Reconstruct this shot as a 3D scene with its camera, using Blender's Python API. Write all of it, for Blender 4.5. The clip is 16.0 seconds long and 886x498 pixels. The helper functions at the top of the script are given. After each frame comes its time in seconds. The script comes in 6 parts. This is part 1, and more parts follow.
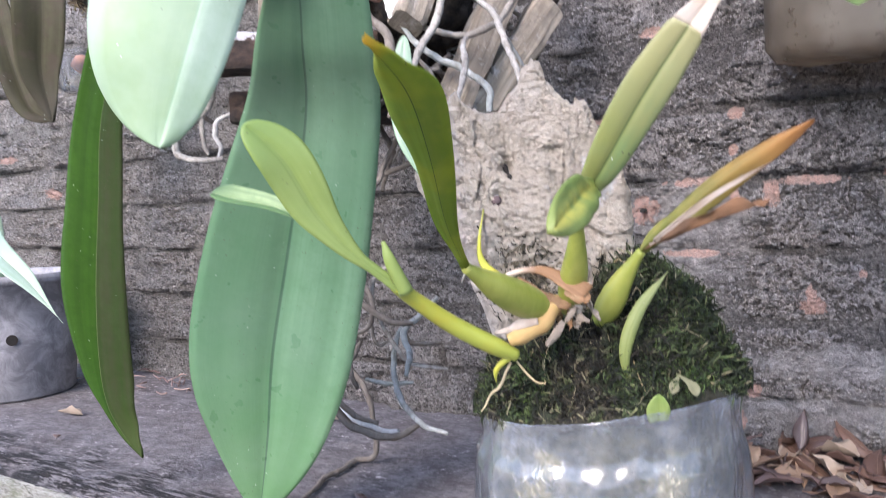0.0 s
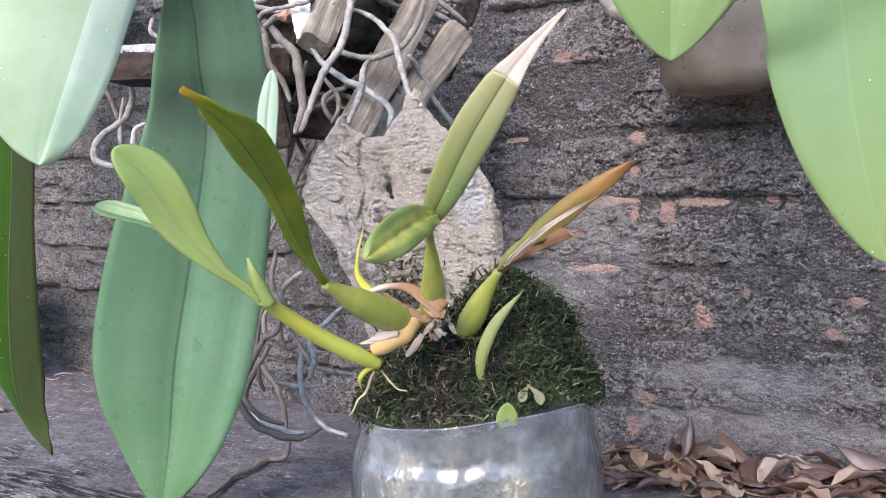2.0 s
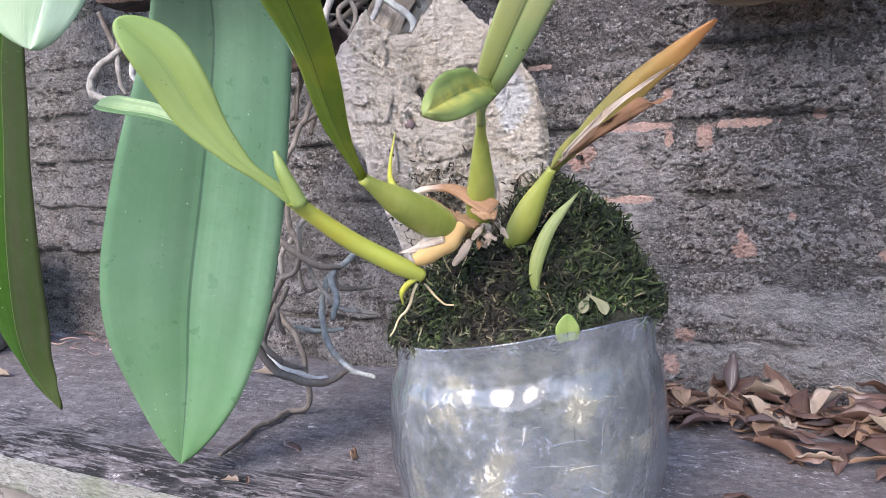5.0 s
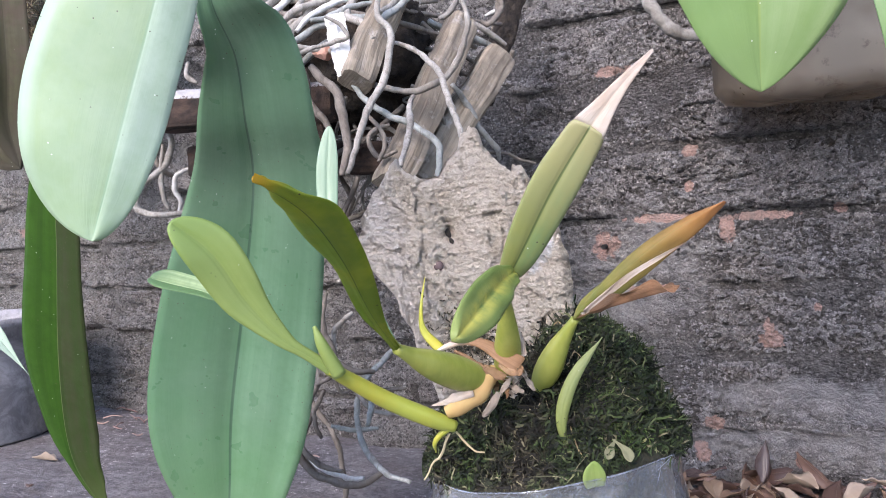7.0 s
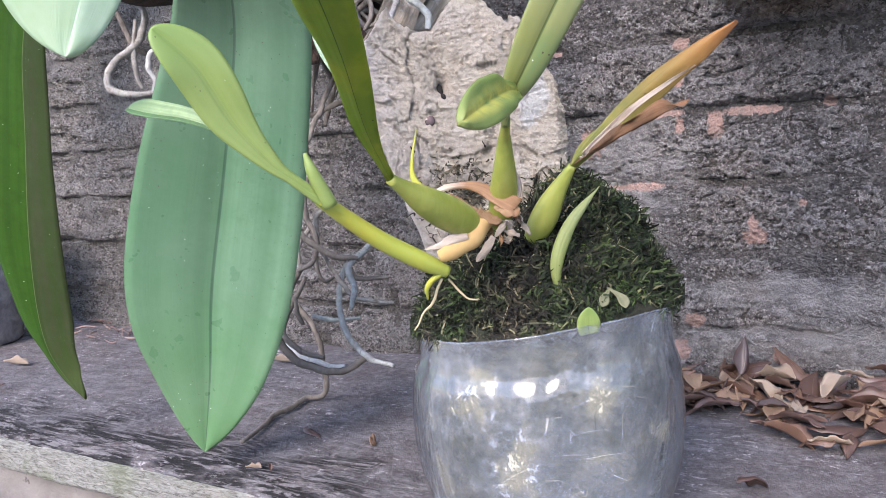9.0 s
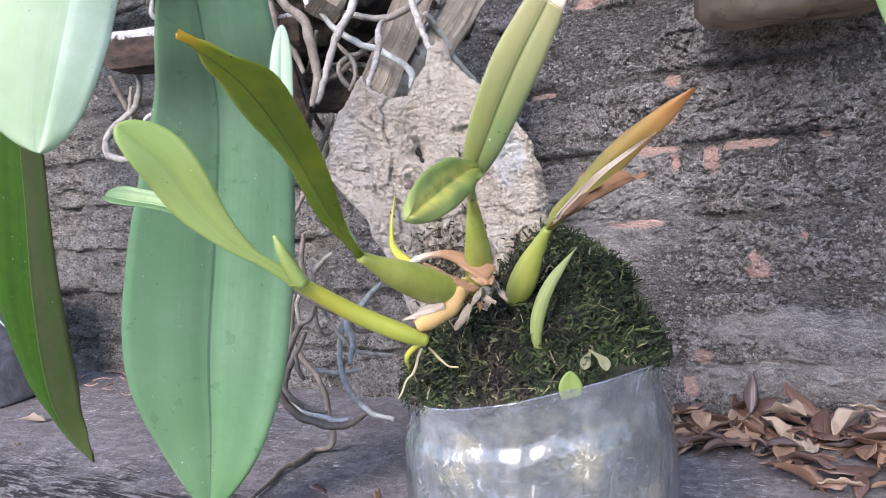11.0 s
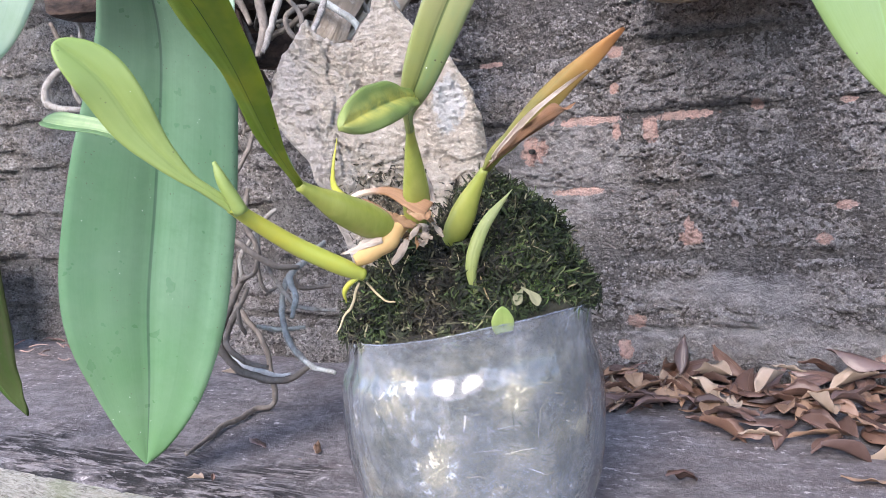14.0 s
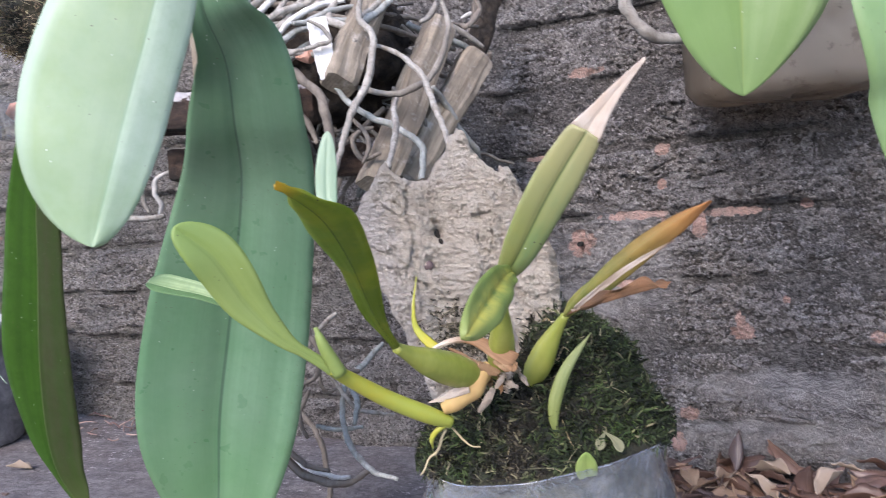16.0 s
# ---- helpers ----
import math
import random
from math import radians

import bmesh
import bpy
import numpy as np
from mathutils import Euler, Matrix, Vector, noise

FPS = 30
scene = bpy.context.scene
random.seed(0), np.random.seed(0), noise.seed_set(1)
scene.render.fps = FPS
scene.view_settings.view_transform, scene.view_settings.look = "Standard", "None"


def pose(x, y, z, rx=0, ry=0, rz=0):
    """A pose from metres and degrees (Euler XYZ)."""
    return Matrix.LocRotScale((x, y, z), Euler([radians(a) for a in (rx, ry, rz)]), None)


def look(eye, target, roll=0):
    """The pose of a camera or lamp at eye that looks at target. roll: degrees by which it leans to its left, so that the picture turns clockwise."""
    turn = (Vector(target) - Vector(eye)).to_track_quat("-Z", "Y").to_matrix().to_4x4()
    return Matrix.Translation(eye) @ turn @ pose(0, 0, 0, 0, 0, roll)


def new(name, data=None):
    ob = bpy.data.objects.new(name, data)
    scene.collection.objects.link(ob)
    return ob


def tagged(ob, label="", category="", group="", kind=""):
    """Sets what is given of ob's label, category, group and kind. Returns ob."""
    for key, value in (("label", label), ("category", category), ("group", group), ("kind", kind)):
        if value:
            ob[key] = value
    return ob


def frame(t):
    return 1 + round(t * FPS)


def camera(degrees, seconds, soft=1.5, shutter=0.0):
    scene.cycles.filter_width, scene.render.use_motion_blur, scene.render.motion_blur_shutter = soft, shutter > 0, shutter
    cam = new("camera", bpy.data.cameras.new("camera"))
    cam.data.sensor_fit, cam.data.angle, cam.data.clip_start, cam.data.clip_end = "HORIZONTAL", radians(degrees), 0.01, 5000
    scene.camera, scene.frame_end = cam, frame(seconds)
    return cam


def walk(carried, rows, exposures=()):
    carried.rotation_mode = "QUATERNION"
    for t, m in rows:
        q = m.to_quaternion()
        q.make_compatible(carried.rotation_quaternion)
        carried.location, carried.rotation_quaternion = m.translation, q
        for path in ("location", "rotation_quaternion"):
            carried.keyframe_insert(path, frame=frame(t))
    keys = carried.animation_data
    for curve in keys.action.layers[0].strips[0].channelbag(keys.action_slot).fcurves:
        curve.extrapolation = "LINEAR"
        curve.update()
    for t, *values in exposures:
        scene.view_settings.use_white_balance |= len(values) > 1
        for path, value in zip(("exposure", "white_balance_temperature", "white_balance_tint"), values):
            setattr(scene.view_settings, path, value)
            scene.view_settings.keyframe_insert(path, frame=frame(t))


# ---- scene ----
cam = camera(61.3, 16.0, soft=0.7, shutter=0.4)
PATH = [
    (0, (0.2351, -0.0072, 0.1890), (-0.8080, 1.6957, 0.0720), -2),
    (0.5, (0.2354, -0.0163, 0.2070), (-0.8211, 1.6807, 0.1360), -0.9),
    (1, (0.2462, -0.0060, 0.2050), (-0.7958, 1.6978, 0.0890), -1),
    (1.5, (0.2635, -0.0023, 0.1990), (-0.7377, 1.7247, 0.0720), -0.7),
    (2, (0.2791, -0.0085, 0.1960), (-0.6781, 1.7443, 0.0810), -0.3),
    (2.5, (0.2832, -0.0078, 0.1950), (-0.6804, 1.7405, 0.0710), -0.8),
    (3, (0.2743, -0.0061, 0.1800), (-0.7147, 1.7240, 0.0140), -0.4),
    (3.2, (0.2715, -0.0029, 0.1720), (-0.7144, 1.7270, -0.0200), -0.5),
    (5.3, (0.2454, 0.0101, 0.1670), (-0.7133, 1.7560, -0.0180), -2.4),
    (5.5, (0.2443, 0.0091, 0.1740), (-0.7331, 1.7464, 0.0070), -2.2),
    (6, (0.2462, 0.0080, 0.1890), (-0.7497, 1.7386, 0.0620), -3),
    (6.5, (0.2519, 0.0026, 0.2120), (-0.7565, 1.7280, 0.1260), -3.5),
    (7, (0.2567, 0.0002, 0.2130), (-0.7663, 1.7167, 0.1190), -3.6),
    (7.5, (0.2580, 0.0041, 0.1960), (-0.7372, 1.7306, 0.0280), -3),
    (8, (0.2610, 0.0039, 0.1840), (-0.7085, 1.7396, -0.0370), -2.6),
    (8.5, (0.2509, 0.0026, 0.1740), (-0.7285, 1.7270, -0.0840), -2.4),
    (8.7, (0.2447, 0.0011, 0.1730), (-0.7220, 1.7335, -0.0750), -2.4),
    (10.8, (0.2532, 0.0075, 0.1880), (-0.7610, 1.7214, 0.0050), -5.1),
    (11, (0.2605, 0.0110, 0.1890), (-0.7557, 1.7250, 0.0190), -5.3),
    (11.5, (0.2616, 0.0259, 0.1820), (-0.7129, 1.7609, -0.0140), -5.5),
    (12, (0.2663, 0.0216, 0.1950), (-0.7079, 1.7616, 0.0430), -5.7),
    (12.5, (0.2677, 0.0134, 0.2010), (-0.7073, 1.7555, 0.0740), -4.5),
    (13, (0.2612, 0.0209, 0.1760), (-0.6697, 1.7768, -0.0460), -3.8),
    (13.5, (0.2674, 0.0225, 0.1710), (-0.6240, 1.7975, -0.0590), -3.8),
    (14, (0.2680, 0.0044, 0.1700), (-0.6345, 1.7772, -0.0400), -3.8),
    (14.5, (0.2586, 0.0121, 0.1920), (-0.6530, 1.7856, 0.0380), -4.6),
    (15, (0.2526, -0.0015, 0.2100), (-0.6994, 1.7549, 0.1190), -3.8),
    (15.5, (0.2463, -0.0191, 0.2170), (-0.7527, 1.7117, 0.1410), -3.5),
    (16, (0.2508, -0.0114, 0.2150), (-0.6917, 1.7494, 0.1100), -4.3),
]
EXPOSURE = [(t, e + 0.22, 6640, 19) for t, e in ((0, 1.92), (0.5, 1.80), (1.25, 1.70), (2, 1.76), (3, 1.83), (5.5, 1.92), (6, 1.95), (6.5, 1.90), (7, 1.70), (7.5, 1.66), (8, 1.84), (8.5, 1.87), (11, 1.90), (11.5, 1.84), (12, 2.06), (13, 1.98), (14, 2.04), (14.6, 2.06), (15, 2.0), (15.5, 1.76), (16, 1.60))]
walk(cam, [(t, look(eye, target, roll)) for t, eye, target, roll in PATH], EXPOSURE)

# ---- world and light ----
world = bpy.data.worlds.new("sky")
scene.world = world
world.use_nodes = True
wn, wl_ = world.node_tree.nodes, world.node_tree.links
sky = wn.new("ShaderNodeTexSky")
sky.sky_type, sky.sun_disc = "NISHITA", False
sky.sun_elevation, sky.sun_rotation = radians(34), radians(180)
sky.air_density, sky.dust_density = 1.0, 1.0
wn["Background"].inputs["Strength"].default_value = 0.152
wl_.new(sky.outputs[0], wn["Background"].inputs["Color"])
sun_data = bpy.data.lights.new("sun", "SUN")
sun_data.energy, sun_data.angle, sun_data.color = 1.12, radians(26), (1.0, 0.97, 0.93)
sun = new("sun", sun_data)
sun.matrix_world = look((0.05, -1.25, 1.18), (0.05, 0.35, 0.1))


# ---- material helpers ----
class Mat:
    """A node material with short calls."""

    def __init__(self, name, rough=0.6, metal=0.0):
        self.m = bpy.data.materials.new(name)
        self.m.use_nodes = True
        self.n, self.l = self.m.node_tree.nodes, self.m.node_tree.links
        self.b = self.n["Principled BSDF"]
        self.b.inputs["Roughness"].default_value = rough
        self.b.inputs["Metallic"].default_value = metal

    def put(self, sock, value):
        if hasattr(value, "links"):
            self.l.new(value, sock)
        else:
            sock.default_value = value

    def coord(self, kind="Object", scale=(1, 1, 1)):
        tc = self.n.new("ShaderNodeTexCoord")
        mp = self.n.new("ShaderNodeMapping")
        mp.inputs["Scale"].default_value = scale
        self.l.new(tc.outputs[kind], mp.inputs["Vector"])
        return mp.outputs[0]

    def noise(self, vec, scale, detail=4.0, rough=0.6, lac=2.0, dist=0.0):
        t = self.n.new("ShaderNodeTexNoise")
        self.l.new(vec, t.inputs["Vector"])
        for k, v in (("Scale", scale), ("Detail", detail), ("Roughness", rough), ("Lacunarity", lac), ("Distortion", dist)):
            t.inputs[k].default_value = v
        return t.outputs["Fac"]

    def vor(self, vec, scale, feature="F1"):
        t = self.n.new("ShaderNodeTexVoronoi")
        t.feature = feature
        self.l.new(vec, t.inputs["Vector"])
        t.inputs["Scale"].default_value = scale
        return t.outputs["Distance"]

    def cell(self, vec, scale):
        t = self.n.new("ShaderNodeTexVoronoi")
        self.l.new(vec, t.inputs["Vector"])
        t.inputs["Scale"].default_value = scale
        return self.split(t.outputs["Color"])[0]

    def ramp(self, fac, stops):
        r = self.n.new("ShaderNodeValToRGB")
        e = r.color_ramp.elements
        while len(e) < len(stops):
            e.new(0.5)
        for k, (p, c) in zip(e, stops):
            k.position = p
            k.color = (*c, 1) if len(c) == 3 else c
        self.put(r.inputs[0], fac)
        return r.outputs[0]

    def grey(self, fac, lo, hi, a=0.0, b=1.0):
        r = self.n.new("ShaderNodeMapRange")
        self.put(r.inputs["Value"], fac)
        for k, v in (("From Min", lo), ("From Max", hi), ("To Min", a), ("To Max", b)):
            r.inputs[k].default_value = v
        return r.outputs[0]

    def mix(self, fac, a, b, blend="MIX"):
        x = self.n.new("ShaderNodeMix")
        x.data_type, x.blend_type = "RGBA", blend
        self.put(x.inputs[0], fac)
        for s, v in ((x.inputs[6], a), (x.inputs[7], b)):
            self.put(s, (*v, 1) if isinstance(v, tuple) and len(v) == 3 else v)
        return x.outputs[2]

    def calc(self, op, a, b=0.0, clamp=False):
        x = self.n.new("ShaderNodeMath")
        x.operation, x.use_clamp = op, clamp
        self.put(x.inputs[0], a)
        self.put(x.inputs[1], b)
        return x.outputs[0]

    def split(self, vec):
        x = self.n.new("ShaderNodeSeparateXYZ")
        self.l.new(vec, x.inputs[0])
        return x.outputs

    def rand(self):
        return self.n.new("ShaderNodeObjectInfo").outputs["Random"]

    def island(self):
        return self.n.new("ShaderNodeNewGeometry").outputs["Random Per Island"]

    def color(self, c):
        self.put(self.b.inputs["Base Color"], (*c, 1) if isinstance(c, tuple) and len(c) == 3 else c)
        return self

    def rough(self, v):
        self.put(self.b.inputs["Roughness"], v)
        return self

    def bump(self, height, strength=0.4, dist=0.001):
        x = self.n.new("ShaderNodeBump")
        x.inputs["Strength"].default_value, x.inputs["Distance"].default_value = strength, dist
        self.put(x.inputs["Height"], height)
        self.l.new(x.outputs[0], self.b.inputs["Normal"])
        return self

    def thin(self, amount, tint):
        """Lets some light through, as a leaf does."""
        t = self.n.new("ShaderNodeBsdfTranslucent")
        self.put(t.inputs[0], (*tint, 1) if isinstance(tint, tuple) and len(tint) == 3 else tint)
        x = self.n.new("ShaderNodeMixShader")
        x.inputs[0].default_value = amount
        self.l.new(self.b.outputs[0], x.inputs[1])
        self.l.new(t.outputs[0], x.inputs[2])
        self.l.new(x.outputs[0], self.n["Material Output"].inputs[0])
        return self


# ---- materials ----
BARE = [(0.157, 0.189, 0.006, 0.0085), (0.180, 0.1980, 0.025, 0.0034), (0.183, 0.1095, 0.0095, 0.0062), (0.182, 0.119, 0.004, 0.006), (0.143, 0.046, 0.0080, 0.0050), (0.133, 0.0235, 0.0070, 0.0080), (0.0670, 0.1792, 0.0120, 0.0120),
        (0.134, 0.2480, 0.0060, 0.0045), (0.112, 0.1995, 0.0270, 0.0034), (0.132, 0.190, 0.0035, 0.0065), (0.104, 0.1462, 0.0240, 0.0032), (0.034, 0.2505, 0.0120, 0.0022), (0.230, 0.2010, 0.0048, 0.0038),
        (0.132, 0.2220, 0.0036, 0.0042), (0.270, 0.107, 0.0055, 0.0035), (0.284, 0.1295, 0.0080, 0.0032), (0.285, 0.199, 0.0055, 0.0026), (0.214, 0.133, 0.0030, 0.0032), (0.199, 0.022, 0.0032, 0.0042),
        (0.306, 0.025, 0.0060, 0.0032), (0.078, 0.3140, 0.0145, 0.0040), (-0.709, 0.221, 0.014, 0.007), (-0.668, 0.168, 0.010, 0.006), (-0.80, 0.270, 0.020, 0.006)]


def make_wall_mat(name, dark, mid_c, light, tone, pale=True):
    m = Mat(name, 0.62)
    v = m.coord()
    x, _, z = m.split(v)
    big = m.noise(v, 9, 5, 0.65)
    mid = m.noise(v, 55, 8, 0.75)
    grit = m.noise(v, 520, 4, 0.75)
    warp = m.n.new("ShaderNodeVectorMath")
    warp.operation = "MULTIPLY_ADD"
    soft_n = m.n.new("ShaderNodeTexNoise")
    soft_n.inputs["Scale"].default_value = 260
    m.l.new(v, soft_n.inputs["Vector"])
    m.l.new(soft_n.outputs["Color"], warp.inputs[0])
    warp.inputs[1].default_value = (0.0022, 0.0022, 0.0022)
    m.l.new(v, warp.inputs[2])
    gv = warp.outputs[0]
    sand, sand2 = m.cell(gv, 470), m.cell(gv, 980)
    dome, dome2 = m.grey(m.vor(gv, 470), 0.0, 0.65, 1.0, 0.0), m.grey(m.vor(gv, 980), 0.0, 0.65, 1.0, 0.0)
    pits = m.noise(m.coord(scale=(1, 1, 1.7)), 95, 7, 0.72, dist=0.9)
    dirt = m.noise(m.coord(scale=(1, 1, 3.4)), 17, 6, 0.7, dist=0.7)
    c = m.ramp(mid, [(0.36, tuple(k * 1.5 for k in dark)), (0.5, mid_c), (0.64, tuple(k * 0.85 for k in light))])
    c = m.mix(m.grey(big, 0.40, 0.62, 0, 0.5), c, tone)
    if pale:
        side = m.calc("ADD", x, m.calc("MULTIPLY", m.calc("SUBTRACT", m.noise(v, 6, 5), 0.5), 0.9))
        p = m.ramp(mid, [(0.34, (0.24, 0.22, 0.195)), (0.5, (0.44, 0.41, 0.37)), (0.66, (0.62, 0.585, 0.545))])
        c = m.mix(m.grey(side, -0.05, -0.30), c, p)
    c = m.mix(m.grey(m.noise(v, 13, 4, 0.6), 0.46, 0.62, 0, 0.5), c, m.mix(0.5, c, tuple(k * f for k, f in zip(tone, (0.95, 1.0, 1.12)))))
    c = m.mix(m.grey(m.noise(m.coord(scale=(1, 1, 1.6)), 19, 4, 0.6, dist=0.4), 0.52, 0.64, 0, 0.6), c, tuple(k * f for k, f in zip(tone, (1.0, 0.93, 0.84))))
    c = m.mix(m.grey(dirt, 0.52, 0.68, 0, 0.55), c, dark)
    # Shade in the small recesses is painted here as near-black pits.
    c = m.mix(m.grey(pits, 0.46, 0.38, 0, 0.85), c, (0.028, 0.025, 0.024))
    c = m.mix(m.grey(sand, 0.72, 0.97, 0, 0.7), c, light)
    c = m.mix(m.grey(sand, 0.26, 0.04, 0, 0.85), c, dark)
    c = m.mix(m.grey(sand2, 0.86, 0.98, 0, 0.7), c, tuple(k * 1.15 for k in light))
    c = m.mix(m.grey(sand2, 0.16, 0.02, 0, 0.5), c, tuple(k * 0.6 for k in dark))
    c = m.mix(m.grey(grit, 0.54, 0.70, 0, 0.5), c, light)
    c = m.mix(m.grey(grit, 0.46, 0.34, 0, 0.6), c, dark)
    c = m.mix(m.calc("LESS_THAN", m.vor(v, 150), 0.085), c, (0.78, 0.76, 0.74))
    c = m.mix(m.calc("MULTIPLY", m.rand(), 0.10), c, tone)
    smear = None
    for cx, cz, rx, rz in ((0.082, 0.158, 0.062, 0.052), (0.250, 0.030, 0.150, 0.020), (0.215, 0.068, 0.075, 0.016)):
        dx, dz = m.calc("DIVIDE", m.calc("SUBTRACT", x, cx), rx), m.calc("DIVIDE", m.calc("SUBTRACT", z, cz), rz)
        d = m.calc("ADD", m.calc("MULTIPLY", dx, dx), m.calc("MULTIPLY", dz, dz))
        smear = d if smear is None else m.calc("MINIMUM", smear, d)
    smear = m.calc("ADD", smear, m.calc("MULTIPLY", m.calc("SUBTRACT", m.noise(m.coord(scale=(1, 1, 2.2)), 34, 6, 0.7), 0.5), 3.2))
    smear = m.grey(smear, 1.2, 0.5, 0, 0.62)
    c = m.mix(smear, c, m.ramp(mid, [(0.36, (0.30, 0.285, 0.285)), (0.5, (0.60, 0.575, 0.575)), (0.66, (0.72, 0.695, 0.69))]))
    near = None
    for cx, cz, rx, rz in BARE:
        dx, dz = m.calc("DIVIDE", m.calc("SUBTRACT", x, cx), rx), m.calc("DIVIDE", m.calc("SUBTRACT", z, cz), rz)
        d = m.calc("ADD", m.calc("MULTIPLY", dx, dx), m.calc("MULTIPLY", dz, dz))
        near = d if near is None else m.calc("MINIMUM", near, d)
    near = m.calc("ADD", near, m.calc("MULTIPLY", m.calc("SUBTRACT", m.noise(v, 105, 6, 0.75), 0.5), 4.6))
    bare = m.grey(near, 1.0, 0.75)
    red = m.mix(m.grey(m.noise(v, 90, 5), 0.35, 0.7), (0.76, 0.50, 0.43), (0.58, 0.42, 0.37))
    red = m.mix(m.grey(sand2, 0.75, 1.0, 0, 0.6), red, (0.30, 0.25, 0.235))
    c = m.mix(bare, c, red)
    m.color(c)
    dome3 = m.calc("MULTIPLY", m.grey(m.vor(gv, 300), 0.0, 0.62, 1.0, 0.0), m.grey(m.noise(v, 40, 3), 0.38, 0.58))
    h = m.calc("ADD", m.calc("MULTIPLY", mid, 1.6), m.calc("ADD", m.calc("MULTIPLY", grit, 0.55), m.calc("MULTIPLY", pits, 1.2)))
    h = m.calc("ADD", m.calc("MULTIPLY", h, m.grey(bare, 0, 1, 1.0, 0.35)), m.calc("MULTIPLY", m.calc("ADD", m.calc("ADD", m.calc("MULTIPLY", dome, m.grey(sand, 0.2, 1.0, 0.3, 1.3)), m.calc("MULTIPLY", dome3, 1.3)), m.calc("MULTIPLY", dome2, 0.4)), m.calc("MULTIPLY", m.grey(bare, 0, 1, 0.34, 0.02), m.grey(smear, 0, 0.62, 1.0, 0.35))))
    m.bump(h, 1.0, 0.026)
    return m.m


M_wall = make_wall_mat("weathered_cement", (0.082, 0.076, 0.077), (0.485, 0.456, 0.455), (0.80, 0.77, 0.765), (0.455, 0.432, 0.432))
M_mortar = make_wall_mat("mortar", (0.065, 0.058, 0.054), (0.20, 0.182, 0.172), (0.36, 0.335, 0.315), (0.16, 0.148, 0.14))

m = Mat("bare_brick", 0.85)
v = m.coord()
m.color(m.mix(m.grey(m.noise(v, 60, 5), 0.4, 0.7), (0.56, 0.27, 0.19), (0.40, 0.24, 0.19)))
m.bump(m.noise(v, 300, 4), 0.5, 0.002)
M_brick = m.m

m = Mat("weathered_plank", 0.85)
v = m.coord(scale=(2.2, 26, 26))
g1, g2 = m.noise(v, 9, 6, 0.65, dist=0.4), m.noise(m.coord(scale=(3, 90, 90)), 10, 4, 0.6)
st = m.noise(m.coord(), 11, 5, 0.65)
c = m.ramp(g1, [(0.3, (0.085, 0.080, 0.083)), (0.5, (0.135, 0.128, 0.133)), (0.7, (0.20, 0.193, 0.20))])
c = m.mix(m.grey(g2, 0.55, 0.75, 0, 0.15), c, (0.06, 0.052, 0.052))
c = m.mix(0.8, c, m.ramp(m.noise(m.coord(scale=(0.7, 1.2, 1)), 60, 8, 0.75), [(0.36, (0.075, 0.069, 0.072)), (0.5, (0.16, 0.152, 0.158)), (0.64, (0.27, 0.26, 0.27))]))
c = m.mix(m.grey(st, 0.46, 0.62, 0, 0.6), c, (0.12, 0.098, 0.097))
fleck = m.noise(m.coord(scale=(1, 1.5, 1)), 130, 6, 0.75)
c = m.mix(m.calc("MULTIPLY", m.grey(fleck, 0.565, 0.62), m.grey(m.noise(m.coord(), 14, 3), 0.46, 0.58)), c, (0.58, 0.56, 0.56))
c = m.mix(m.grey(m.noise(m.coord(), 38, 6, 0.7), 0.55, 0.70, 0, 0.5), c, (0.33, 0.315, 0.31))
grit = m.vor(m.coord(), 260)
fine = m.noise(m.coord(), 210, 6, 0.75)
px, py, _ = m.split(m.coord())
mp = m.n.new("ShaderNodeMapping")
mp.inputs["Rotation"].default_value, mp.inputs["Scale"].default_value = (0, 0, -0.28), (0.13, 1, 1)
m.l.new(m.coord(), mp.inputs["Vector"])
crk = m.noise(mp.outputs[0], 250, 6, 0.7, dist=0.5)
band = m.grey(m.calc("ADD", py, m.calc("MULTIPLY", m.calc("SUBTRACT", m.noise(m.coord(), 24, 4), 0.5), 0.14)), 0.350, 0.322)
band = m.calc("MULTIPLY", m.calc("MULTIPLY", band, m.grey(px, 0.06, 0.0)), m.grey(m.noise(m.coord(scale=(0.5, 1, 1)), 55, 3), 0.36, 0.50))
c = m.mix(m.grey(fine, 0.50, 0.38, 0, 0.7), c, (0.07, 0.063, 0.065))
c = m.mix(m.grey(fine, 0.56, 0.68, 0, 0.6), c, (0.30, 0.29, 0.30))
c = m.mix(m.grey(grit, 0.05, 0.16, 0.5, 0), c, (0.48, 0.46, 0.45))
c = m.mix(m.calc("MULTIPLY", band, m.grey(crk, 0.535, 0.495)), c, (0.010, 0.009, 0.010))
c = m.mix(m.calc("MULTIPLY", band, m.grey(crk, 0.54, 0.60, 0, 0.75)), c, (0.27, 0.26, 0.265))
c = m.mix(1.0, c, (0.86, 0.845, 0.85), "MULTIPLY")
m.color(c)
m.bump(m.calc("ADD", m.calc("MULTIPLY", g1, 0.4), m.calc("ADD", m.calc("MULTIPLY", g2, 0.25), m.calc("ADD", m.calc("MULTIPLY", fine, 1.6), m.calc("MULTIPLY", m.calc("MULTIPLY", band, crk), 4.0)))), 0.7, 0.0025)
M_plank = m.m

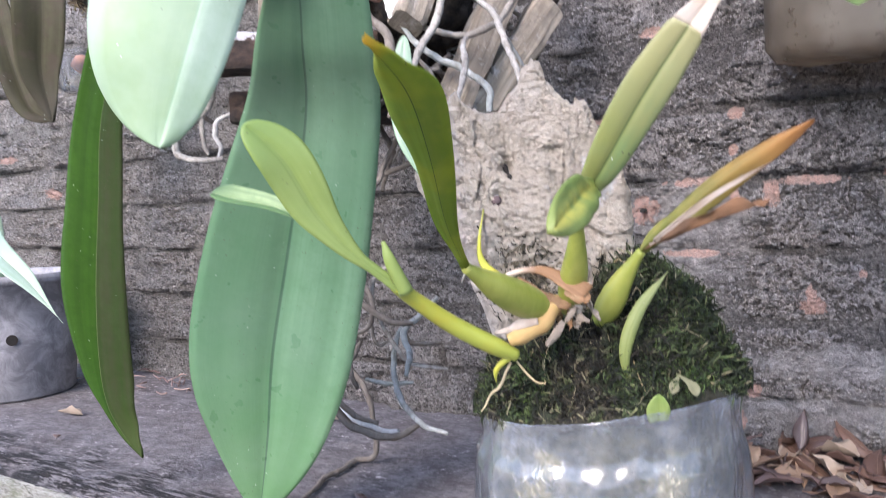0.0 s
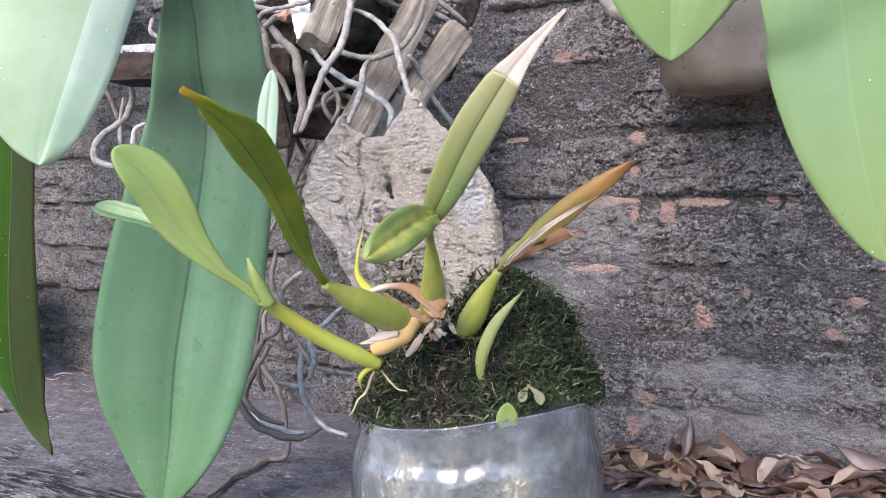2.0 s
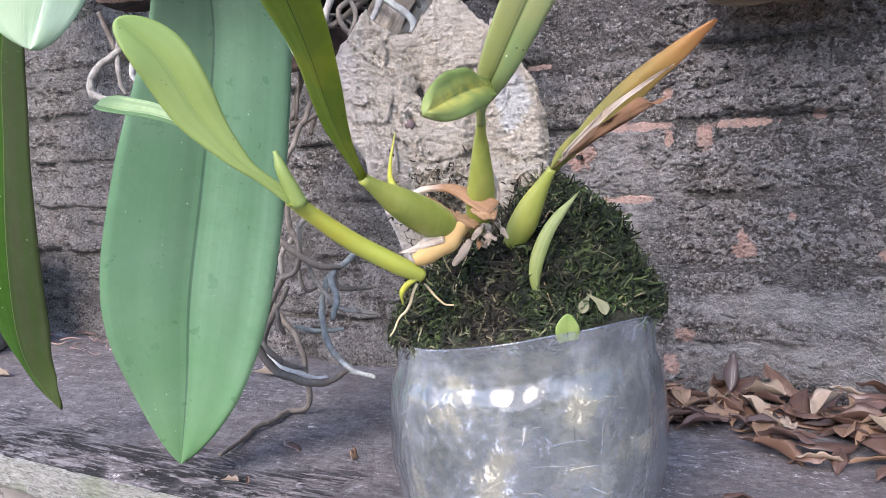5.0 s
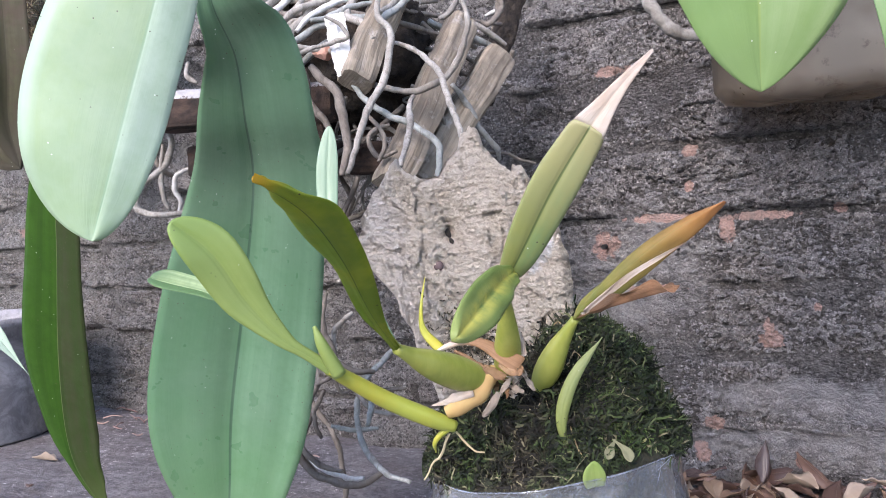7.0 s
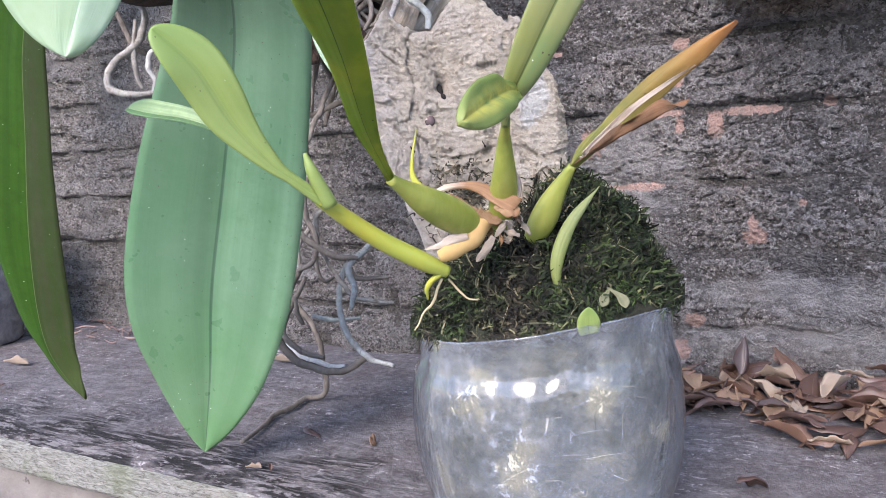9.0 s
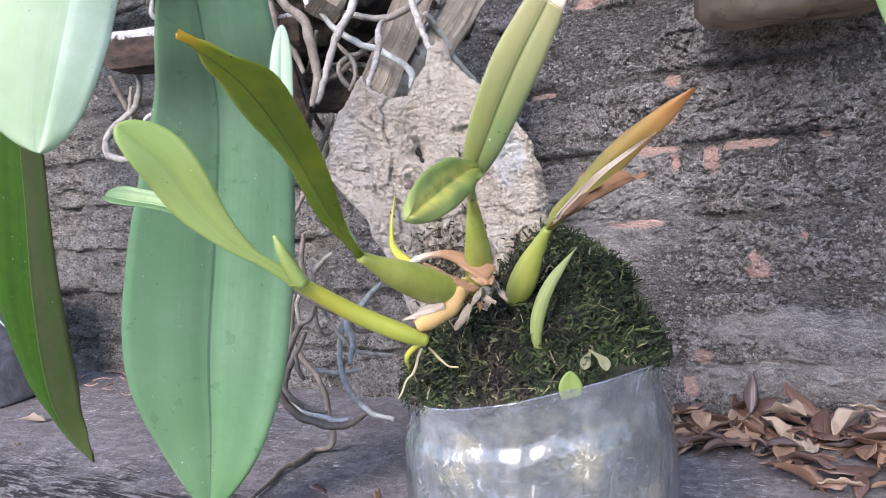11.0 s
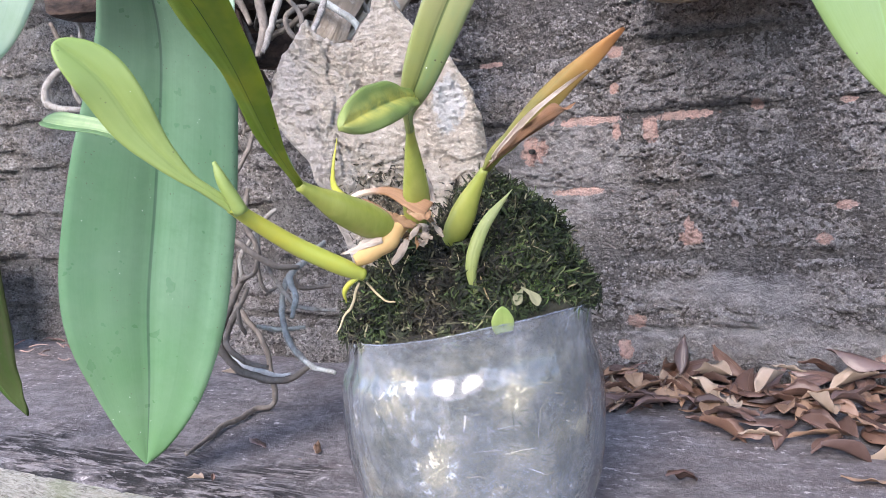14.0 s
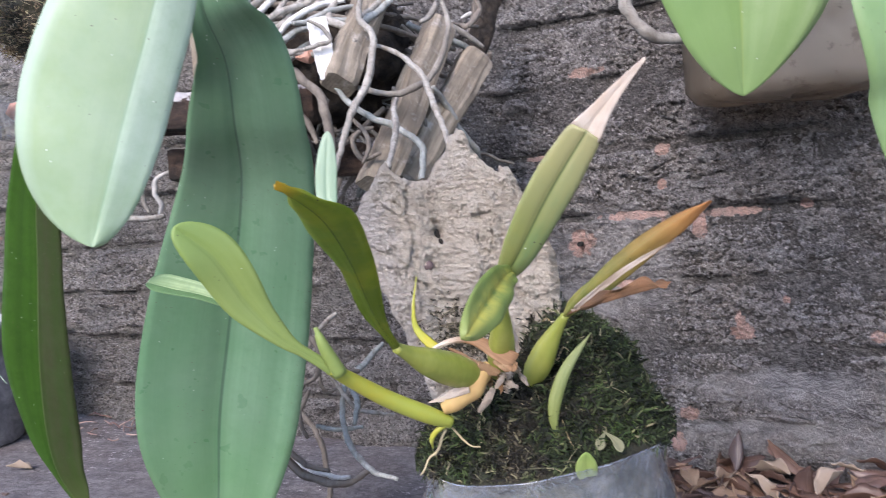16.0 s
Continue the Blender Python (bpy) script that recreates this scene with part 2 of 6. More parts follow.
m = Mat("lichened_plank_edge", 0.9)
g1 = m.noise(m.coord(scale=(9, 40, 60)), 12, 8, 0.75, dist=0.7)
g2 = m.noise(m.coord(scale=(1, 1, 2.2)), 260, 6, 0.75)
c = m.ramp(g1, [(0.34, (0.09, 0.085, 0.075)), (0.45, (0.33, 0.325, 0.28)), (0.60, (0.54, 0.535, 0.485))])
c = m.mix(m.grey(g2, 0.47, 0.36, 0, 0.6), c, (0.08, 0.075, 0.065))
c = m.mix(m.grey(m.noise(m.coord(), 30, 5, 0.65), 0.5, 0.64, 0, 0.45), c, (0.24, 0.29, 0.15))
m.color(c)
m.bump(m.calc("ADD", g1, g2), 1.0, 0.004)
M_plankedge = m.m

m = Mat("bark", 0.9)
v = m.coord()
d_ = m.coord(scale=(1.0, 1.0, 1.5))
n1, n2, n3 = m.noise(d_, 210, 8, 0.78, dist=0.5), m.noise(v, 700, 6, 0.8), m.noise(v, 26, 4)
flake = m.grey(m.vor(m.coord(scale=(0.8, 0.8, 1.6)), 330, "SMOOTH_F1"), 0.1, 0.6, 1.0, 0.0)
c = m.ramp(n1, [(0.30, (0.28, 0.22, 0.165)), (0.40, (0.68, 0.595, 0.495)), (0.58, (0.83, 0.76, 0.665))])
c = m.mix(m.grey(n3, 0.52, 0.66, 0, 0.45), c, (0.66, 0.57, 0.46))
c = m.mix(m.grey(n2, 0.42, 0.33, 0, 0.5), c, (0.25, 0.20, 0.165))
c = m.mix(m.grey(n2, 0.55, 0.68, 0, 0.7), c, (0.86, 0.82, 0.765))
band = m.calc("ADD", m.calc("ABSOLUTE", m.calc("ADD", m.calc("ADD", m.split(v)[0], m.calc("MULTIPLY", m.split(v)[2], 0.25)), 0.006)), m.calc("MULTIPLY", m.calc("SUBTRACT", m.noise(v, 60, 5, 0.7), 0.5), 0.03))
c = m.mix(m.grey(band, 0.012, 0.0, 0, 0.45), c, (0.80, 0.77, 0.78))
c = m.mix(m.grey(m.cell(v, 900), 0.85, 0.97, 0, 0.15), c, (0.25, 0.21, 0.19))
bx, by, bz = m.split(v)
lx, lz = m.calc("DIVIDE", m.calc("SUBTRACT", bx, 0.0345), 0.0062), m.calc("DIVIDE", m.calc("SUBTRACT", bz, 0.068), 0.012)
lich = m.calc("ADD", m.calc("ADD", m.calc("MULTIPLY", lx, lx), m.calc("MULTIPLY", lz, lz)), m.calc("MULTIPLY", m.calc("SUBTRACT", m.noise(v, 170, 5, 0.7), 0.5), 3.0))
c = m.mix(m.grey(lich, 1.2, 0.6, 0, 0.85), c, m.mix(m.noise(v, 300, 4), (0.74, 0.76, 0.77), (0.88, 0.89, 0.89)))
m.color(c)
m.bump(m.calc("ADD", m.calc("ADD", m.calc("MULTIPLY", n1, 1.5), m.calc("MULTIPLY", n2, 0.6)), m.calc("MULTIPLY", flake, 0.5)), 1.0, 0.0065)
M_bark = m.m

m = Mat("moss", 0.9)
v = m.coord()
g_ = m.ramp(m.island(), [(0.0, (0.003, 0.005, 0.002)), (0.40, (0.007, 0.013, 0.0035)), (0.70, (0.019, 0.034, 0.009)), (0.95, (0.055, 0.085, 0.025)), (1.0, (0.16, 0.17, 0.08))])
b_ = m.ramp(m.island(), [(0.0, (0.005, 0.004, 0.003)), (0.45, (0.012, 0.010, 0.007)), (0.75, (0.030, 0.026, 0.016)), (0.95, (0.075, 0.064, 0.040)), (1.0, (0.18, 0.16, 0.10))])
cx, cy, cz = m.split(v)
off = m.calc("ADD", m.calc("POWER", m.calc("DIVIDE", cx, 0.036), 2.0), m.calc("POWER", m.calc("DIVIDE", m.calc("ADD", cy, 0.036), 0.030), 2.0))
m.color(m.mix(m.grey(m.calc("SUBTRACT", m.noise(v, 75, 4, 0.65), m.calc("MULTIPLY", off, 0.07)), 0.41, 0.55), g_, b_))
M_moss = m.m
m = Mat("dry_moss_strand", 0.85)
m.color(m.ramp(m.island(), [(0.0, (0.035, 0.040, 0.018)), (0.6, (0.085, 0.080, 0.045)), (1.0, (0.22, 0.20, 0.12))]))
M_strand = m.m
m = Mat("creeping_moss", 0.9)
m.color(m.ramp(m.island(), [(0.0, (0.010, 0.009, 0.006)), (0.5, (0.040, 0.036, 0.022)), (0.85, (0.10, 0.085, 0.055)), (1.0, (0.22, 0.18, 0.13))]))
M_patch = m.m
m = Mat("fresh_moss", 0.85)
m.color(m.ramp(m.island(), [(0.0, (0.012, 0.028, 0.006)), (0.5, (0.032, 0.070, 0.014)), (1.0, (0.095, 0.15, 0.032))]))
M_moss_fresh = m.m
m = Mat("moss_bed", 0.95)
v = m.coord()
m.color(m.mix(m.noise(v, 90, 5), (0.010, 0.010, 0.006), (0.035, 0.034, 0.018))).bump(m.noise(v, 220, 5), 1.0, 0.004)
M_mossbed = m.m
m = Mat("packed_moss", 0.9)
m.color(m.ramp(m.island(), [(0.0, (0.02, 0.028, 0.016)), (0.5, (0.04, 0.050, 0.030)), (0.85, (0.09, 0.09, 0.055)), (1.0, (0.17, 0.165, 0.11))]))
M_packed = m.m
m = Mat("straw", 0.8)
m.color(m.mix(m.rand(), (0.30, 0.22, 0.12), (0.56, 0.48, 0.31)))
M_straw = m.m
m = Mat("husk", 0.8)
m.color(m.mix(m.noise(m.coord(), 200, 4), (0.09, 0.10, 0.05), (0.20, 0.19, 0.115)))
M_husk = m.m
m = Mat("red_twig", 0.8)
m.color(m.mix(m.rand(), (0.10, 0.055, 0.05), (0.32, 0.23, 0.20)))
M_twig = m.m
m = Mat("coir", 0.9)
m.color(m.ramp(m.island(), [(0.0, (0.05, 0.034, 0.024)), (0.6, (0.20, 0.145, 0.095)), (0.9, (0.30, 0.27, 0.15)), (1.0, (0.50, 0.40, 0.30))]))
M_fibre = m.m


def make_root_mat(name, lo, hi, spot):
    m = Mat(name, 0.8)
    v = m.coord()
    n1, n2, n3 = m.noise(v, 60, 5, 0.7), m.noise(v, 420, 4, 0.7), m.noise(m.coord(scale=(1, 1, 0.4)), 190, 5, 0.7, dist=1.0)
    c = m.mix(m.grey(n1, 0.38, 0.62), lo, hi)
    c = m.mix(m.grey(n3, 0.50, 0.64, 0, 0.7), c, spot)
    c = m.mix(m.grey(n2, 0.54, 0.70, 0, 0.7), c, spot)
    c = m.mix(m.calc("MULTIPLY", m.rand(), 0.5), c, (0.17, 0.15, 0.13))
    m.color(c).bump(m.calc("ADD", n2, n3), 0.6, 0.0015)
    return m.m


M_root = make_root_mat("silver_root", (0.19, 0.175, 0.155), (0.39, 0.375, 0.345), (0.12, 0.10, 0.085))
M_rootgreen = make_root_mat("green_grey_root", (0.22, 0.25, 0.245), (0.42, 0.46, 0.46), (0.15, 0.15, 0.14))
M_rootbrown = make_root_mat("dead_brown_root", (0.12, 0.102, 0.086), (0.23, 0.20, 0.17), (0.07, 0.058, 0.05))
M_rootwhite = make_root_mat("white_root", (0.55, 0.56, 0.55), (0.72, 0.73, 0.72), (0.40, 0.38, 0.36))

m = Mat("basket_wood", 0.85)
v = m.coord("UV", (1, 0.05, 1))
n1, n2 = m.noise(v, 260, 6, 0.65, dist=0.4), m.noise(m.coord(), 30, 5, 0.65)
c = m.ramp(n1, [(0.34, (0.15, 0.122, 0.088)), (0.50, (0.27, 0.228, 0.175)), (0.66, (0.38, 0.33, 0.27))])
c = m.mix(m.grey(n2, 0.43, 0.60, 0, 0.75), c, (0.12, 0.10, 0.08))
c = m.mix(m.grey(m.noise(m.coord(), 80, 5, 0.7), 0.56, 0.68, 0, 0.5), c, (0.46, 0.44, 0.42))
m.color(c).bump(n1, 0.8, 0.002)
M_slat = m.m
m = Mat("dark_bark_stick", 0.9)
v = m.coord()
n1 = m.noise(v, 70, 6, 0.7)
c = m.ramp(n1, [(0.35, (0.05, 0.033, 0.024)), (0.55, (0.14, 0.09, 0.062)), (0.72, (0.22, 0.16, 0.12))])
c = m.mix(m.grey(m.split(v)[2], -0.012, 0.0, 0, 0.8), c, m.mix(m.noise(v, 300, 4), (0.16, 0.14, 0.15), (0.62, 0.60, 0.62)))
m.color(c).bump(n1, 0.9, 0.004)
M_slatdark = m.m
m = Mat("white_tag", 0.5)
m.color(m.mix(m.noise(m.coord(), 60, 4), (0.74, 0.74, 0.74), (0.62, 0.61, 0.60))).bump(m.noise(m.coord(), 200), 0.1, 0.001)
M_tag = m.m
# Lichen on upward, higher parts; the dark brown below also paints in underside shade.
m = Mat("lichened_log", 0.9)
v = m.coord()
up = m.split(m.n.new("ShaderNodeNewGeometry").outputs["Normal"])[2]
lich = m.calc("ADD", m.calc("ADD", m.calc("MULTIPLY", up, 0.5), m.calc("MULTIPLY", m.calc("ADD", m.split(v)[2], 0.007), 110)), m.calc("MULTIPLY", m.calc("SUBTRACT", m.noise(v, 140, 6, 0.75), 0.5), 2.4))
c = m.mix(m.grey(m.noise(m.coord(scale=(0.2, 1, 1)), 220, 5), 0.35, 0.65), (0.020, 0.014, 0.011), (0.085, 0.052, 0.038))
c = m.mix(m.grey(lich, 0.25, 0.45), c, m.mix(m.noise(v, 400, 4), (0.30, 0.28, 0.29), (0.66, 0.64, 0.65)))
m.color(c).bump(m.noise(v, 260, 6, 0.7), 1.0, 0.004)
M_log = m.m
# Dark brown of the gap filler; one basket slat shares it.
m = Mat("dark_filler_brown", 0.95)
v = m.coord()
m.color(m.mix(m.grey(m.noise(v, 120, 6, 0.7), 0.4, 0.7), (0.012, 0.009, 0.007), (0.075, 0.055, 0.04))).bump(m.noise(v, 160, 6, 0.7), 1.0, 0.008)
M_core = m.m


def leaf_mat(name, base, tip, dark, rough=0.42, veins=0.35, right=None, blotch=None, tip_from=0.7, rib=(0.02, 0.05, 0.02), ribw=0.012, thin=0.12, bloom=0.0, zones=0.55, margin=None):
    """Strap leaf: UV x across, y from base to tip."""
    m = Mat(name, rough)
    uv = m.coord("UV")
    x, y, _ = m.split(uv)
    vein = m.noise(m.coord("UV", (14, 0.7, 1)), 2.2, 6, 0.7, dist=0.4)
    soft = m.noise(m.coord(), 30, 4)
    c = m.mix(m.grey(vein, 0.35, 0.7, 0, veins), base, dark)
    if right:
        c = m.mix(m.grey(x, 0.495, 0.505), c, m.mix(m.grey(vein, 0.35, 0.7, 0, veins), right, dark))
    c = m.mix(m.grey(soft, 0.35, 0.7, 0, 0.3), c, dark)
    c = m.mix(m.grey(m.noise(m.coord(), 150, 5, 0.7), 0.45, 0.65, 0, 0.35), c, dark)
    zone = m.noise(m.coord("UV", (5, 0.5, 1)), 1.3, 3, 0.55)
    c = m.mix(m.grey(zone, 0.42, 0.62, 0, zones), c, dark)
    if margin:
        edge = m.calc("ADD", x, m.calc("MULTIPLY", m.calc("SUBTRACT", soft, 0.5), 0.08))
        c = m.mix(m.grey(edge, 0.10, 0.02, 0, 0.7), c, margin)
    if blotch:
        c = m.mix(m.grey(m.noise(m.coord(), 55, 3), 0.48, 0.62, 0, 0.8), c, blotch)
    c = m.mix(m.grey(y, tip_from, 1.0), c, tip)
    d = m.calc("ABSOLUTE", m.calc("SUBTRACT", x, 0.5))
    if ribw > 0.1:
        c = m.mix(m.calc("MULTIPLY", m.grey(d, ribw * 0.15, ribw, 0.95, 0), m.grey(m.noise(m.coord(), 120, 4), 0.38, 0.58)), c, rib)
    else:
        c = m.mix(m.grey(d, ribw * 0.5, ribw, 0.75, 0), c, rib)
    spots = m.vor(m.coord(), 300)
    c = m.mix(m.calc("MULTIPLY", m.calc("LESS_THAN", spots, 0.085), m.grey(m.noise(m.coord(), 34, 2), 0.52, 0.58)), c, (0.07, 0.06, 0.035))
    dust = m.vor(m.coord(), 230)
    c = m.mix(m.calc("MULTIPLY", m.calc("LESS_THAN", dust, 0.06), m.grey(m.noise(m.coord(), 31, 2), 0.55, 0.60)), c, (0.6, 0.65, 0.6))
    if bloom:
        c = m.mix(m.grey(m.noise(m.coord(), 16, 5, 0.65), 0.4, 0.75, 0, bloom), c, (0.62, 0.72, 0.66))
    m.color(c)
    m.rough(m.grey(m.noise(m.coord(), 70, 3), 0.3, 0.7, rough - 0.06, rough + 0.12))
    m.bump(m.calc("ADD", m.calc("MULTIPLY", vein, 0.5), m.calc("ADD", m.calc("MULTIPLY", m.grey(d, 0, 0.03), 0.7), m.calc("MULTIPLY", m.noise(m.coord(), 110, 3), 0.5))), 0.2, 0.0010)
    return m.thin(thin, c).m


# Sky sheen on the tilted right half is painted as a whiter green.
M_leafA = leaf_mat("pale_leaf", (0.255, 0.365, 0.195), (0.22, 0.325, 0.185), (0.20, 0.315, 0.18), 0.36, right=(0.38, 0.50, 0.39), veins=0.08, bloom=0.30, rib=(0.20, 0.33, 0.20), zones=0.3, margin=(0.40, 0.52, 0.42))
# Two half tones paint the shading across the crease: darker left, lighter right.
M_leafB = leaf_mat("blue_green_leaf", (0.102, 0.212, 0.112), (0.090, 0.205, 0.078), (0.070, 0.162, 0.082), 0.32, right=(0.135, 0.258, 0.152), veins=0.4, tip_from=0.72, rib=(0.025, 0.07, 0.04), bloom=0.08)
# The shade on this folded leaf is put into its dark right-half colour.
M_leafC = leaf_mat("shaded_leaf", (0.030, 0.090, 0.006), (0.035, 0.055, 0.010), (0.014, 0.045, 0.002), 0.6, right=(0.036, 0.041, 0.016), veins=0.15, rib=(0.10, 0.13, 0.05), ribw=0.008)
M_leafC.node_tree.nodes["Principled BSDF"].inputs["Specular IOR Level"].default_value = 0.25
# The paler right half paints in the light falling on that side.
M_leafR = leaf_mat("half_lit_leaf", (0.19, 0.32, 0.10), (0.20, 0.33, 0.11), (0.15, 0.27, 0.08), 0.4, right=(0.31, 0.42, 0.23), rib=(0.24, 0.34, 0.10), bloom=0.08)
M_leafS = leaf_mat("green_leaf", (0.165, 0.275, 0.105), (0.16, 0.24, 0.055), (0.13, 0.235, 0.085), 0.38, rib=(0.17, 0.29, 0.10), bloom=0.10, zones=0.2)
M_leaf2 = leaf_mat("young_leaf", (0.25, 0.335, 0.10), (0.19, 0.29, 0.07), (0.20, 0.28, 0.07), 0.42, veins=0.2, rib=(0.21, 0.29, 0.08), thin=0.25)
M_leaf1 = leaf_mat("folded_young_leaf", (0.10, 0.19, 0.07), (0.12, 0.22, 0.08), (0.07, 0.15, 0.05), 0.42, right=(0.30, 0.40, 0.20), rib=(0.45, 0.55, 0.30), thin=0.15)
M_leaf3 = leaf_mat("yellowing_leaf", (0.27, 0.38, 0.055), (0.60, 0.38, 0.03), (0.19, 0.28, 0.03), 0.4, right=(0.23, 0.30, 0.035), blotch=(0.33, 0.37, 0.04), tip_from=0.84, thin=0.55, veins=0.2)
M_leaf4 = leaf_mat("grooved_leaf", (0.235, 0.255, 0.08), (0.30, 0.29, 0.14), (0.185, 0.22, 0.07), 0.42, right=(0.145, 0.235, 0.10), blotch=(0.20, 0.235, 0.085), rib=(0.06, 0.10, 0.03), ribw=0.035, tip_from=0.60, veins=0.2)
M_leaf5 = leaf_mat("yellow_streaked_leaf", (0.17, 0.235, 0.065), (0.20, 0.25, 0.07), (0.13, 0.20, 0.05), 0.42, rib=(0.42, 0.39, 0.08), ribw=0.34, veins=0.2)
M_leaf6 = leaf_mat("dying_leaf", (0.19, 0.21, 0.05), (0.36, 0.15, 0.05), (0.15, 0.16, 0.035), 0.5, blotch=(0.25, 0.22, 0.05), rib=(0.19, 0.19, 0.05), tip_from=0.48, veins=0.2)
M_leafpale = leaf_mat("pale_sheath_leaf", (0.21, 0.25, 0.075), (0.28, 0.32, 0.14), (0.18, 0.225, 0.065), 0.5, veins=0.1, zones=0.15, rib=(0.20, 0.24, 0.07), tip_from=0.5, thin=0.15)
M_leafside = leaf_mat("silvery_leaf", (0.26, 0.36, 0.28), (0.27, 0.36, 0.26), (0.20, 0.30, 0.20), 0.42, right=(0.33, 0.42, 0.36), thin=0.1)
M_leafE = leaf_mat("glaucous_leaf", (0.24, 0.355, 0.24), (0.28, 0.39, 0.28), (0.19, 0.30, 0.195), 0.4, rib=(0.19, 0.29, 0.18), thin=0.2)

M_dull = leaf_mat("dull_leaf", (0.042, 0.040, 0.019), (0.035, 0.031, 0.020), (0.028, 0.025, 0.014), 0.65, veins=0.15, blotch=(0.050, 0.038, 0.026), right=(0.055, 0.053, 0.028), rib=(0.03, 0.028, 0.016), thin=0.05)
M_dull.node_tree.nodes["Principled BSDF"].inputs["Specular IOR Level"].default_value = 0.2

m = Mat("pseudobulb", 0.38)
v = m.coord()
n1 = m.noise(v, 60, 3)
c = m.mix(m.grey(n1, 0.35, 0.65), (0.29, 0.305, 0.062), (0.20, 0.245, 0.04))
c = m.mix(m.grey(m.noise(m.coord(scale=(1, 1, 0.2)), 160, 3), 0.5, 0.7, 0, 0.45), c, (0.36, 0.38, 0.09))
m.color(c).bump(m.noise(m.coord(scale=(1, 1, 0.15)), 300, 3), 0.15, 0.001)
M_bulb = m.thin(0.08, (0.4, 0.45, 0.05)).m

m = Mat("young_shoot", 0.4)
v = m.coord()
c = m.mix(m.grey(m.noise(v, 50, 3), 0.35, 0.65), (0.32, 0.36, 0.055), (0.40, 0.36, 0.035))
m.color(c).bump(m.noise(v, 200), 0.15, 0.001)
M_shoot = m.thin(0.1, (0.4, 0.45, 0.05)).m


def paper_mat(name, a, b, c_):
    m = Mat(name, 0.7)
    v = m.coord()
    n1, n2 = m.noise(v, 70, 4), m.noise(m.coord("UV", (24, 1, 1)), 2, 4)
    c = m.mix(m.grey(n1, 0.38, 0.62), a, b)
    c = m.mix(m.grey(n2, 0.5, 0.7, 0, 0.6), c, c_)
    c = m.mix(m.calc("MULTIPLY", m.rand(), 0.45), c, c_)
    m.color(c).bump(n2, 0.5, 0.001)
    return m.thin(0.15, c).m


M_arch = leaf_mat("arching_sheath", (0.29, 0.165, 0.080), (0.80, 0.73, 0.64), (0.17, 0.085, 0.040), 0.7, blotch=(0.38, 0.25, 0.13), rib=(0.24, 0.13, 0.06), tip_from=0.55, thin=0.15, veins=0.6)
M_sheath = paper_mat("papery_sheath", (0.40, 0.27, 0.145), (0.28, 0.145, 0.065), (0.24, 0.155, 0.095))
M_white = paper_mat("bleached_tissue", (0.66, 0.61, 0.55), (0.58, 0.48, 0.39), (0.45, 0.32, 0.23))
M_grey = paper_mat("grey_dry_tissue", (0.30, 0.25, 0.20), (0.20, 0.155, 0.12), (0.40, 0.35, 0.29))
M_rust = paper_mat("rusty_dry_leaf", (0.20, 0.085, 0.034), (0.095, 0.042, 0.020), (0.33, 0.20, 0.11))
M_rhizome = paper_mat("tan_rhizome", (0.50, 0.33, 0.10), (0.40, 0.20, 0.05), (0.58, 0.45, 0.22))


def litter_mat(name, a, b, c_, rough=0.5):
    m = Mat(name, rough)
    v = m.coord()
    n1 = m.noise(v, 45, 4)
    c = m.mix(m.grey(n1, 0.35, 0.65), a, b)
    c = m.mix(m.rand(), c, c_)
    x, y, _ = m.split(m.coord("UV"))
    d = m.calc("ABSOLUTE", m.calc("SUBTRACT", x, 0.5))
    c = m.mix(m.grey(d, 0.0, 0.03, 0.22, 0), c, (0.30, 0.22, 0.16))
    m.color(c).bump(m.calc("ADD", m.noise(v, 160, 4), m.grey(d, 0, 0.04)), 0.35, 0.0015)
    return m.m


M_lit = [litter_mat("dry_leaf_brown", (0.108, 0.058, 0.040), (0.170, 0.098, 0.066), (0.070, 0.041, 0.034)),
         litter_mat("dry_leaf_tan", (0.25, 0.160, 0.100), (0.32, 0.225, 0.150), (0.165, 0.100, 0.066)),
         litter_mat("dry_leaf_purple", (0.100, 0.064, 0.056), (0.165, 0.100, 0.082), (0.066, 0.045, 0.041), 0.4),
         litter_mat("dry_leaf_pale", (0.30, 0.235, 0.175), (0.25, 0.17, 0.115), (0.36, 0.295, 0.235))]

m = Mat("scratched_plastic", 0.18)
v = m.coord()
flute = m.coord(scale=(1, 1, 0.35))
low, cloud, fine = m.noise(v, 52, 5, 0.65), m.noise(v, 19, 4, 0.6), m.noise(v, 150, 8, 0.8, dist=0.7)
dif = m.n.new("ShaderNodeBsdfDiffuse")
m.put(dif.inputs[0], m.mix(m.grey(low, 0.53, 0.60, 0, 0.85), (0.55, 0.60, 0.68), (0.56, 0.53, 0.41)))
tr = m.n.new("ShaderNodeBsdfTransparent")
tr.inputs[0].default_value = (0.93, 0.95, 0.97, 1)
gl = m.n.new("ShaderNodeBsdfGlossy")
gl.inputs["Roughness"].default_value = 0.035
fr = m.n.new("ShaderNodeFresnel")
fr.inputs["IOR"].default_value = 1.5
bp = m.n.new("ShaderNodeBump")
bp.inputs["Strength"].default_value, bp.inputs["Distance"].default_value = 1.0, 0.0045
m.put(bp.inputs["Height"], m.calc("ADD", m.calc("ADD", m.noise(flute, 34, 2), m.calc("MULTIPLY", m.noise(m.coord(scale=(1, 1, 0.18)), 120, 2), 0.16)), m.calc("MULTIPLY", m.noise(v, 90, 3), 0.12)))
m.l.new(bp.outputs[0], gl.inputs["Normal"])
m.l.new(bp.outputs[0], fr.inputs["Normal"])
a1, a2 = m.n.new("ShaderNodeMixShader"), m.n.new("ShaderNodeMixShader")
dots = m.grey(m.vor(v, 850), 0.22, 0.12)
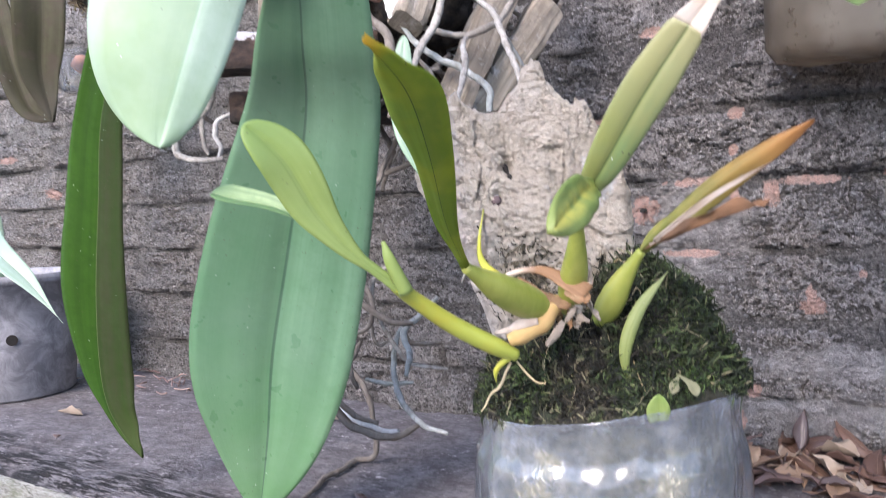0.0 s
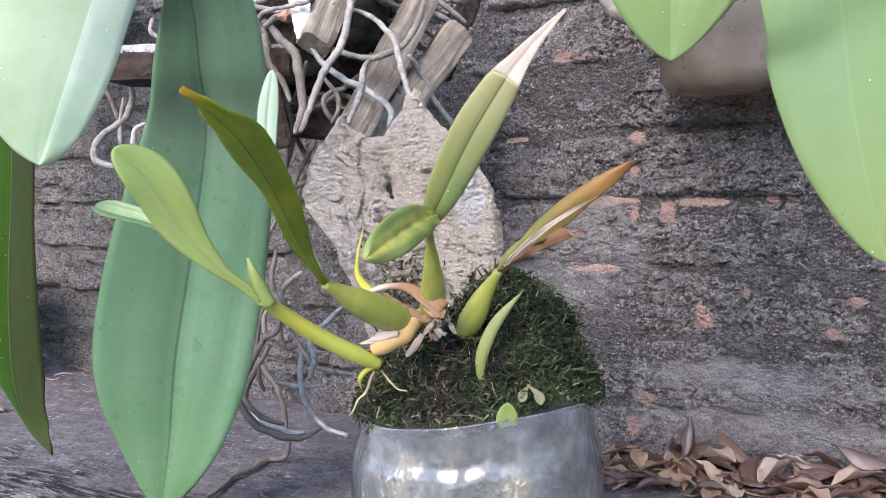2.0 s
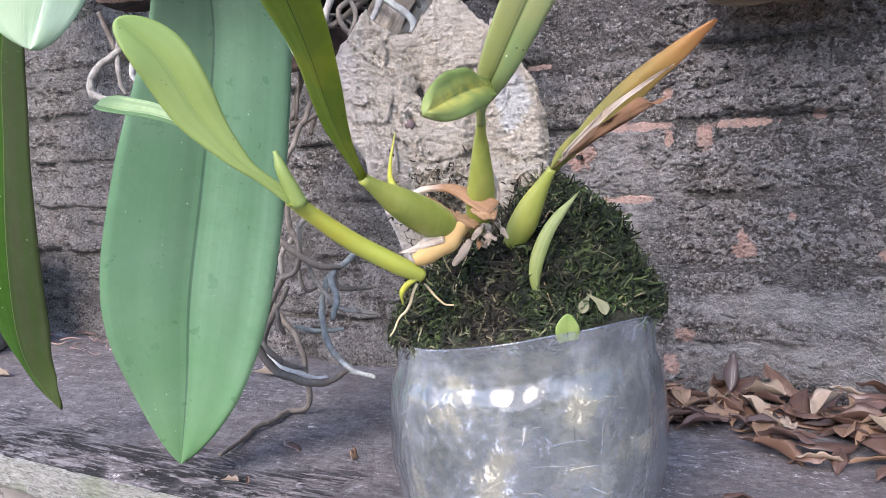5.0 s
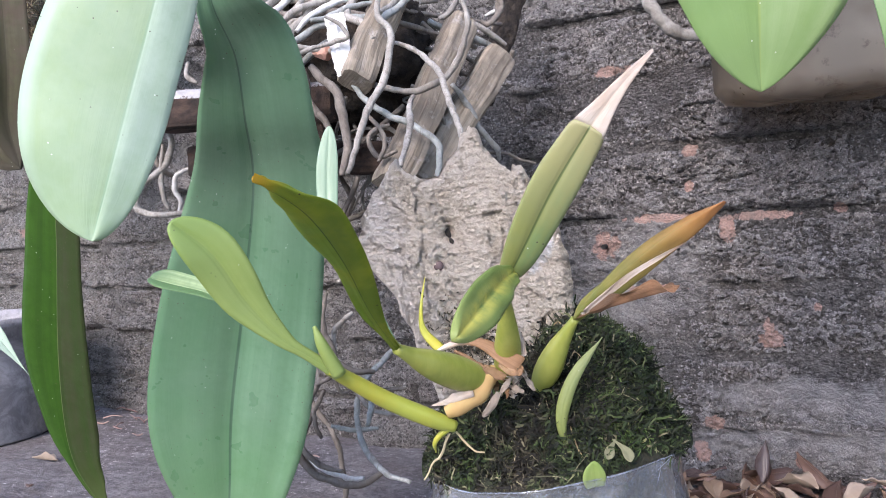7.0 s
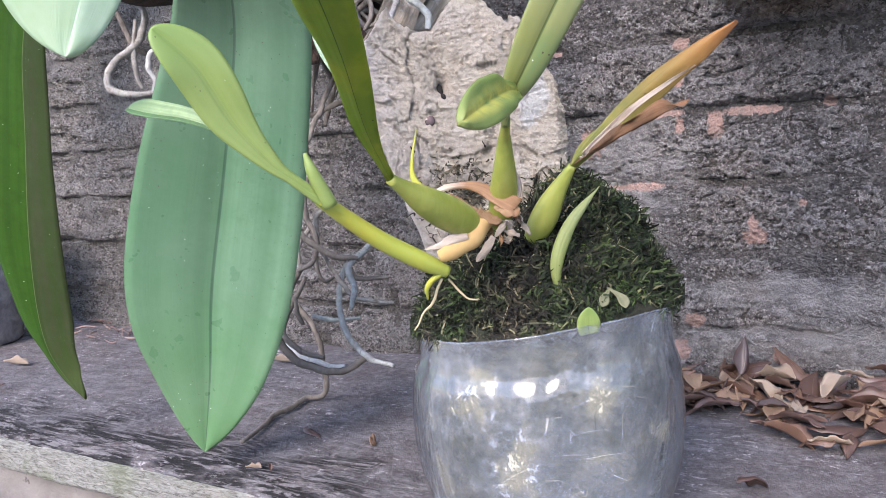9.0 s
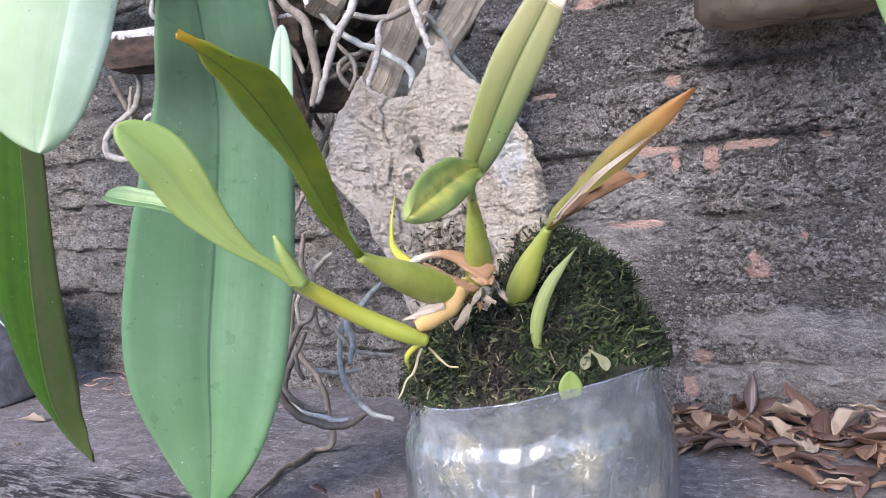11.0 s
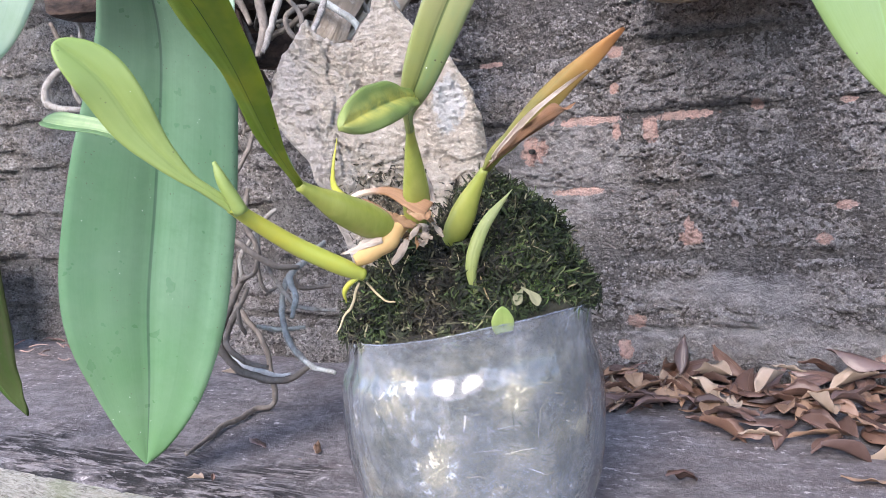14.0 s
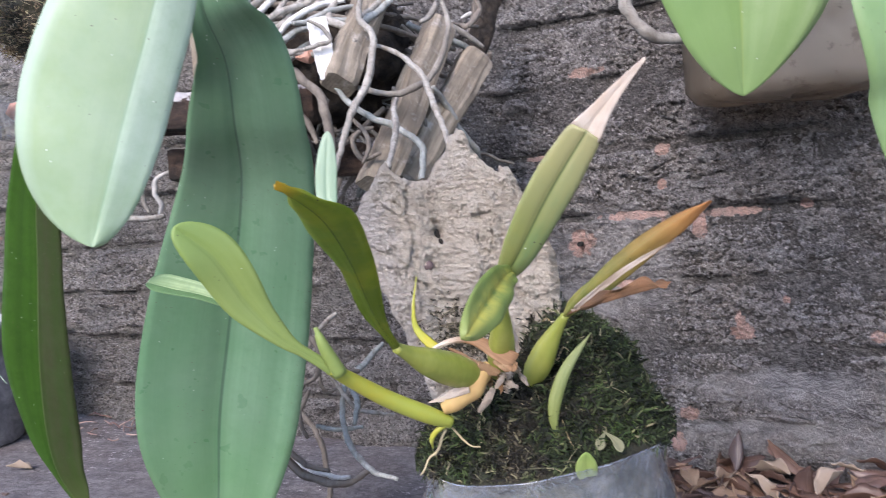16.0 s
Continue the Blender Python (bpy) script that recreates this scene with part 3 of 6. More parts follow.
dirt = m.calc("MULTIPLY", m.grey(fine, 0.54, 0.60, 0, 0.34), m.grey(m.noise(v, 26, 3), 0.42, 0.60))
hair = None
for sc, lo in ((6, 0.50), (8, 0.46), (7, 0.55)):
    ln = m.grey(m.calc("ABSOLUTE", m.calc("SUBTRACT", m.noise(v, sc, 1, 0.4), lo)), 0.0007, 0.0002)
    ln = m.calc("MULTIPLY", ln, m.grey(m.noise(v, sc * 4.0, 2), 0.54, 0.57, 0, 0.13))
    hair = ln if hair is None else m.calc("MAXIMUM", hair, ln)
px, py, pz = m.split(v)
for deg, along, across, most in ((38, 13, 1300, 0.12), (-52, 30, 1500, 0.13), (-6, 11, 1400, 0.11), (84, 24, 1500, 0.12)):
    ca, sa = math.cos(radians(deg)), math.sin(radians(deg))
    turned = m.n.new("ShaderNodeCombineXYZ")
    bow = m.calc("MULTIPLY", m.noise(v, 20, 2), 0.016)
    m.put(turned.inputs[0], m.calc("MULTIPLY", m.calc("ADD", m.calc("MULTIPLY", px, ca), m.calc("MULTIPLY", pz, sa)), along))
    m.put(turned.inputs[1], m.calc("MULTIPLY", py, 9.0))
    m.put(turned.inputs[2], m.calc("MULTIPLY", m.calc("ADD", bow, m.calc("SUBTRACT", m.calc("MULTIPLY", pz, ca), m.calc("MULTIPLY", px, sa))), across))
    ln = m.calc("MULTIPLY", m.grey(m.vor(turned.outputs[0], 1.0), most, most * 0.5), m.grey(m.noise(turned.outputs[0], 0.8, 2), 0.40, 0.62, 0, 0.42))
    ln = m.calc("MULTIPLY", ln, m.grey(m.noise(v, 38, 3), 0.42, 0.50))
    hair = m.calc("MAXIMUM", hair, ln)
fac = m.calc("ADD", m.grey(m.calc("ADD", cloud, m.calc("MULTIPLY", m.calc("SUBTRACT", low, 0.5), 0.3)), 0.36, 0.66, 0.085, 0.225), m.grey(low, 0.53, 0.60, 0, 0.12))
fac = m.calc("ADD", fac, m.calc("ADD", m.calc("MULTIPLY", dots, m.grey(m.noise(v, 40, 4), 0.44, 0.60, 0, 0.34)), dirt))
fac = m.calc("MAXIMUM", fac, m.calc("ADD", fac, hair), True)
m.put(a1.inputs[0], m.calc("MINIMUM", fac, 0.85))
m.l.new(tr.outputs[0], a1.inputs[1])
m.l.new(dif.outputs[0], a1.inputs[2])
m.put(a2.inputs[0], m.calc("MULTIPLY", fr.outputs[0], 1.4, True))
m.l.new(a1.outputs[0], a2.inputs[1])
m.l.new(gl.outputs[0], a2.inputs[2])
m.l.new(a2.outputs[0], m.n["Material Output"].inputs[0])
M_pet = m.m

m = Mat("brown_film", 0.35)
v = m.coord()
tr = m.n.new("ShaderNodeBsdfTransparent")
tr.inputs[0].default_value = (0.75, 0.66, 0.55, 1)
c = m.mix(m.grey(m.noise(v, 16, 3, 0.5), 0.40, 0.60), (0.145, 0.125, 0.10), (0.27, 0.24, 0.20))
c = m.mix(m.grey(m.noise(v, 95, 5, 0.7), 0.58, 0.68, 0, 0.6), c, (0.09, 0.075, 0.06))
m.color(c).bump(m.noise(v, 22, 3), 0.6, 0.006)
a1 = m.n.new("ShaderNodeMixShader")
a1.inputs[0].default_value = 0.58
m.l.new(tr.outputs[0], a1.inputs[1])
m.l.new(m.b.outputs[0], a1.inputs[2])
m.l.new(a1.outputs[0], m.n["Material Output"].inputs[0])
M_film = m.m

m = Mat("grey_plastic", 0.6)
v = m.coord()
m.color(m.mix(m.grey(m.noise(v, 42, 7, 0.7, dist=0.6), 0.40, 0.62), (0.16, 0.158, 0.172), (0.33, 0.325, 0.345))).bump(m.noise(v, 160), 0.2, 0.001)
M_greypot = m.m

m = Mat("soil", 0.95)
v = m.coord()
m.color(m.mix(m.grey(m.noise(v, 60, 8, 0.75), 0.42, 0.66), (0.022, 0.029, 0.027), (0.135, 0.133, 0.098))).bump(m.noise(v, 150, 5), 1.0, 0.004)
M_soil = m.m

m = Mat("rusty_nail", 0.6, 0.6)
m.color(m.mix(m.noise(m.coord(), 400), (0.06, 0.045, 0.05), (0.14, 0.10, 0.10)))
M_nail = m.m

# Near-black for solid plugs that stand in for the shade inside holes.
m = Mat("hole_shade", 0.9)
m.color((0.012, 0.01, 0.009))
M_dark = m.m

# Earth colour of the unseen ground, lightened to bounce fill light upward.
m = Mat("packed_earth", 0.95)
v = m.coord()
m.color(m.mix(m.noise(v, 6, 6), (0.30, 0.27, 0.235), (0.44, 0.405, 0.36))).bump(m.noise(v, 40, 5), 0.6, 0.01)
M_earth = m.m
m = Mat("rendered_base", 0.9)
v = m.coord()
c = m.mix(m.grey(m.noise(v, 16, 6), 0.35, 0.65), (0.105, 0.094, 0.086), (0.20, 0.185, 0.172))
c = m.mix(m.grey(m.noise(v, 70, 4), 0.62, 0.68, 0, 0.8), c, (0.04, 0.036, 0.034))
m.color(c).bump(m.noise(v, 90, 5), 0.5, 0.004)
M_render = m.m


# ---- mesh helpers ----
def mesh_of(name, bm, mat):
    me = bpy.data.meshes.new(name)
    bm.to_mesh(me)
    bm.free()
    me.materials.append(mat)
    return me


def smooth(bm, on=True):
    for f in bm.faces:
        f.smooth = on
    return bm


def part(name, bm, mat, parent, label=""):
    ob = new(name, mesh_of(name, bm, mat))
    ob.parent = parent
    return tagged(ob, label)


def thing(name, label, category, group="", at=(0, 0, 0)):
    ob = new(name)
    ob.location = at
    ob.empty_display_size = 0.02
    bpy.context.view_layer.update()
    return tagged(ob, label, category, group)


def solo(name, bm, mat, label, category="", group="", kind=""):
    return tagged(new(name, mesh_of(name, bm, mat)), label, category, group, kind)


def spline(pts, n):
    """n + 1 places along a smooth line through pts."""
    p = [Vector(q) for q in pts]
    p = [2 * p[0] - p[1]] + p + [2 * p[-1] - p[-2]]
    out, k = [], len(p) - 3
    for i in range(n + 1):
        u = min(i / n * k, k - 1e-6)
        j, f = int(u), u - int(u)
        a, b, c, d = p[j:j + 4]
        out.append(0.5 * (2 * b + (c - a) * f + (2 * a - 5 * b + 4 * c - d) * f * f + (3 * b - a - 3 * c + d) * f ** 3))
    return out


def lerp_list(vals, s):
    k = len(vals) - 1
    u = min(max(s, 0) * k, k - 1e-6)
    j, f = int(u), u - int(u)
    a, b, c, d = vals[max(j - 1, 0)], vals[j], vals[j + 1], vals[min(j + 2, k)]
    return max(0.0, 0.5 * (2 * b + (c - a) * f + (2 * a - 5 * b + 4 * c - d) * f * f + (3 * b - a - 3 * c + d) * f ** 3))


def tube(bm, pts, radii, n=20, seg=8, wob=0.0, seed=0.0, flat=1.0, squash=None):
    """A closed, tapered, uneven tube along a smooth line."""
    line = spline(pts, n)
    if wob:
        line = [q + wob * noise.noise_vector(q * 60 + Vector((seed, 0, 0))) + 0.5 * wob * noise.noise_vector(q * 190 + Vector((0, seed, 0))) for q in line]
    ref = Vector((0.31, 0.83, 0.46))
    rings = []
    for i, q in enumerate(line):
        t = (line[min(i + 1, n)] - line[max(i - 1, 0)]).normalized()
        a = (squash - squash.dot(t) * t).normalized() if squash else (ref - ref.dot(t) * t).normalized()
        b = t.cross(a)
        ref = a
        r = lerp_list(radii, i / n)
        r *= 1 + 0.18 * noise.noise(q * 170 + Vector((seed, seed, 0))) if wob else 1
        r = max(r, 0.00008)
        rings.append([bm.verts.new(q + r * (math.cos(k * math.tau / seg) * a * flat + math.sin(k * math.tau / seg) * b)) for k in range(seg)])
    for u, w in zip(rings, rings[1:]):
        for k in range(seg):
            bm.faces.new((u[k], u[(k + 1) % seg], w[(k + 1) % seg], w[k]))
    bm.faces.new(rings[0][::-1])
    bm.faces.new(rings[-1])
    return smooth(bm)


def leaf(rib, wl, wr, face, fold=(0.0, 0.0), n=40, m_=7, thick=0.0011, wave=0.0, seed=0.0, curl=0.0, tip=(0.8, 0.6), hang=False, fleshy=False, pleat=0.0):
    """A strap leaf: rib from base to tip, half widths to either side along it, facing direction(s), fold of each half in degrees."""
    line = spline(rib, n * 3)
    step = [1 - (1 - i / n) ** 1.6 for i in range(n + 1)]
    faces = [Vector(f) for f in (face if isinstance(face[0], (tuple, list)) else (face, face))]
    bm = bmesh.new()
    uvl = bm.loops.layers.uv.new("UVMap")
    front, back, uvs = [], [], {}
    N3 = n * 3
    for s in step:
        k = s * N3
        i = min(int(k), N3 - 1)
        q = line[i].lerp(line[i + 1], k - i)
        t = (line[min(i + 2, N3)] - line[max(i - 1, 0)]).normalized()
        g = s * (len(faces) - 1)
        j = min(int(g), len(faces) - 2)
        f = faces[j].lerp(faces[j + 1], g - j)
        nn = (f - f.dot(t) * t).normalized()
        rd = nn.cross(t) if hang else t.cross(nn)
        u_ = max(0.0, (s - tip[0]) / (1 - tip[0]))
        cap = max(0.0, 1 - u_ * u_) ** tip[1]
        rf, rb = [], []
        for c in range(-m_, m_ + 1):
            v_ = c / m_
            w, fo = (lerp_list(wr, s), fold[1]) if v_ > 0 else (lerp_list(wl, s), fold[0])
            w = max(w * cap, 0.0002)
            a = abs(v_)
            off = rd * (v_ * w * math.cos(radians(fo))) + nn * (a * w * math.sin(radians(fo)) - curl * w * a * a)
            off += nn * (wave * a * noise.noise(Vector((s * 5 + seed, v_ * 1.3, seed))))
            off -= nn * (0.0007 * min(1.0, w / 0.008) * math.exp(-(v_ * 9) ** 2))
            off += nn * (pleat * w * (math.sin(a * 7.2 + 0.6 * math.sin(s * 4 + seed)) + 0.4 * math.sin(a * 15 + seed + s * 2)))
            p = q + off
            h = thick * (max(0.02, 1 - a * a) ** 0.5 if fleshy else 0.35 + 0.65 * (1 - a ** 3)) * min(1.0, 0.3 + 8 * w / 0.02)
            x, y = bm.verts.new(p + nn * h * 0.5), bm.verts.new(p - nn * h * 0.5)
            uvs[x] = uvs[y] = (v_ * 0.5 + 0.5, s)
            rf.append(x)
            rb.append(y)
        front.append(rf)
        back.append(rb)
    W = 2 * m_
    for i in range(n):
        for c in range(W):
            bm.faces.new((front[i][c], front[i][c + 1], front[i + 1][c + 1], front[i + 1][c]))
            bm.faces.new((back[i][c + 1], back[i][c], back[i + 1][c], back[i + 1][c + 1]))
        bm.faces.new((front[i + 1][0], back[i + 1][0], back[i][0], front[i][0]))
        bm.faces.new((front[i][W], back[i][W], back[i + 1][W], front[i + 1][W]))
    for c in range(W):
        bm.faces.new((front[0][c + 1], front[0][c], back[0][c], back[0][c + 1]))
        bm.faces.new((front[n][c], front[n][c + 1], back[n][c + 1], back[n][c]))
    for f in bm.faces:
        for lp in f.loops:
            lp[uvl].uv = uvs[lp.vert]
    bmesh.ops.recalc_face_normals(bm, faces=bm.faces)
    return smooth(bm)


def lathe(bm, prof, seg=64, wobble=None, cap_bottom=False):
    """Turns (radius, height) pairs round z."""
    rings = []
    for r, z in prof:
        ring = []
        for k in range(seg):
            a = k * math.tau / seg
            rr, zz = wobble(r, z, a) if wobble else (r, z)
            ring.append(bm.verts.new((rr * math.cos(a), rr * math.sin(a), zz)))
        rings.append(ring)
    for u, w in zip(rings, rings[1:]):
        for k in range(seg):
            bm.faces.new((u[k], u[(k + 1) % seg], w[(k + 1) % seg], w[k]))
    if cap_bottom:
        bm.faces.new(rings[0][::-1])
    return smooth(bm)


def rough_block(x0, x1, y0, y1, z0, z1, nx, nz, amp, seed, edge=0.004, freq=55.0, ny=2, fine=False, lip=0.0):
    """A block whose front (y0), top and ends are worn and uneven."""
    bm = bmesh.new()
    grid = {}

    def vert(i, j, k):
        key = (i, j, k)
        if key not in grid:
            p = Vector((x0 + (x1 - x0) * i / nx, y0 + (y1 - y0) * j / ny, z0 + (z1 - z0) * k / nz))
            q = p * freq + Vector((seed, seed * 0.7, 0))
            if j == 0:
                dx, dz = min(p.x - x0, x1 - p.x), min(p.z - z0, z1 - p.z)
                worn = max(0, 1 - dz / edge) ** 2
                p.y += edge * 0.8 * worn * (1.0 + 0.6 * noise.noise(q * 0.6)) - amp * (noise.noise(q * 0.22) * 1.5 + 0.8 * noise.noise(q * 0.8) + 0.55 * noise.noise(q * 2.1))
                if lip:
                    s = (p.z - z0) / (z1 - z0)
                    out = max(0.0, 0.40 + 1.2 * noise.noise(Vector((p.x * 8, seed + z0 * 50, 0))) + 0.6 * noise.noise(Vector((p.x * 31, z0 * 50, 2))) + 0.35 * noise.noise(Vector((p.x * 95, z0 * 50, 4))))
                    p.y -= lip * out * (1.0 if z0 > 0.19 or p.x < -0.1 else 0.35) * min(1.0, s / 0.09) * max(0.0, 1 - s * 1.15)
                    ter = noise.noise(Vector((p.x * 17 + 4 * p.z, p.z * 52, 6))) + 0.35 * noise.noise(Vector((p.x * 70, p.z * 140, 2)))
                    ter = ter * 3.2
                    fl = math.floor(ter)
                    p.y -= (0.0016 if p.z > 0.19 or p.x < -0.1 else 0.0011) * (fl + min(1.0, (ter - fl) * 3.5))
                    far = min(1.0, max(0.0, (-0.08 - p.x) / 0.1))
                    p.y -= far * (0.0065 * noise.noise(Vector((p.x * 38, p.z * 46, 1))) + 0.0050 * abs(noise.noise(Vector((p.x * 85, p.z * 100, 4)))))
                    dist, _ = noise.voronoi(Vector((p.x * 210, p.z * 260, 3)))
                    p.y += (0.0026 if p.z > 0.2 else 0.0016) * min(1.0, dist[0] * 1.6) * (0.5 + noise.noise(Vector((p.x * 20, p.z * 20, 8))))
                if lip and nz > 60:
                    dist, _ = noise.voronoi(Vector((p.x * 390, p.z * 420, 5)))
                    p.y += 0.0015 * min(1.0, dist[0] * 1.5) * max(0.15, 0.7 + 1.2 * noise.noise(Vector((p.x * 26, p.z * 30, 3))))
                if fine:
                    k_ = min(1.0, max(0.0, (-0.06 - p.x) / 0.12))
                    p.y -= amp * k_ * (1.3 * noise.noise(q * 0.42 + Vector((0, 0, 5))) + 0.9 * noise.noise(q * 1.05 + Vector((4, 0, 0))))
                    crack = max(0.0, 1 - abs(noise.noise(Vector((q.x * 0.30, 3, q.z * 0.75)))) / 0.07)
                    p.y += amp * (0.7 * crack - 0.30 * noise.noise(q * 2.6 + Vector((9, 0, 0))) - 0.70 * noise.noise(q * 4.3) - 0.40 * noise.noise(q * 7.1))
            else:
                p.z += amp * 0.3 * noise.noise(q)
            grid[key] = bm.verts.new(p)
        return grid[key]

    def quad(*ks):
        bm.faces.new([vert(*k) for k in ks])

    for i in range(nx):
        for k in range(nz):
            quad((i, 0, k), (i + 1, 0, k), (i + 1, 0, k + 1), (i, 0, k + 1))
        for j in range(ny):
            quad((i, j, nz), (i + 1, j, nz), (i + 1, j + 1, nz), (i, j + 1, nz))
            quad((i, j + 1, 0), (i + 1, j + 1, 0), (i + 1, j, 0), (i, j, 0))
    for k in range(nz):
        for j in range(ny):
            quad((0, j + 1, k), (0, j, k), (0, j, k + 1), (0, j + 1, k + 1))
            quad((nx, j, k), (nx, j + 1, k), (nx, j + 1, k + 1), (nx, j, k + 1))
    return smooth(bm)


def box(bm, x0, x1, y0, y1, z0, z1):
    v = [bm.verts.new((x, y, z)) for x in (x0, x1) for y in (y0, y1) for z in (z0, z1)]
    for f in ((0, 1, 3, 2), (4, 6, 7, 5), (0, 4, 5, 1), (2, 3, 7, 6), (0, 2, 6, 4), (1, 5, 7, 3)):
        bm.faces.new([v[i] for i in f])
    return bm


WALL, EDGE = 0.568, 0.286

# ---- setting: ground, base, plank, wall ----
bm = bmesh.new()
box(bm, -40, 40, -40, 40, -0.9, -0.8)
solo("ground", bm, M_earth, "unseen pale earth ground below the shelf, bouncing light up", "ground", kind="structure")

# Added out of view so the planter reflects dark instead of low sky.
bm = rough_block(-5.0, 5.0, 2.6, 2.8, -0.8, 0.75, 60, 16, 0.004, 5.0, freq=12)
bm.transform(Matrix.Rotation(math.pi, 4, "Z"))
solo("wall_south", bm, M_render, "unseen plain grey wall added to darken reflections in the planter", "wall", kind="structure")

bm = rough_block(-1.6, 1.2, EDGE + 0.012, WALL + 0.02, -0.8, -0.0215, 60, 16, 0.002, 3.0, freq=20)
solo("base_wall", bm, M_render, "grey rendered masonry base carrying the plank", "wall", kind="structure")

# plank: worn top with splinters at the front edge
bm = bmesh.new()
NX, NY = 420, 70
top = []
for i in range(NX + 1):
    row = []
    for j in range(NY + 1):
        x = -0.95 + 1.6 * i / NX
        y = EDGE + (WALL + 0.01 - EDGE) * (j / NY)
        q = Vector((x * 9, y * 70, 0))
        z = -0.0016 * abs(noise.noise(q)) - 0.0007 * abs(noise.noise(q * 3))
        z += 0.0006 * noise.noise(Vector((x * 30, y * 30, 4)))
        f = max(0.0, 1 - j / 5)
        y += 0.0018 * noise.noise(Vector((x * 60, 2, 0))) * f
        z -= 0.0025 * f * f * (1 + noise.noise(Vector((x * 45, 7, 0))))
        row.append(bm.verts.new((x, y, z)))
    top.append(row)
for i in range(NX):
    for j in range(NY):
        bm.faces.new((top[i][j], top[i + 1][j], top[i + 1][j + 1], top[i][j + 1]))
low = [[bm.verts.new((r[j].co.x, r[j].co.y, -0.0215)) for j in (0, NY)] for r in top]
for i in range(NX):
    bm.faces.new((low[i][1], low[i + 1][1], low[i + 1][0], low[i][0]))
    bm.faces.new((top[i][NY], top[i + 1][NY], low[i + 1][1], low[i][1]))
plank = solo("shelf_plank", smooth(bm), M_plank, "weathered grey wooden plank shelf with worn grain", "shelf", kind="structure")
bm = bmesh.new()
rows = []
for k in range(9):
    rows.append([])
    for i in range(NX + 1):
        x = -0.95 + 1.6 * i / NX
        z = -0.0022 - 0.0195 * k / 8
        y = EDGE - 0.003 + 0.0022 * noise.noise(Vector((x * 24, z * 300, 5))) + 0.0012 * noise.noise(Vector((x * 70, z * 800, 1)))
        rows[-1].append(bm.verts.new((x, y, z)))
for a, b in zip(rows, rows[1:]):
    for i in range(NX):
        bm.faces.new((a[i], b[i], b[i + 1], a[i + 1]))
backr = [[bm.verts.new((v.co.x, EDGE + 0.004, v.co.z)) for v in r] for r in (rows[0], rows[-1])]
for i in range(NX):
    bm.faces.new((backr[0][i], rows[0][i], rows[0][i + 1], backr[0][i + 1]))
    bm.faces.new((rows[-1][i], backr[1][i], backr[1][i + 1], rows[-1][i + 1]))
part("front_edge", smooth(bm), M_plankedge, plank, "lichened pale front edge of the plank")

wall = solo("wall_north", rough_block(-1.6, 1.2, WALL + 0.0018, WALL + 0.16, -0.03, 0.9, 260, 120, 0.0026, 9.0, freq=80), M_mortar, "old brick wall smeared with dark weathered cement", "wall", kind="structure")

BRICK_LINES = [-0.012, 0.041, 0.096, 0.148, 0.200, 0.252, 0.304, 0.356, 0.408, 0.460]
rb = random.Random(5)
for row, (za, zb) in enumerate(zip(BRICK_LINES, BRICK_LINES[1:])):
    x = -1.12 + (0.105 if row % 2 else 0.0) + rb.uniform(-0.01, 0.01)
    while x < 0.62:
        l = rb.uniform(0.196, 0.208)
        out = rb.uniform(-0.0005, 0.0005)
        near_ = -0.06 < x < 0.40 and row < 7
        close = -0.85 < x < 0.42 and row < 8
        bm = rough_block(x, x + l, WALL + out, WALL + 0.05, za + 0.002, zb - 0.003, 280 if near_ else 170 if close else 70, 76 if near_ else 44 if close else 20, 0.0042, 4.0, edge=rb.uniform(0.002, 0.006), freq=110, ny=1, fine=close, lip=0.0070)
        part("brick", bm, M_wall, wall)
        x += l
bm = bmesh.new()
bmesh.ops.create_cone(bm, cap_ends=True, segments=16, radius1=0.0019, radius2=0.0019, depth=0.006)
bm.transform(Matrix.Translation((0.0670, WALL - 0.0040, 0.1795)) @ Matrix.Rotation(radians(90), 4, "X"))
part("nail_hole", bm, M_dark, wall, "small dark nail hole in bare brick")

# ---- the potted orchid in its cut bottle ----
POT = (0.1255, 0.306)


def pot_shape(r, z, a):
    n_ = 1 + 0.010 * math.cos(a * 10 + 0.6) * min(1, max(0, (z - 0.02) / 0.03))
    n_ += 0.007 * (math.cos(a * 23) + 0.7 * math.cos(a * 31 + 1.0)) * math.exp(-((z - 0.086) / 0.008) ** 2)
    return r * n_, z


def rim_height(a):
    return 0.1045 + 0.0045 * math.cos(a + 0.25) + 0.0025 * math.cos(2 * a + 1.0)


bottle = thing("bottle_planter", "clear scratched plastic bottle cut off as a planter, dusty", "planter", at=(POT[0], POT[1], 0))
prof = [(0.034, 0.0015), (0.040, 0.0008), (0.0445, 0.004), (0.0495, 0.014), (0.0545, 0.028), (0.0580, 0.044), (0.0592, 0.060), (0.0592, 0.070), (0.0589, 0.0775), (0.0579, 0.0835), (0.0557, 0.0890), (0.0549, 0.0940), (0.0546, 0.104)]


def shell(off):
    out = []
    line = spline([(r, z, 0) for r, z in prof], 84)
    for i, q in enumerate(line):
        out.append((q.x - off, q.y + (off if i == 0 else 0)))
    return out


def pot_wobble(r, z, a):
    r, z = pot_shape(r, z, a)
    if z > 0.06:
        z = 0.06 + (z - 0.06) * (rim_height(a) - 0.06) / (0.104 - 0.06)
    r += 0.0006 * noise.noise(Vector((math.cos(a) * 3, math.sin(a) * 3, z * 40)))
    turn = (a + 1.62 + math.pi) % math.tau - math.pi
    r -= 0.0060 * math.exp(-(turn / 0.30) ** 2 - ((z - 0.033) / 0.007) ** 2)
    return r, z


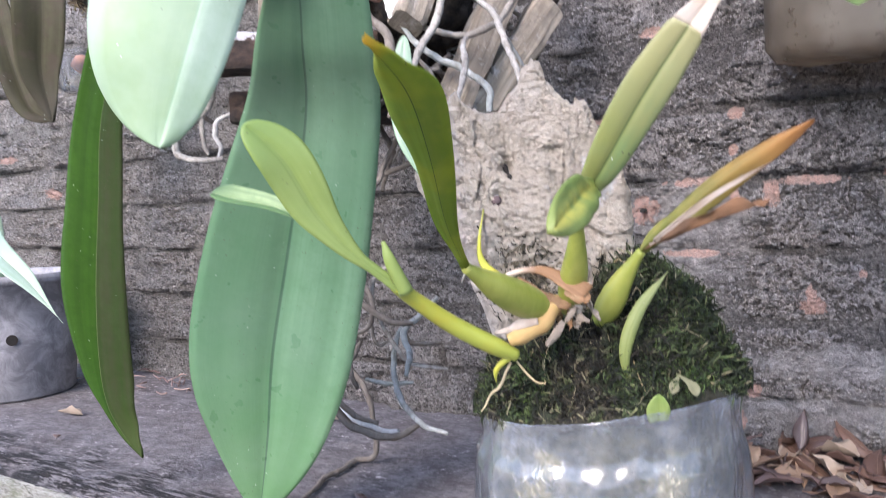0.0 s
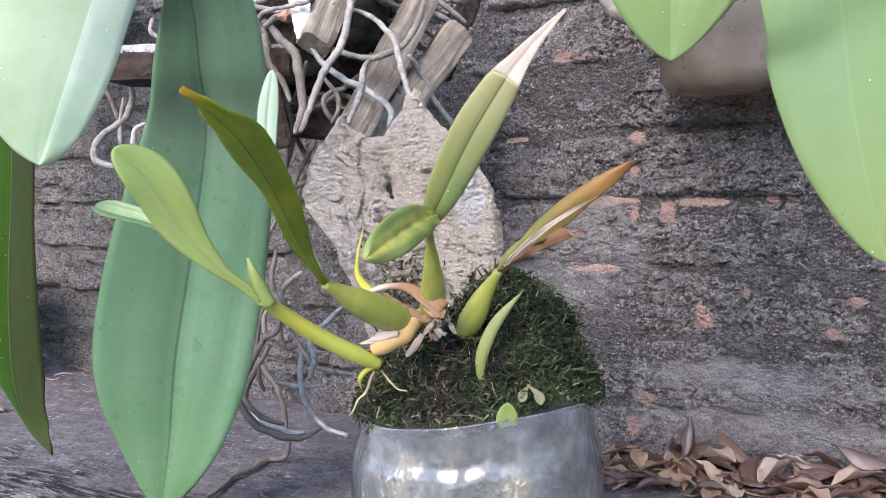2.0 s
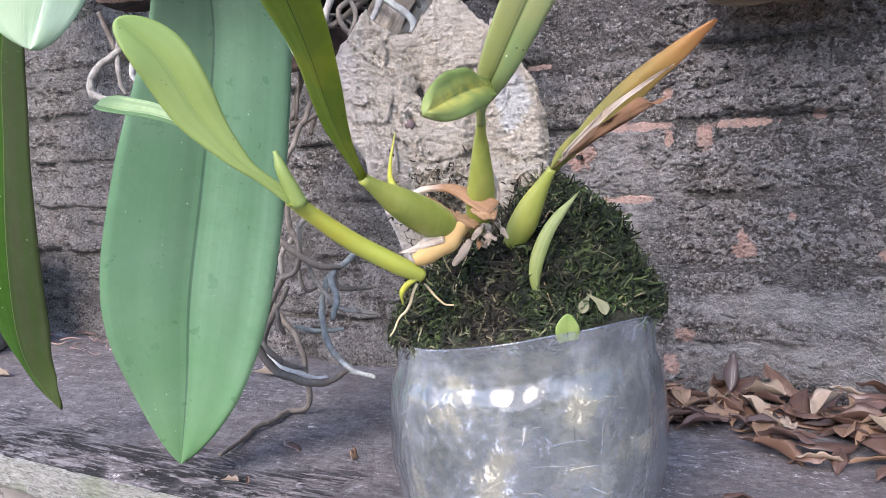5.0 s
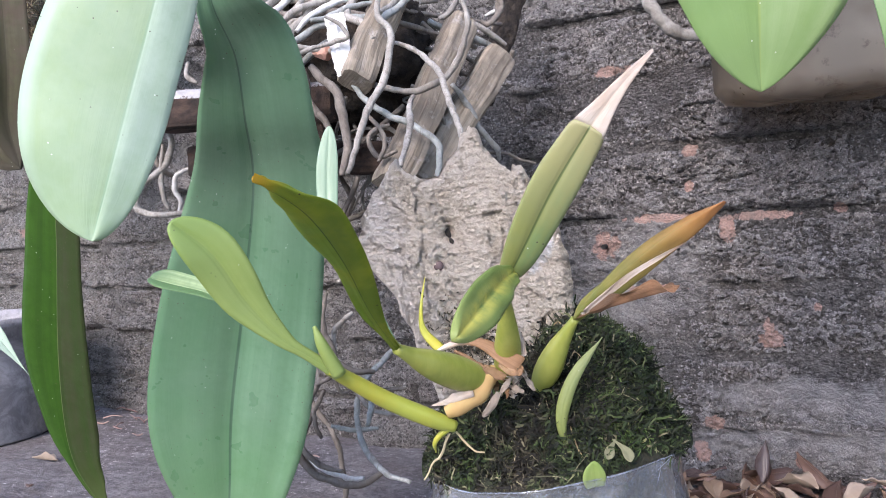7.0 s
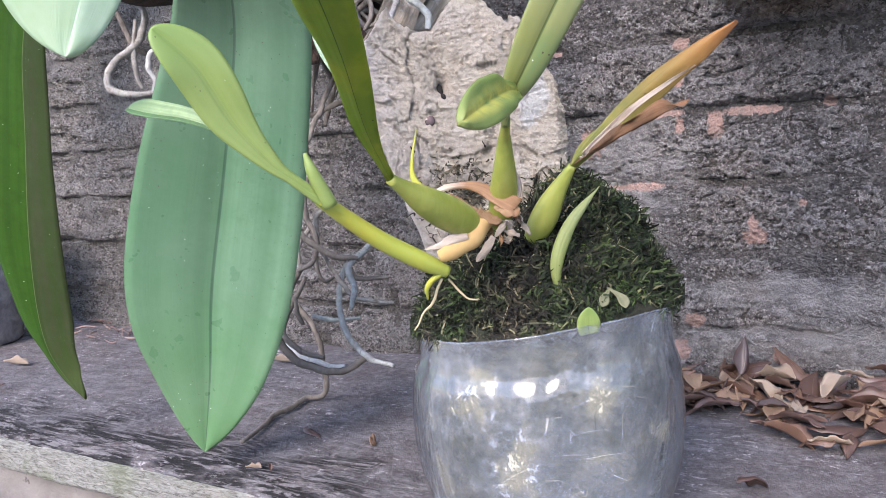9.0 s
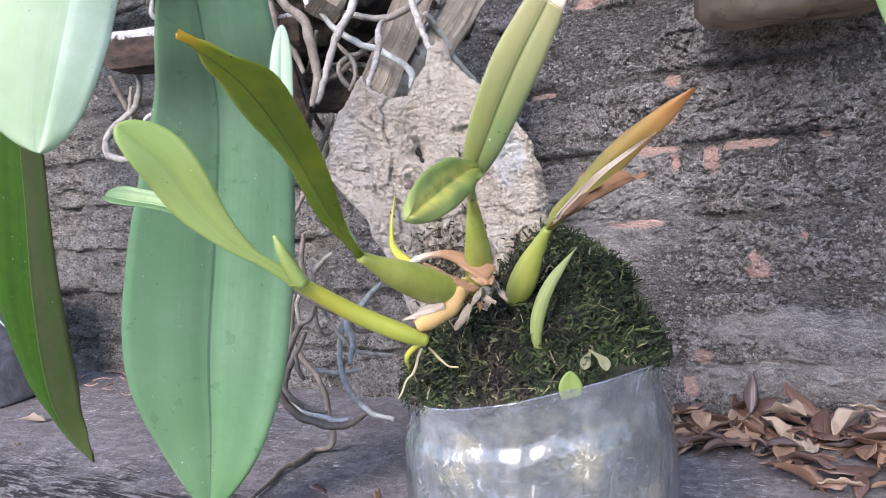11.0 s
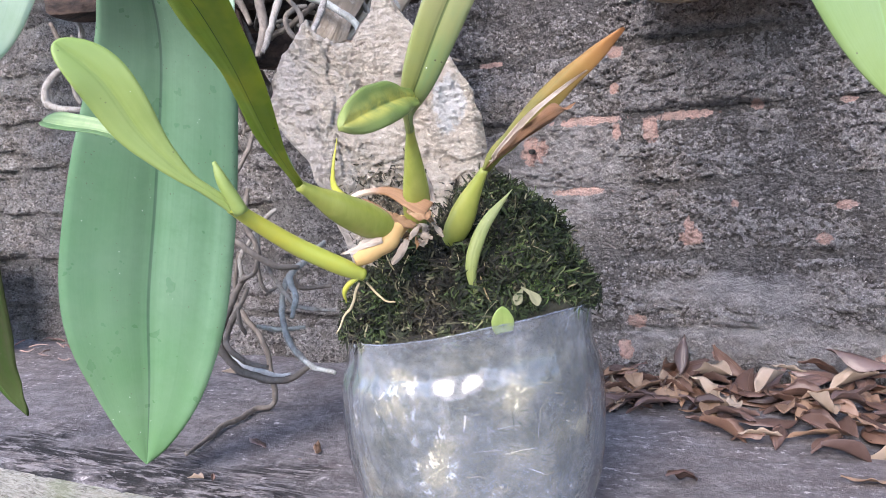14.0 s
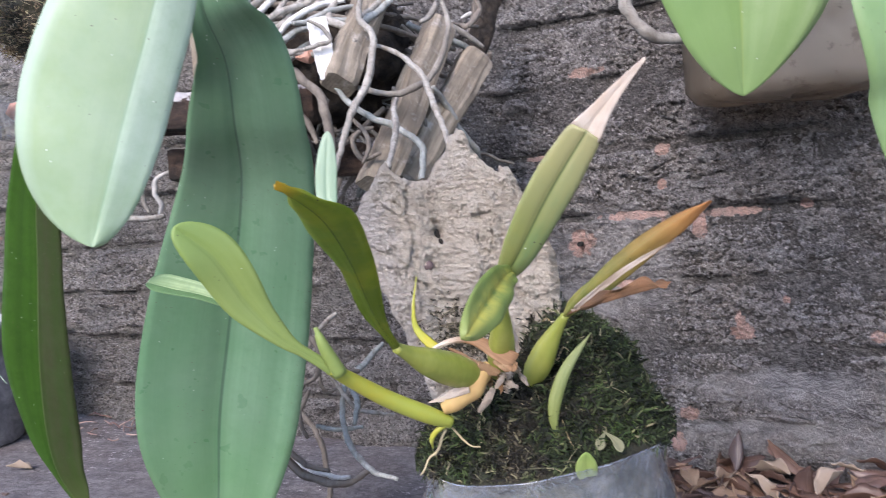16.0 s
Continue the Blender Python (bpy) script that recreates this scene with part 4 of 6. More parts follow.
bm = bmesh.new()
lathe(bm, shell(0.0), 160, pot_wobble, True)
ob = part("shell", bm, M_pet, bottle)
ob.visible_shadow = False
bm = bmesh.new()
tube(bm, [Vector((*(pot_wobble(0.0546, 0.104, k * math.tau / 40)[0] * Vector((math.cos(k * math.tau / 40), math.sin(k * math.tau / 40)))), rim_height(k * math.tau / 40))) for k in range(41)], [0.0004, 0.0004], 120, 6)
part("rim", bm, M_pet, ob, "cut plastic rim")


def open_side(a):
    """0 on the side where the rim holds the moss in, 1 where it spills over."""
    g = abs((a + 1.17 + math.pi) % math.tau - math.pi)
    return min(1.0, max(0.0, (g - 0.85) / 0.35))


def moss_z(x, y):
    dx, dy = x - POT[0], y - POT[1]
    r = math.hypot(dx, dy) / 0.0585
    if r > 1:
        return None
    peak = 0.102 + 0.064 * max(0.0, 1 - (math.hypot(dx + 0.004, dy - 0.014) / 0.072) ** 1.4)
    side = open_side(math.atan2(dy, dx))
    e = 1 - min(1.0, max(0.0, (r - 0.66) / 0.27)) ** 2
    base_ = rim_height(math.atan2(dy, dx)) - 0.0006 + 0.0022 * side * min(1.0, r)
    return base_ + (peak - 0.102) * e + 0.0050 * noise.noise(Vector((x * 75, y * 75, 0))) + 0.0034 * noise.noise(Vector((x * 170, y * 170, 4)))


mound = thing("moss_mound", "dark green moss mound filling the bottle planter", "moss", at=(POT[0], POT[1], 0.1))
bm = bmesh.new()
rings = []
for i in range(26):
    r = 0.0538 * min(1.0, i / 24)
    ring = []
    for k in range(60):
        a = k * math.tau / 60
        x, y = POT[0] + r * math.cos(a), POT[1] + r * math.sin(a)
        ring.append(bm.verts.new((x - POT[0], y - POT[1], moss_z(x, y) - 0.1005 - (0.002 if i == 25 else 0.0) + 0.0015 * noise.noise(Vector((x * 220, y * 220, 3))))))
    rings.append(ring)
for u, w in zip(rings, rings[1:]):
    for k in range(60):
        bm.faces.new((u[k], w[k], w[(k + 1) % 60], u[(k + 1) % 60]))
bmesh.ops.remove_doubles(bm, verts=bm.verts, dist=1e-6)
part("bed", smooth(bm), M_mossbed, mound)


def blades(count, seed, pick, length, width, up, swirl=0.0):
    """Many small curled strands, flat ribbons of four quads each."""
    r = random.Random(seed)
    vs, fs = [], []
    while len(fs) < count * 4:
        p = pick(r)
        if p is None:
            continue
        p, nrm = p
        d = (nrm * up + Vector((r.gauss(0, 1), r.gauss(0, 1), r.gauss(0, 0.6))) + swirl * noise.noise_vector(p * 85)).normalized()
        if d.dot(nrm) < 0:
            d = d - nrm * (2 * d.dot(nrm))
        s = (nrm + Vector((r.gauss(0, 0.5), r.gauss(0, 0.5), r.gauss(0, 0.5)))).cross(d).normalized()
        l, w = length * r.uniform(0.5, 1.5), width * r.uniform(0.5, 1.4)
        axis = (nrm + Vector((r.gauss(0, 0.6), r.gauss(0, 0.6), r.gauss(0, 0.6)))).normalized()
        bend_ = r.gauss(0, 0.95)
        k = len(vs)
        q = p + nrm * r.uniform(-0.002, 0.0006)
        for f in (0.6, 1.0, 0.9, 0.8, 0.45):
            vs += [q - s * w * f, q + s * w * f]
            q = q + d * (l / 4)
            turn = Matrix.Rotation(bend_ + r.gauss(0, 0.45), 3, axis)
            d = turn @ d - nrm * 0.14
            s = turn @ s
        fs += [(k + 2 * n_, k + 2 * n_ + 1, k + 2 * n_ + 3, k + 2 * n_ + 2) for n_ in range(4)]
    me = bpy.data.meshes.new("blades")
    me.from_pydata([tuple(v) for v in vs], [], fs)
    return me


def pick_moss(r):
    a = r.uniform(0, math.tau)
    q = (0.0525 + 0.0050 * open_side(a)) * math.sqrt(r.random())
    x, y = POT[0] + q * math.cos(a), POT[1] + q * math.sin(a)
    z = moss_z(x, y)
    h = 0.002
    zx, zy = moss_z(x + h, y) or z, moss_z(x, y + h) or z
    inward = -2.2 * (1 - open_side(a)) * max(0.0, q / 0.0525 - 0.85) * Vector((math.cos(a), math.sin(a), 0))
    return Vector((x - POT[0], y - POT[1], z - 0.1)), (Vector((-(zx - z) / h, -(zy - z) / h, 1)).normalized() + inward).normalized()


def pick_tuft(cx, cy, s):
    def f(r):
        x, y = r.gauss(cx, s), r.gauss(cy, s)
        z = moss_z(x, y)
        return None if z is None or math.hypot(x - POT[0], y - POT[1]) > 0.051 else (Vector((x - POT[0], y - POT[1], z - 0.1)), Vector((0, -0.3, 1)).normalized())
    return f


def mesh_part(name, me, mat, parent, label="", kind=""):
    me.materials.append(mat)
    ob = new(name, me)
    ob.parent = parent
    return tagged(ob, label, kind=kind)


def held_in(me):
    """Keeps strands inside the cut rim."""
    for q in me.vertices:
        a, flat_r = math.atan2(q.co.y, q.co.x), math.hypot(q.co.x, q.co.y)
        most = 0.0532 + 0.0062 * open_side(a)
        if flat_r > most:
            q.co.x, q.co.y = q.co.x * most / flat_r, q.co.y * most / flat_r
    return me


mesh_part("moss_tangle", held_in(blades(30000, 3, pick_moss, 0.0080, 0.00048, 0.10, 2.4)), M_moss, mound, "tangled dark moss strands", "stuff")
mesh_part("loose_strand", held_in(blades(900, 9, pick_moss, 0.0095, 0.00036, 0.2, 2.0)), M_strand, mound, "paler dry moss strands", "stuff")
mesh_part("fresh_tuft", blades(1300, 5, pick_tuft(0.165, 0.282, 0.008), 0.0045, 0.00032, 0.6), M_moss_fresh, mound, "brighter green moss tuft", "stuff")
mesh_part("fresh_tuft", blades(800, 6, pick_tuft(0.101, 0.264, 0.007), 0.0045, 0.00032, 0.6), M_moss_fresh, mound, "brighter green moss tuft", "stuff")

rw_ = random.Random(77)
for i in range(26):
    a, q = rw_.uniform(3.6, 5.9), rw_.uniform(0.012, 0.050)
    x, y = POT[0] + q * math.cos(a), POT[1] + q * math.sin(a)
    b, l = rw_.uniform(0, math.tau), rw_.uniform(0.006, 0.016)
    pts = []
    for k in range(4):
        px_, py_ = x + math.cos(b) * l * k / 3, y + math.sin(b) * l * k / 3
        if math.hypot(px_ - POT[0], py_ - POT[1]) > 0.054:
            break
        pts.append((px_ - POT[0], py_ - POT[1], moss_z(px_, py_) - 0.1 + 0.002 + rw_.uniform(0, 0.003)))
        b += rw_.gauss(0, 0.35)
    if len(pts) > 2:
        bm = bmesh.new()
        tube(bm, pts, [0.0004, 0.0003, 0.00015], 10, 4)
        part("straw", bm, M_straw, mound, "dry straw-coloured strand")

# substrate seen through the plastic
bm = bmesh.new()
lathe(bm, [(0.0, 0.004), (0.033, 0.005), (0.041, 0.015), (0.0460, 0.03), (0.0500, 0.05), (0.0520, 0.07), (0.0510, 0.087), (0.0505, 0.104), (0.0, 0.104)], 60,
      lambda r, z, a: (r * (1 + 0.03 * noise.noise(Vector((math.cos(a) * 4, math.sin(a) * 4, z * 70)))), z if z < 0.06 else 0.06 + (z - 0.06) * (rim_height(a) - 0.0626) / 0.044))
sub = solo("substrate", bm, M_soil, "dark moist moss and fibre substrate inside the planter", "substrate")
sub.location = (POT[0], POT[1], 0)


def pick_inside(r):
    a, z = r.uniform(0, math.tau), r.uniform(0.012, 0.098)
    q = 0.0355 + 0.0215 * min(1.0, (z / 0.06) ** 0.55) - 0.0016 * max(0.0, (z - 0.07) / 0.03)
    d = Vector((math.cos(a), math.sin(a), 0))
    return d * (q - r.uniform(0.0, 0.002)) + Vector((0, 0, z)), d


packed = blades(4200, 15, pick_inside, 0.0085, 0.00028, 0.0)
for q in packed.vertices:
    q.co.z = min(q.co.z, 0.097)
    lo = [k for k in range(len(prof) - 1) if prof[k][1] <= q.co.z] or [0]
    (ra, za), (rb_, zb) = prof[lo[-1]], prof[lo[-1] + 1]
    most = (ra + (rb_ - ra) * max(0.0, q.co.z - za) / max(1e-6, zb - za)) * 0.90 - 0.0006
    flat_r = math.hypot(q.co.x, q.co.y)
    if flat_r > most:
        q.co.x, q.co.y = q.co.x * most / flat_r, q.co.y * most / flat_r
mesh_part("packed_moss", packed, M_packed, sub, "pale and green moss strands pressed inside", "stuff")

# ---- bark slab standing in the moss ----
BARK = look((0.0915, 0.2915, 0.19), (-0.077, 0.583, 0.165))
bark = thing("bark_slab", "rough pale grey tree bark slab with knot hole, mounted upright in moss", "bark", at=(0.0915, 0.2915, 0.13))
TOP = [(-0.044, 0.016), (-0.041, 0.027), (-0.0365, 0.0345), (-0.0258, 0.0490), (-0.0215, 0.0425), (-0.0155, 0.0396), (-0.0075, 0.0404), (-0.003, 0.0475), (0.0018, 0.051), (0.0038, 0.0585), (0.0082, 0.0612), (0.0116, 0.0594),
       (0.0138, 0.0520), (0.020, 0.0440), (0.0250, 0.0396), (0.0264, 0.0424), (0.0300, 0.0426), (0.0325, 0.0365), (0.0405, 0.020), (0.0435, 0.012), (0.049, -0.004)]
bot_prof = [0.006, -0.004, -0.017, -0.037, -0.060, -0.066, -0.066, -0.064, -0.062, -0.060, -0.056, -0.050, -0.040]


def bark_top(x):
    for (xa, za), (xb, zb) in zip(TOP, TOP[1:]):
        if x <= xb:
            return za + (zb - za) * max(0.0, x - xa) / (xb - xa)
    return TOP[-1][1]


bm = bmesh.new()
NU, NV = 230, 250
inv = bark.matrix_world.inverted()


def bark_point(u, v, side):
    x = -0.044 + 0.093 * u
    k = u * 12
    j = min(int(k), 11)
    zt = bark_top(x)
    zb = bot_prof[j] * (1 - (k - j)) + bot_prof[j + 1] * (k - j)
    zt += 0.0012 * noise.noise(Vector((x * 260, 1, 0))) + 0.0012 * noise.noise(Vector((x * 700, 4, 0)))
    z = zb + (zt - zb) * v
    x += 0.003 * noise.noise(Vector((z * 120, 3 + u, 0))) * (1 - 2 * u)
    q = Vector((x, z, 0.3 * side))
    d = 0.0022 * math.sin((x - 0.004) * 48) - 0.0045 * math.exp(-((x + 0.002 + 0.12 * z) / 0.0085) ** 2) - 0.003 * math.exp(-((x - 0.020 - 0.35 * z) / 0.0045) ** 2)
    bend = 0.22 * noise.noise(Vector((x * 45, z * 45, 9)))
    for sx, sz, hgt in ((62, 34, 0.0038), (170, 95, 0.0015)):
        dist, near = noise.voronoi(Vector((x * sx + z * sx * 0.35 + bend * sx * 0.05, z * sz, sx)))
        step = noise.noise(near[0] * 7.3)
        d += hgt * (step - 0.10 * max(0.0, 1 - (dist[1] - dist[0]) / 0.12))
    d += 0.0048 * noise.noise(Vector((x * 70 + z * 20, z * 26, 2))) + 0.0016 * noise.noise(Vector((x * 230 + z * 80, z * 150, 11))) + 0.0024 * abs(noise.noise(Vector((x * 430 + z * 120, z * 300, 5)))) + 0.0009 * noise.noise(Vector((x * 1000, z * 900, 7)))
    hole = math.hypot(x + 0.0045, (z - 0.0145) * 0.9)
    d -= 0.007 * math.exp(-(hole / 0.0038) ** 2)
    nail_ = math.hypot(x + 0.0085, z + 0.001)
    d -= 0.003 * math.exp(-(nail_ / 0.0045) ** 2)
    edge = max(0.0, min(u, 1 - u, v * 1.3, (1 - v) * 1.3))
    h = 0.009 * min(1.0, edge / 0.06) ** 0.5
    return BARK @ Vector((x, z, (d + h) if side else (-h * 0.9 + 0.4 * d)))


sheets = []
for side in (1, 0):
    g = [[bm.verts.new(inv @ bark_point(i / NU, j / NV, side)) for j in range(NV + 1)] for i in range(NU + 1)]
    sheets.append(g)
    for i in range(NU):
        for j in range(NV):
            f = (g[i][j], g[i + 1][j], g[i + 1][j + 1], g[i][j + 1])
            bm.faces.new(f if side else f[::-1])
bmesh.ops.remove_doubles(bm, verts=bm.verts, dist=0.0002)
slab = part("slab", smooth(bm), M_bark, bark)


def bark_face(x, z):
    """The slab's front at (x, z) in its own plane."""
    u = (x + 0.044) / 0.093
    k = u * 12
    j = min(int(k), 11)
    zt = bark_top(x)
    zb = bot_prof[j] * (1 - (k - j)) + bot_prof[j + 1] * (k - j)
    return bark_point(u, (z - zb) / (zt - zb), 1)


bm = bmesh.new()
bmesh.ops.create_uvsphere(bm, u_segments=20, v_segments=10, radius=0.0023)
for q in bm.verts:
    q.co.z *= 0.4
bm.transform(inv @ Matrix.Translation(bark_face(-0.0095, -0.0005)) @ BARK.to_3x3().to_4x4() @ Matrix.Translation((0, 0, 0.0004)))
part("nail_head", smooth(bm), M_nail, bark, "dark rusty nail head")
for hx, hz, ra, rb_ in ((-0.0050, 0.0145, 0.0019, 0.0031), (-0.0030, 0.0100, 0.0010, 0.0020)):
    bm = bmesh.new()
    bmesh.ops.create_uvsphere(bm, u_segments=18, v_segments=10, radius=1.0)
    for q in bm.verts:
        q.co = Vector((q.co.x * ra * (1 + 0.3 * noise.noise(q.co * 2)), q.co.y * rb_ * (1 + 0.3 * noise.noise(q.co * 3)), q.co.z * 0.0012))
    bm.transform(inv @ Matrix.Translation(bark_face(hx, hz)) @ BARK.to_3x3().to_4x4() @ pose(0, 0, 0.0003, 0, 0, 25))
    part("knot_hole", smooth(bm), M_dark, slab, "dark knot hole")



def pick_bark(r):
    x, z = r.gauss(0.003, 0.008), r.gauss(-0.034, 0.009)
    if not -0.03 < x < 0.035 or not -0.055 < z < -0.012:
        return None
    return inv @ bark_face(x, z), (BARK.to_3x3() @ Vector((0, 0.2, 1))).normalized()


mesh_part("moss_patch", blades(850, 23, pick_bark, 0.0050, 0.00038, 0.25, 1.5), M_patch, bark, "dark moss and rootlets creeping up the bark", "stuff")

# ---- orchid growing on the moss ----
orchid = thing("potted_orchid", "small orchid with yellow-green pseudobulbs, some leaves browning", "orchid", at=(0.118, 0.262, 0.135))
OINV = Matrix.Translation((-0.118, -0.262, -0.135))


def opart(name, bm, mat, label="", under=None):
    bm.transform(OINV)
    return part(name, bm, mat, under or orchid, label)


CAMF = Vector((0.5, -0.82, 0.22))
bm = bmesh.new()
tube(bm, [(0.1135, 0.2405, 0.1325), (0.1085, 0.233, 0.137), (0.0993, 0.2197, 0.1462), (0.0930, 0.206, 0.1565), (0.0905, 0.1979, 0.1625)], [0.0024, 0.0034, 0.0033, 0.0028, 0.0024], 28, 14)
opart("shoot_stem", bm, M_shoot, "yellow-green young shoot")
opart("leaf", leaf([(0.0912, 0.199, 0.1615), (0.0862, 0.1915, 0.1685), (0.0819, 0.1853, 0.1747), (0.0754, 0.1774, 0.1871), (0.0702, 0.1683, 0.2047), (0.0629, 0.1588, 0.2158)],
    [0.0024, 0.0020, 0.0024, 0.0046, 0.0078, 0.0086, 0.0080], [0.0024, 0.0020, 0.0024, 0.0046, 0.0078, 0.0086, 0.0080], CAMF + Vector((0, 0, 0.3)), (10, 10), thick=0.0022, fleshy=True, tip=(0.78, 0.5)), M_leaf2, "soft green young leaf with a rounded tip")
opart("leaf", leaf([(0.0840, 0.189, 0.172), (0.0700, 0.1828, 0.1835), (0.0518, 0.1822, 0.1902), (0.0352, 0.1818, 0.1934), (0.0231, 0.1805, 0.1961)],
    [0.0012, 0.0018, 0.0030, 0.0044, 0.0050, 0.0046], [0.0012, 0.0018, 0.0030, 0.0044, 0.0050, 0.0046], CAMF + Vector((0, 0, 0.7)), (30, 30), thick=0.001, tip=(0.8, 0.5)), M_leaf1, "narrow folded young leaf")
bm = bmesh.new()
tube(bm, [(0.0935, 0.1995, 0.160), (0.0909, 0.195, 0.1703), (0.0891, 0.1932, 0.1777)], [0.0026, 0.0024, 0.0018, 0.0007], 14, 10)
opart("bud_sheath", bm, M_leaf2)
bm = bmesh.new()
tube(bm, [(0.1215, 0.2525, 0.1475), (0.1178, 0.2400, 0.1530), (0.1145, 0.2230, 0.1605), (0.1112, 0.2090, 0.1680)], [0.0036, 0.0056, 0.0064, 0.0061, 0.0049, 0.0031, 0.0019], 30, 18)
opart("pseudobulb", bm, M_bulb, "plump yellow-green pseudobulb")
opart("leaf", leaf([(0.1112, 0.2096, 0.1678), (0.1165, 0.1892, 0.1832), (0.1285, 0.1623, 0.2013), (0.1390, 0.1381, 0.2134), (0.1423, 0.1246, 0.2194), (0.1432, 0.1149, 0.2229)],
    [0.0018, 0.0026, 0.0046, 0.0064, 0.0078, 0.0060, 0.0024, 0.0012], [0.0018, 0.0026, 0.0046, 0.0064, 0.0078, 0.0060, 0.0024, 0.0012], [(0.35, -0.75, -0.2), (0.0, -0.52, -0.8), (-0.10, -0.45, -0.88)], (-4, -22), thick=0.0018, fleshy=True, wave=0.0030), M_leaf3, "yellowing leaf with an orange tip")
opart("leaf", leaf([(0.1105, 0.2110, 0.168), (0.1080, 0.1990, 0.190), (0.0990, 0.1950, 0.2080), (0.0958, 0.1970, 0.2240), (0.0963, 0.1997, 0.2448)],
    [0.0006, 0.0007, 0.0012, 0.0029, 0.0037, 0.0033], [0.0006, 0.0007, 0.0012, 0.0029, 0.0037, 0.0033], CAMF, (3, 3), tip=(0.82, 0.5)), M_leafE, "narrow pale blue-green leaf")
bm = bmesh.new()
tube(bm, [(0.1015, 0.2550, 0.1580), (0.0903, 0.2597, 0.1653), (0.0853, 0.2665, 0.1737), (0.0850, 0.2717, 0.1865)], [0.0023, 0.0018, 0.0010, 0.0006, 0.0002], 18, 8, squash=CAMF, flat=0.5)
opart("bract", bm, M_shoot, "thin pointed green bract")
bm = bmesh.new()
tube(bm, [(0.1265, 0.2600, 0.1480), (0.1315, 0.2530, 0.1580), (0.1365, 0.2440, 0.1680), (0.1410, 0.2350, 0.1790), (0.1455, 0.2265, 0.1850)], [0.0038, 0.0050, 0.0051, 0.0042, 0.0029, 0.0018, 0.0015], 30, 18)
opart("pseudobulb", bm, M_bulb, "upright tapering pseudobulb")
grooved = opart("leaf", leaf([(0.1450, 0.2270, 0.1840), (0.1490, 0.2200, 0.1900), (0.1585, 0.2113, 0.1990), (0.1727, 0.2045, 0.2174), (0.1869, 0.2011, 0.2349)],
    [0.0014, 0.0018, 0.0042, 0.0064, 0.0070, 0.0056], [0.0014, 0.0018, 0.0042, 0.0062, 0.0068, 0.0054], (0.55, -0.8, 0.15), (9, 9), thick=0.0036, fleshy=True, tip=(0.95, 0.1)), M_leaf4, "leathery grooved leaf, yellow on one half")
opart("dry_tip", leaf([(0.1862, 0.2012, 0.2340), (0.1950, 0.2020, 0.2440), (0.2042, 0.2042, 0.2533)],
    [0.0050, 0.0034, 0.0022, 0.0013, 0.0005], [0.0050, 0.0034, 0.0022, 0.0013, 0.0005], (0.55, -0.8, 0.15), (12, 12), thick=0.0010, n=20, tip=(0.98, 0.3)), M_white, "bleached white dry leaf tip", grooved)
opart("leaf", leaf([(0.1535, 0.2170, 0.1925), (0.1560, 0.2040, 0.1920), (0.1600, 0.1830, 0.1882), (0.1638, 0.1585, 0.1818)],
    [0.0018, 0.0040, 0.0060, 0.0066, 0.0062], [0.0018, 0.0040, 0.0060, 0.0066, 0.0062], (0.86, -0.08, 0.48), (20, 20), thick=0.0028, fleshy=True, wave=0.002, tip=(0.70, 0.48)), M_leaf5, "short rounded leaf with a yellow streak")
bm = bmesh.new()
tube(bm, [(0.1330, 0.2760, 0.1400), (0.1385, 0.2756, 0.1490), (0.1440, 0.2748, 0.1585), (0.1516, 0.2731, 0.1691)], [0.0036, 0.0051, 0.0053, 0.0044, 0.0029, 0.0017], 28, 18)
opart("pseudobulb", bm, M_bulb, "green pseudobulb")
dying = opart("leaf", leaf([(0.1512, 0.2731, 0.1688), (0.1600, 0.2675, 0.1770), (0.1701, 0.2617, 0.1845), (0.1927, 0.2551, 0.2004), (0.2126, 0.2500, 0.2113)],
    [0.0016, 0.0036, 0.0052, 0.0058, 0.0054, 0.0042, 0.0018], [0.0016, 0.0036, 0.0052, 0.0058, 0.0054, 0.0042, 0.0018], (0.45, -0.75, 0.5), (-34, -26), wave=0.0022, seed=3.3, thick=0.0026, fleshy=True), M_leaf6, "narrow leaf browning to orange at its tip")
opart("dry_blade", leaf([(0.1516, 0.2731, 0.1691), (0.1640, 0.2600, 0.1740), (0.1764, 0.2476, 0.1783), (0.1900, 0.2350, 0.1830), (0.2030, 0.2243, 0.1868)],
    [0.0010, 0.0017, 0.0025, 0.0038, 0.0042, 0.0010], [0.0010, 0.0018, 0.0026, 0.0036, 0.0036, 0.0008], (0.75, 0.0, 0.65), (62, 40), n=50, thick=0.0006, wave=0.0055, seed=4), M_rust, "shrivelled rusty-brown dry blade", dying)
opart("dry_strip", leaf([(0.1560, 0.2690, 0.1715), (0.1640, 0.2599, 0.1765), (0.1817, 0.2513, 0.1885), (0.2010, 0.2470, 0.1990)],
    [0.0007, 0.0011, 0.0012, 0.0010, 0.0004], [0.0007, 0.0011, 0.0012, 0.0009, 0.0004], (0.5, -0.7, 0.3), (12, 8), wave=0.0016, seed=8, thick=0.0007), M_white, "papery white strip of dead tissue", dying)
opart("leaf", leaf([(0.1472, 0.2665, 0.1220), (0.1470, 0.2650, 0.1300), (0.1485, 0.2664, 0.1390), (0.1520, 0.2715, 0.1490), (0.1588, 0.2827, 0.1605)],
    [0.0010, 0.0020, 0.0026, 0.0026, 0.0020, 0.0006], [0.0010, 0.0020, 0.0026, 0.0026, 0.0020, 0.0006], (0.5, -0.8, 0.3), (-6, -6), thick=0.0022, fleshy=True, curl=0.1), M_leafpale, "short pointed green leaf")
bm = bmesh.new()
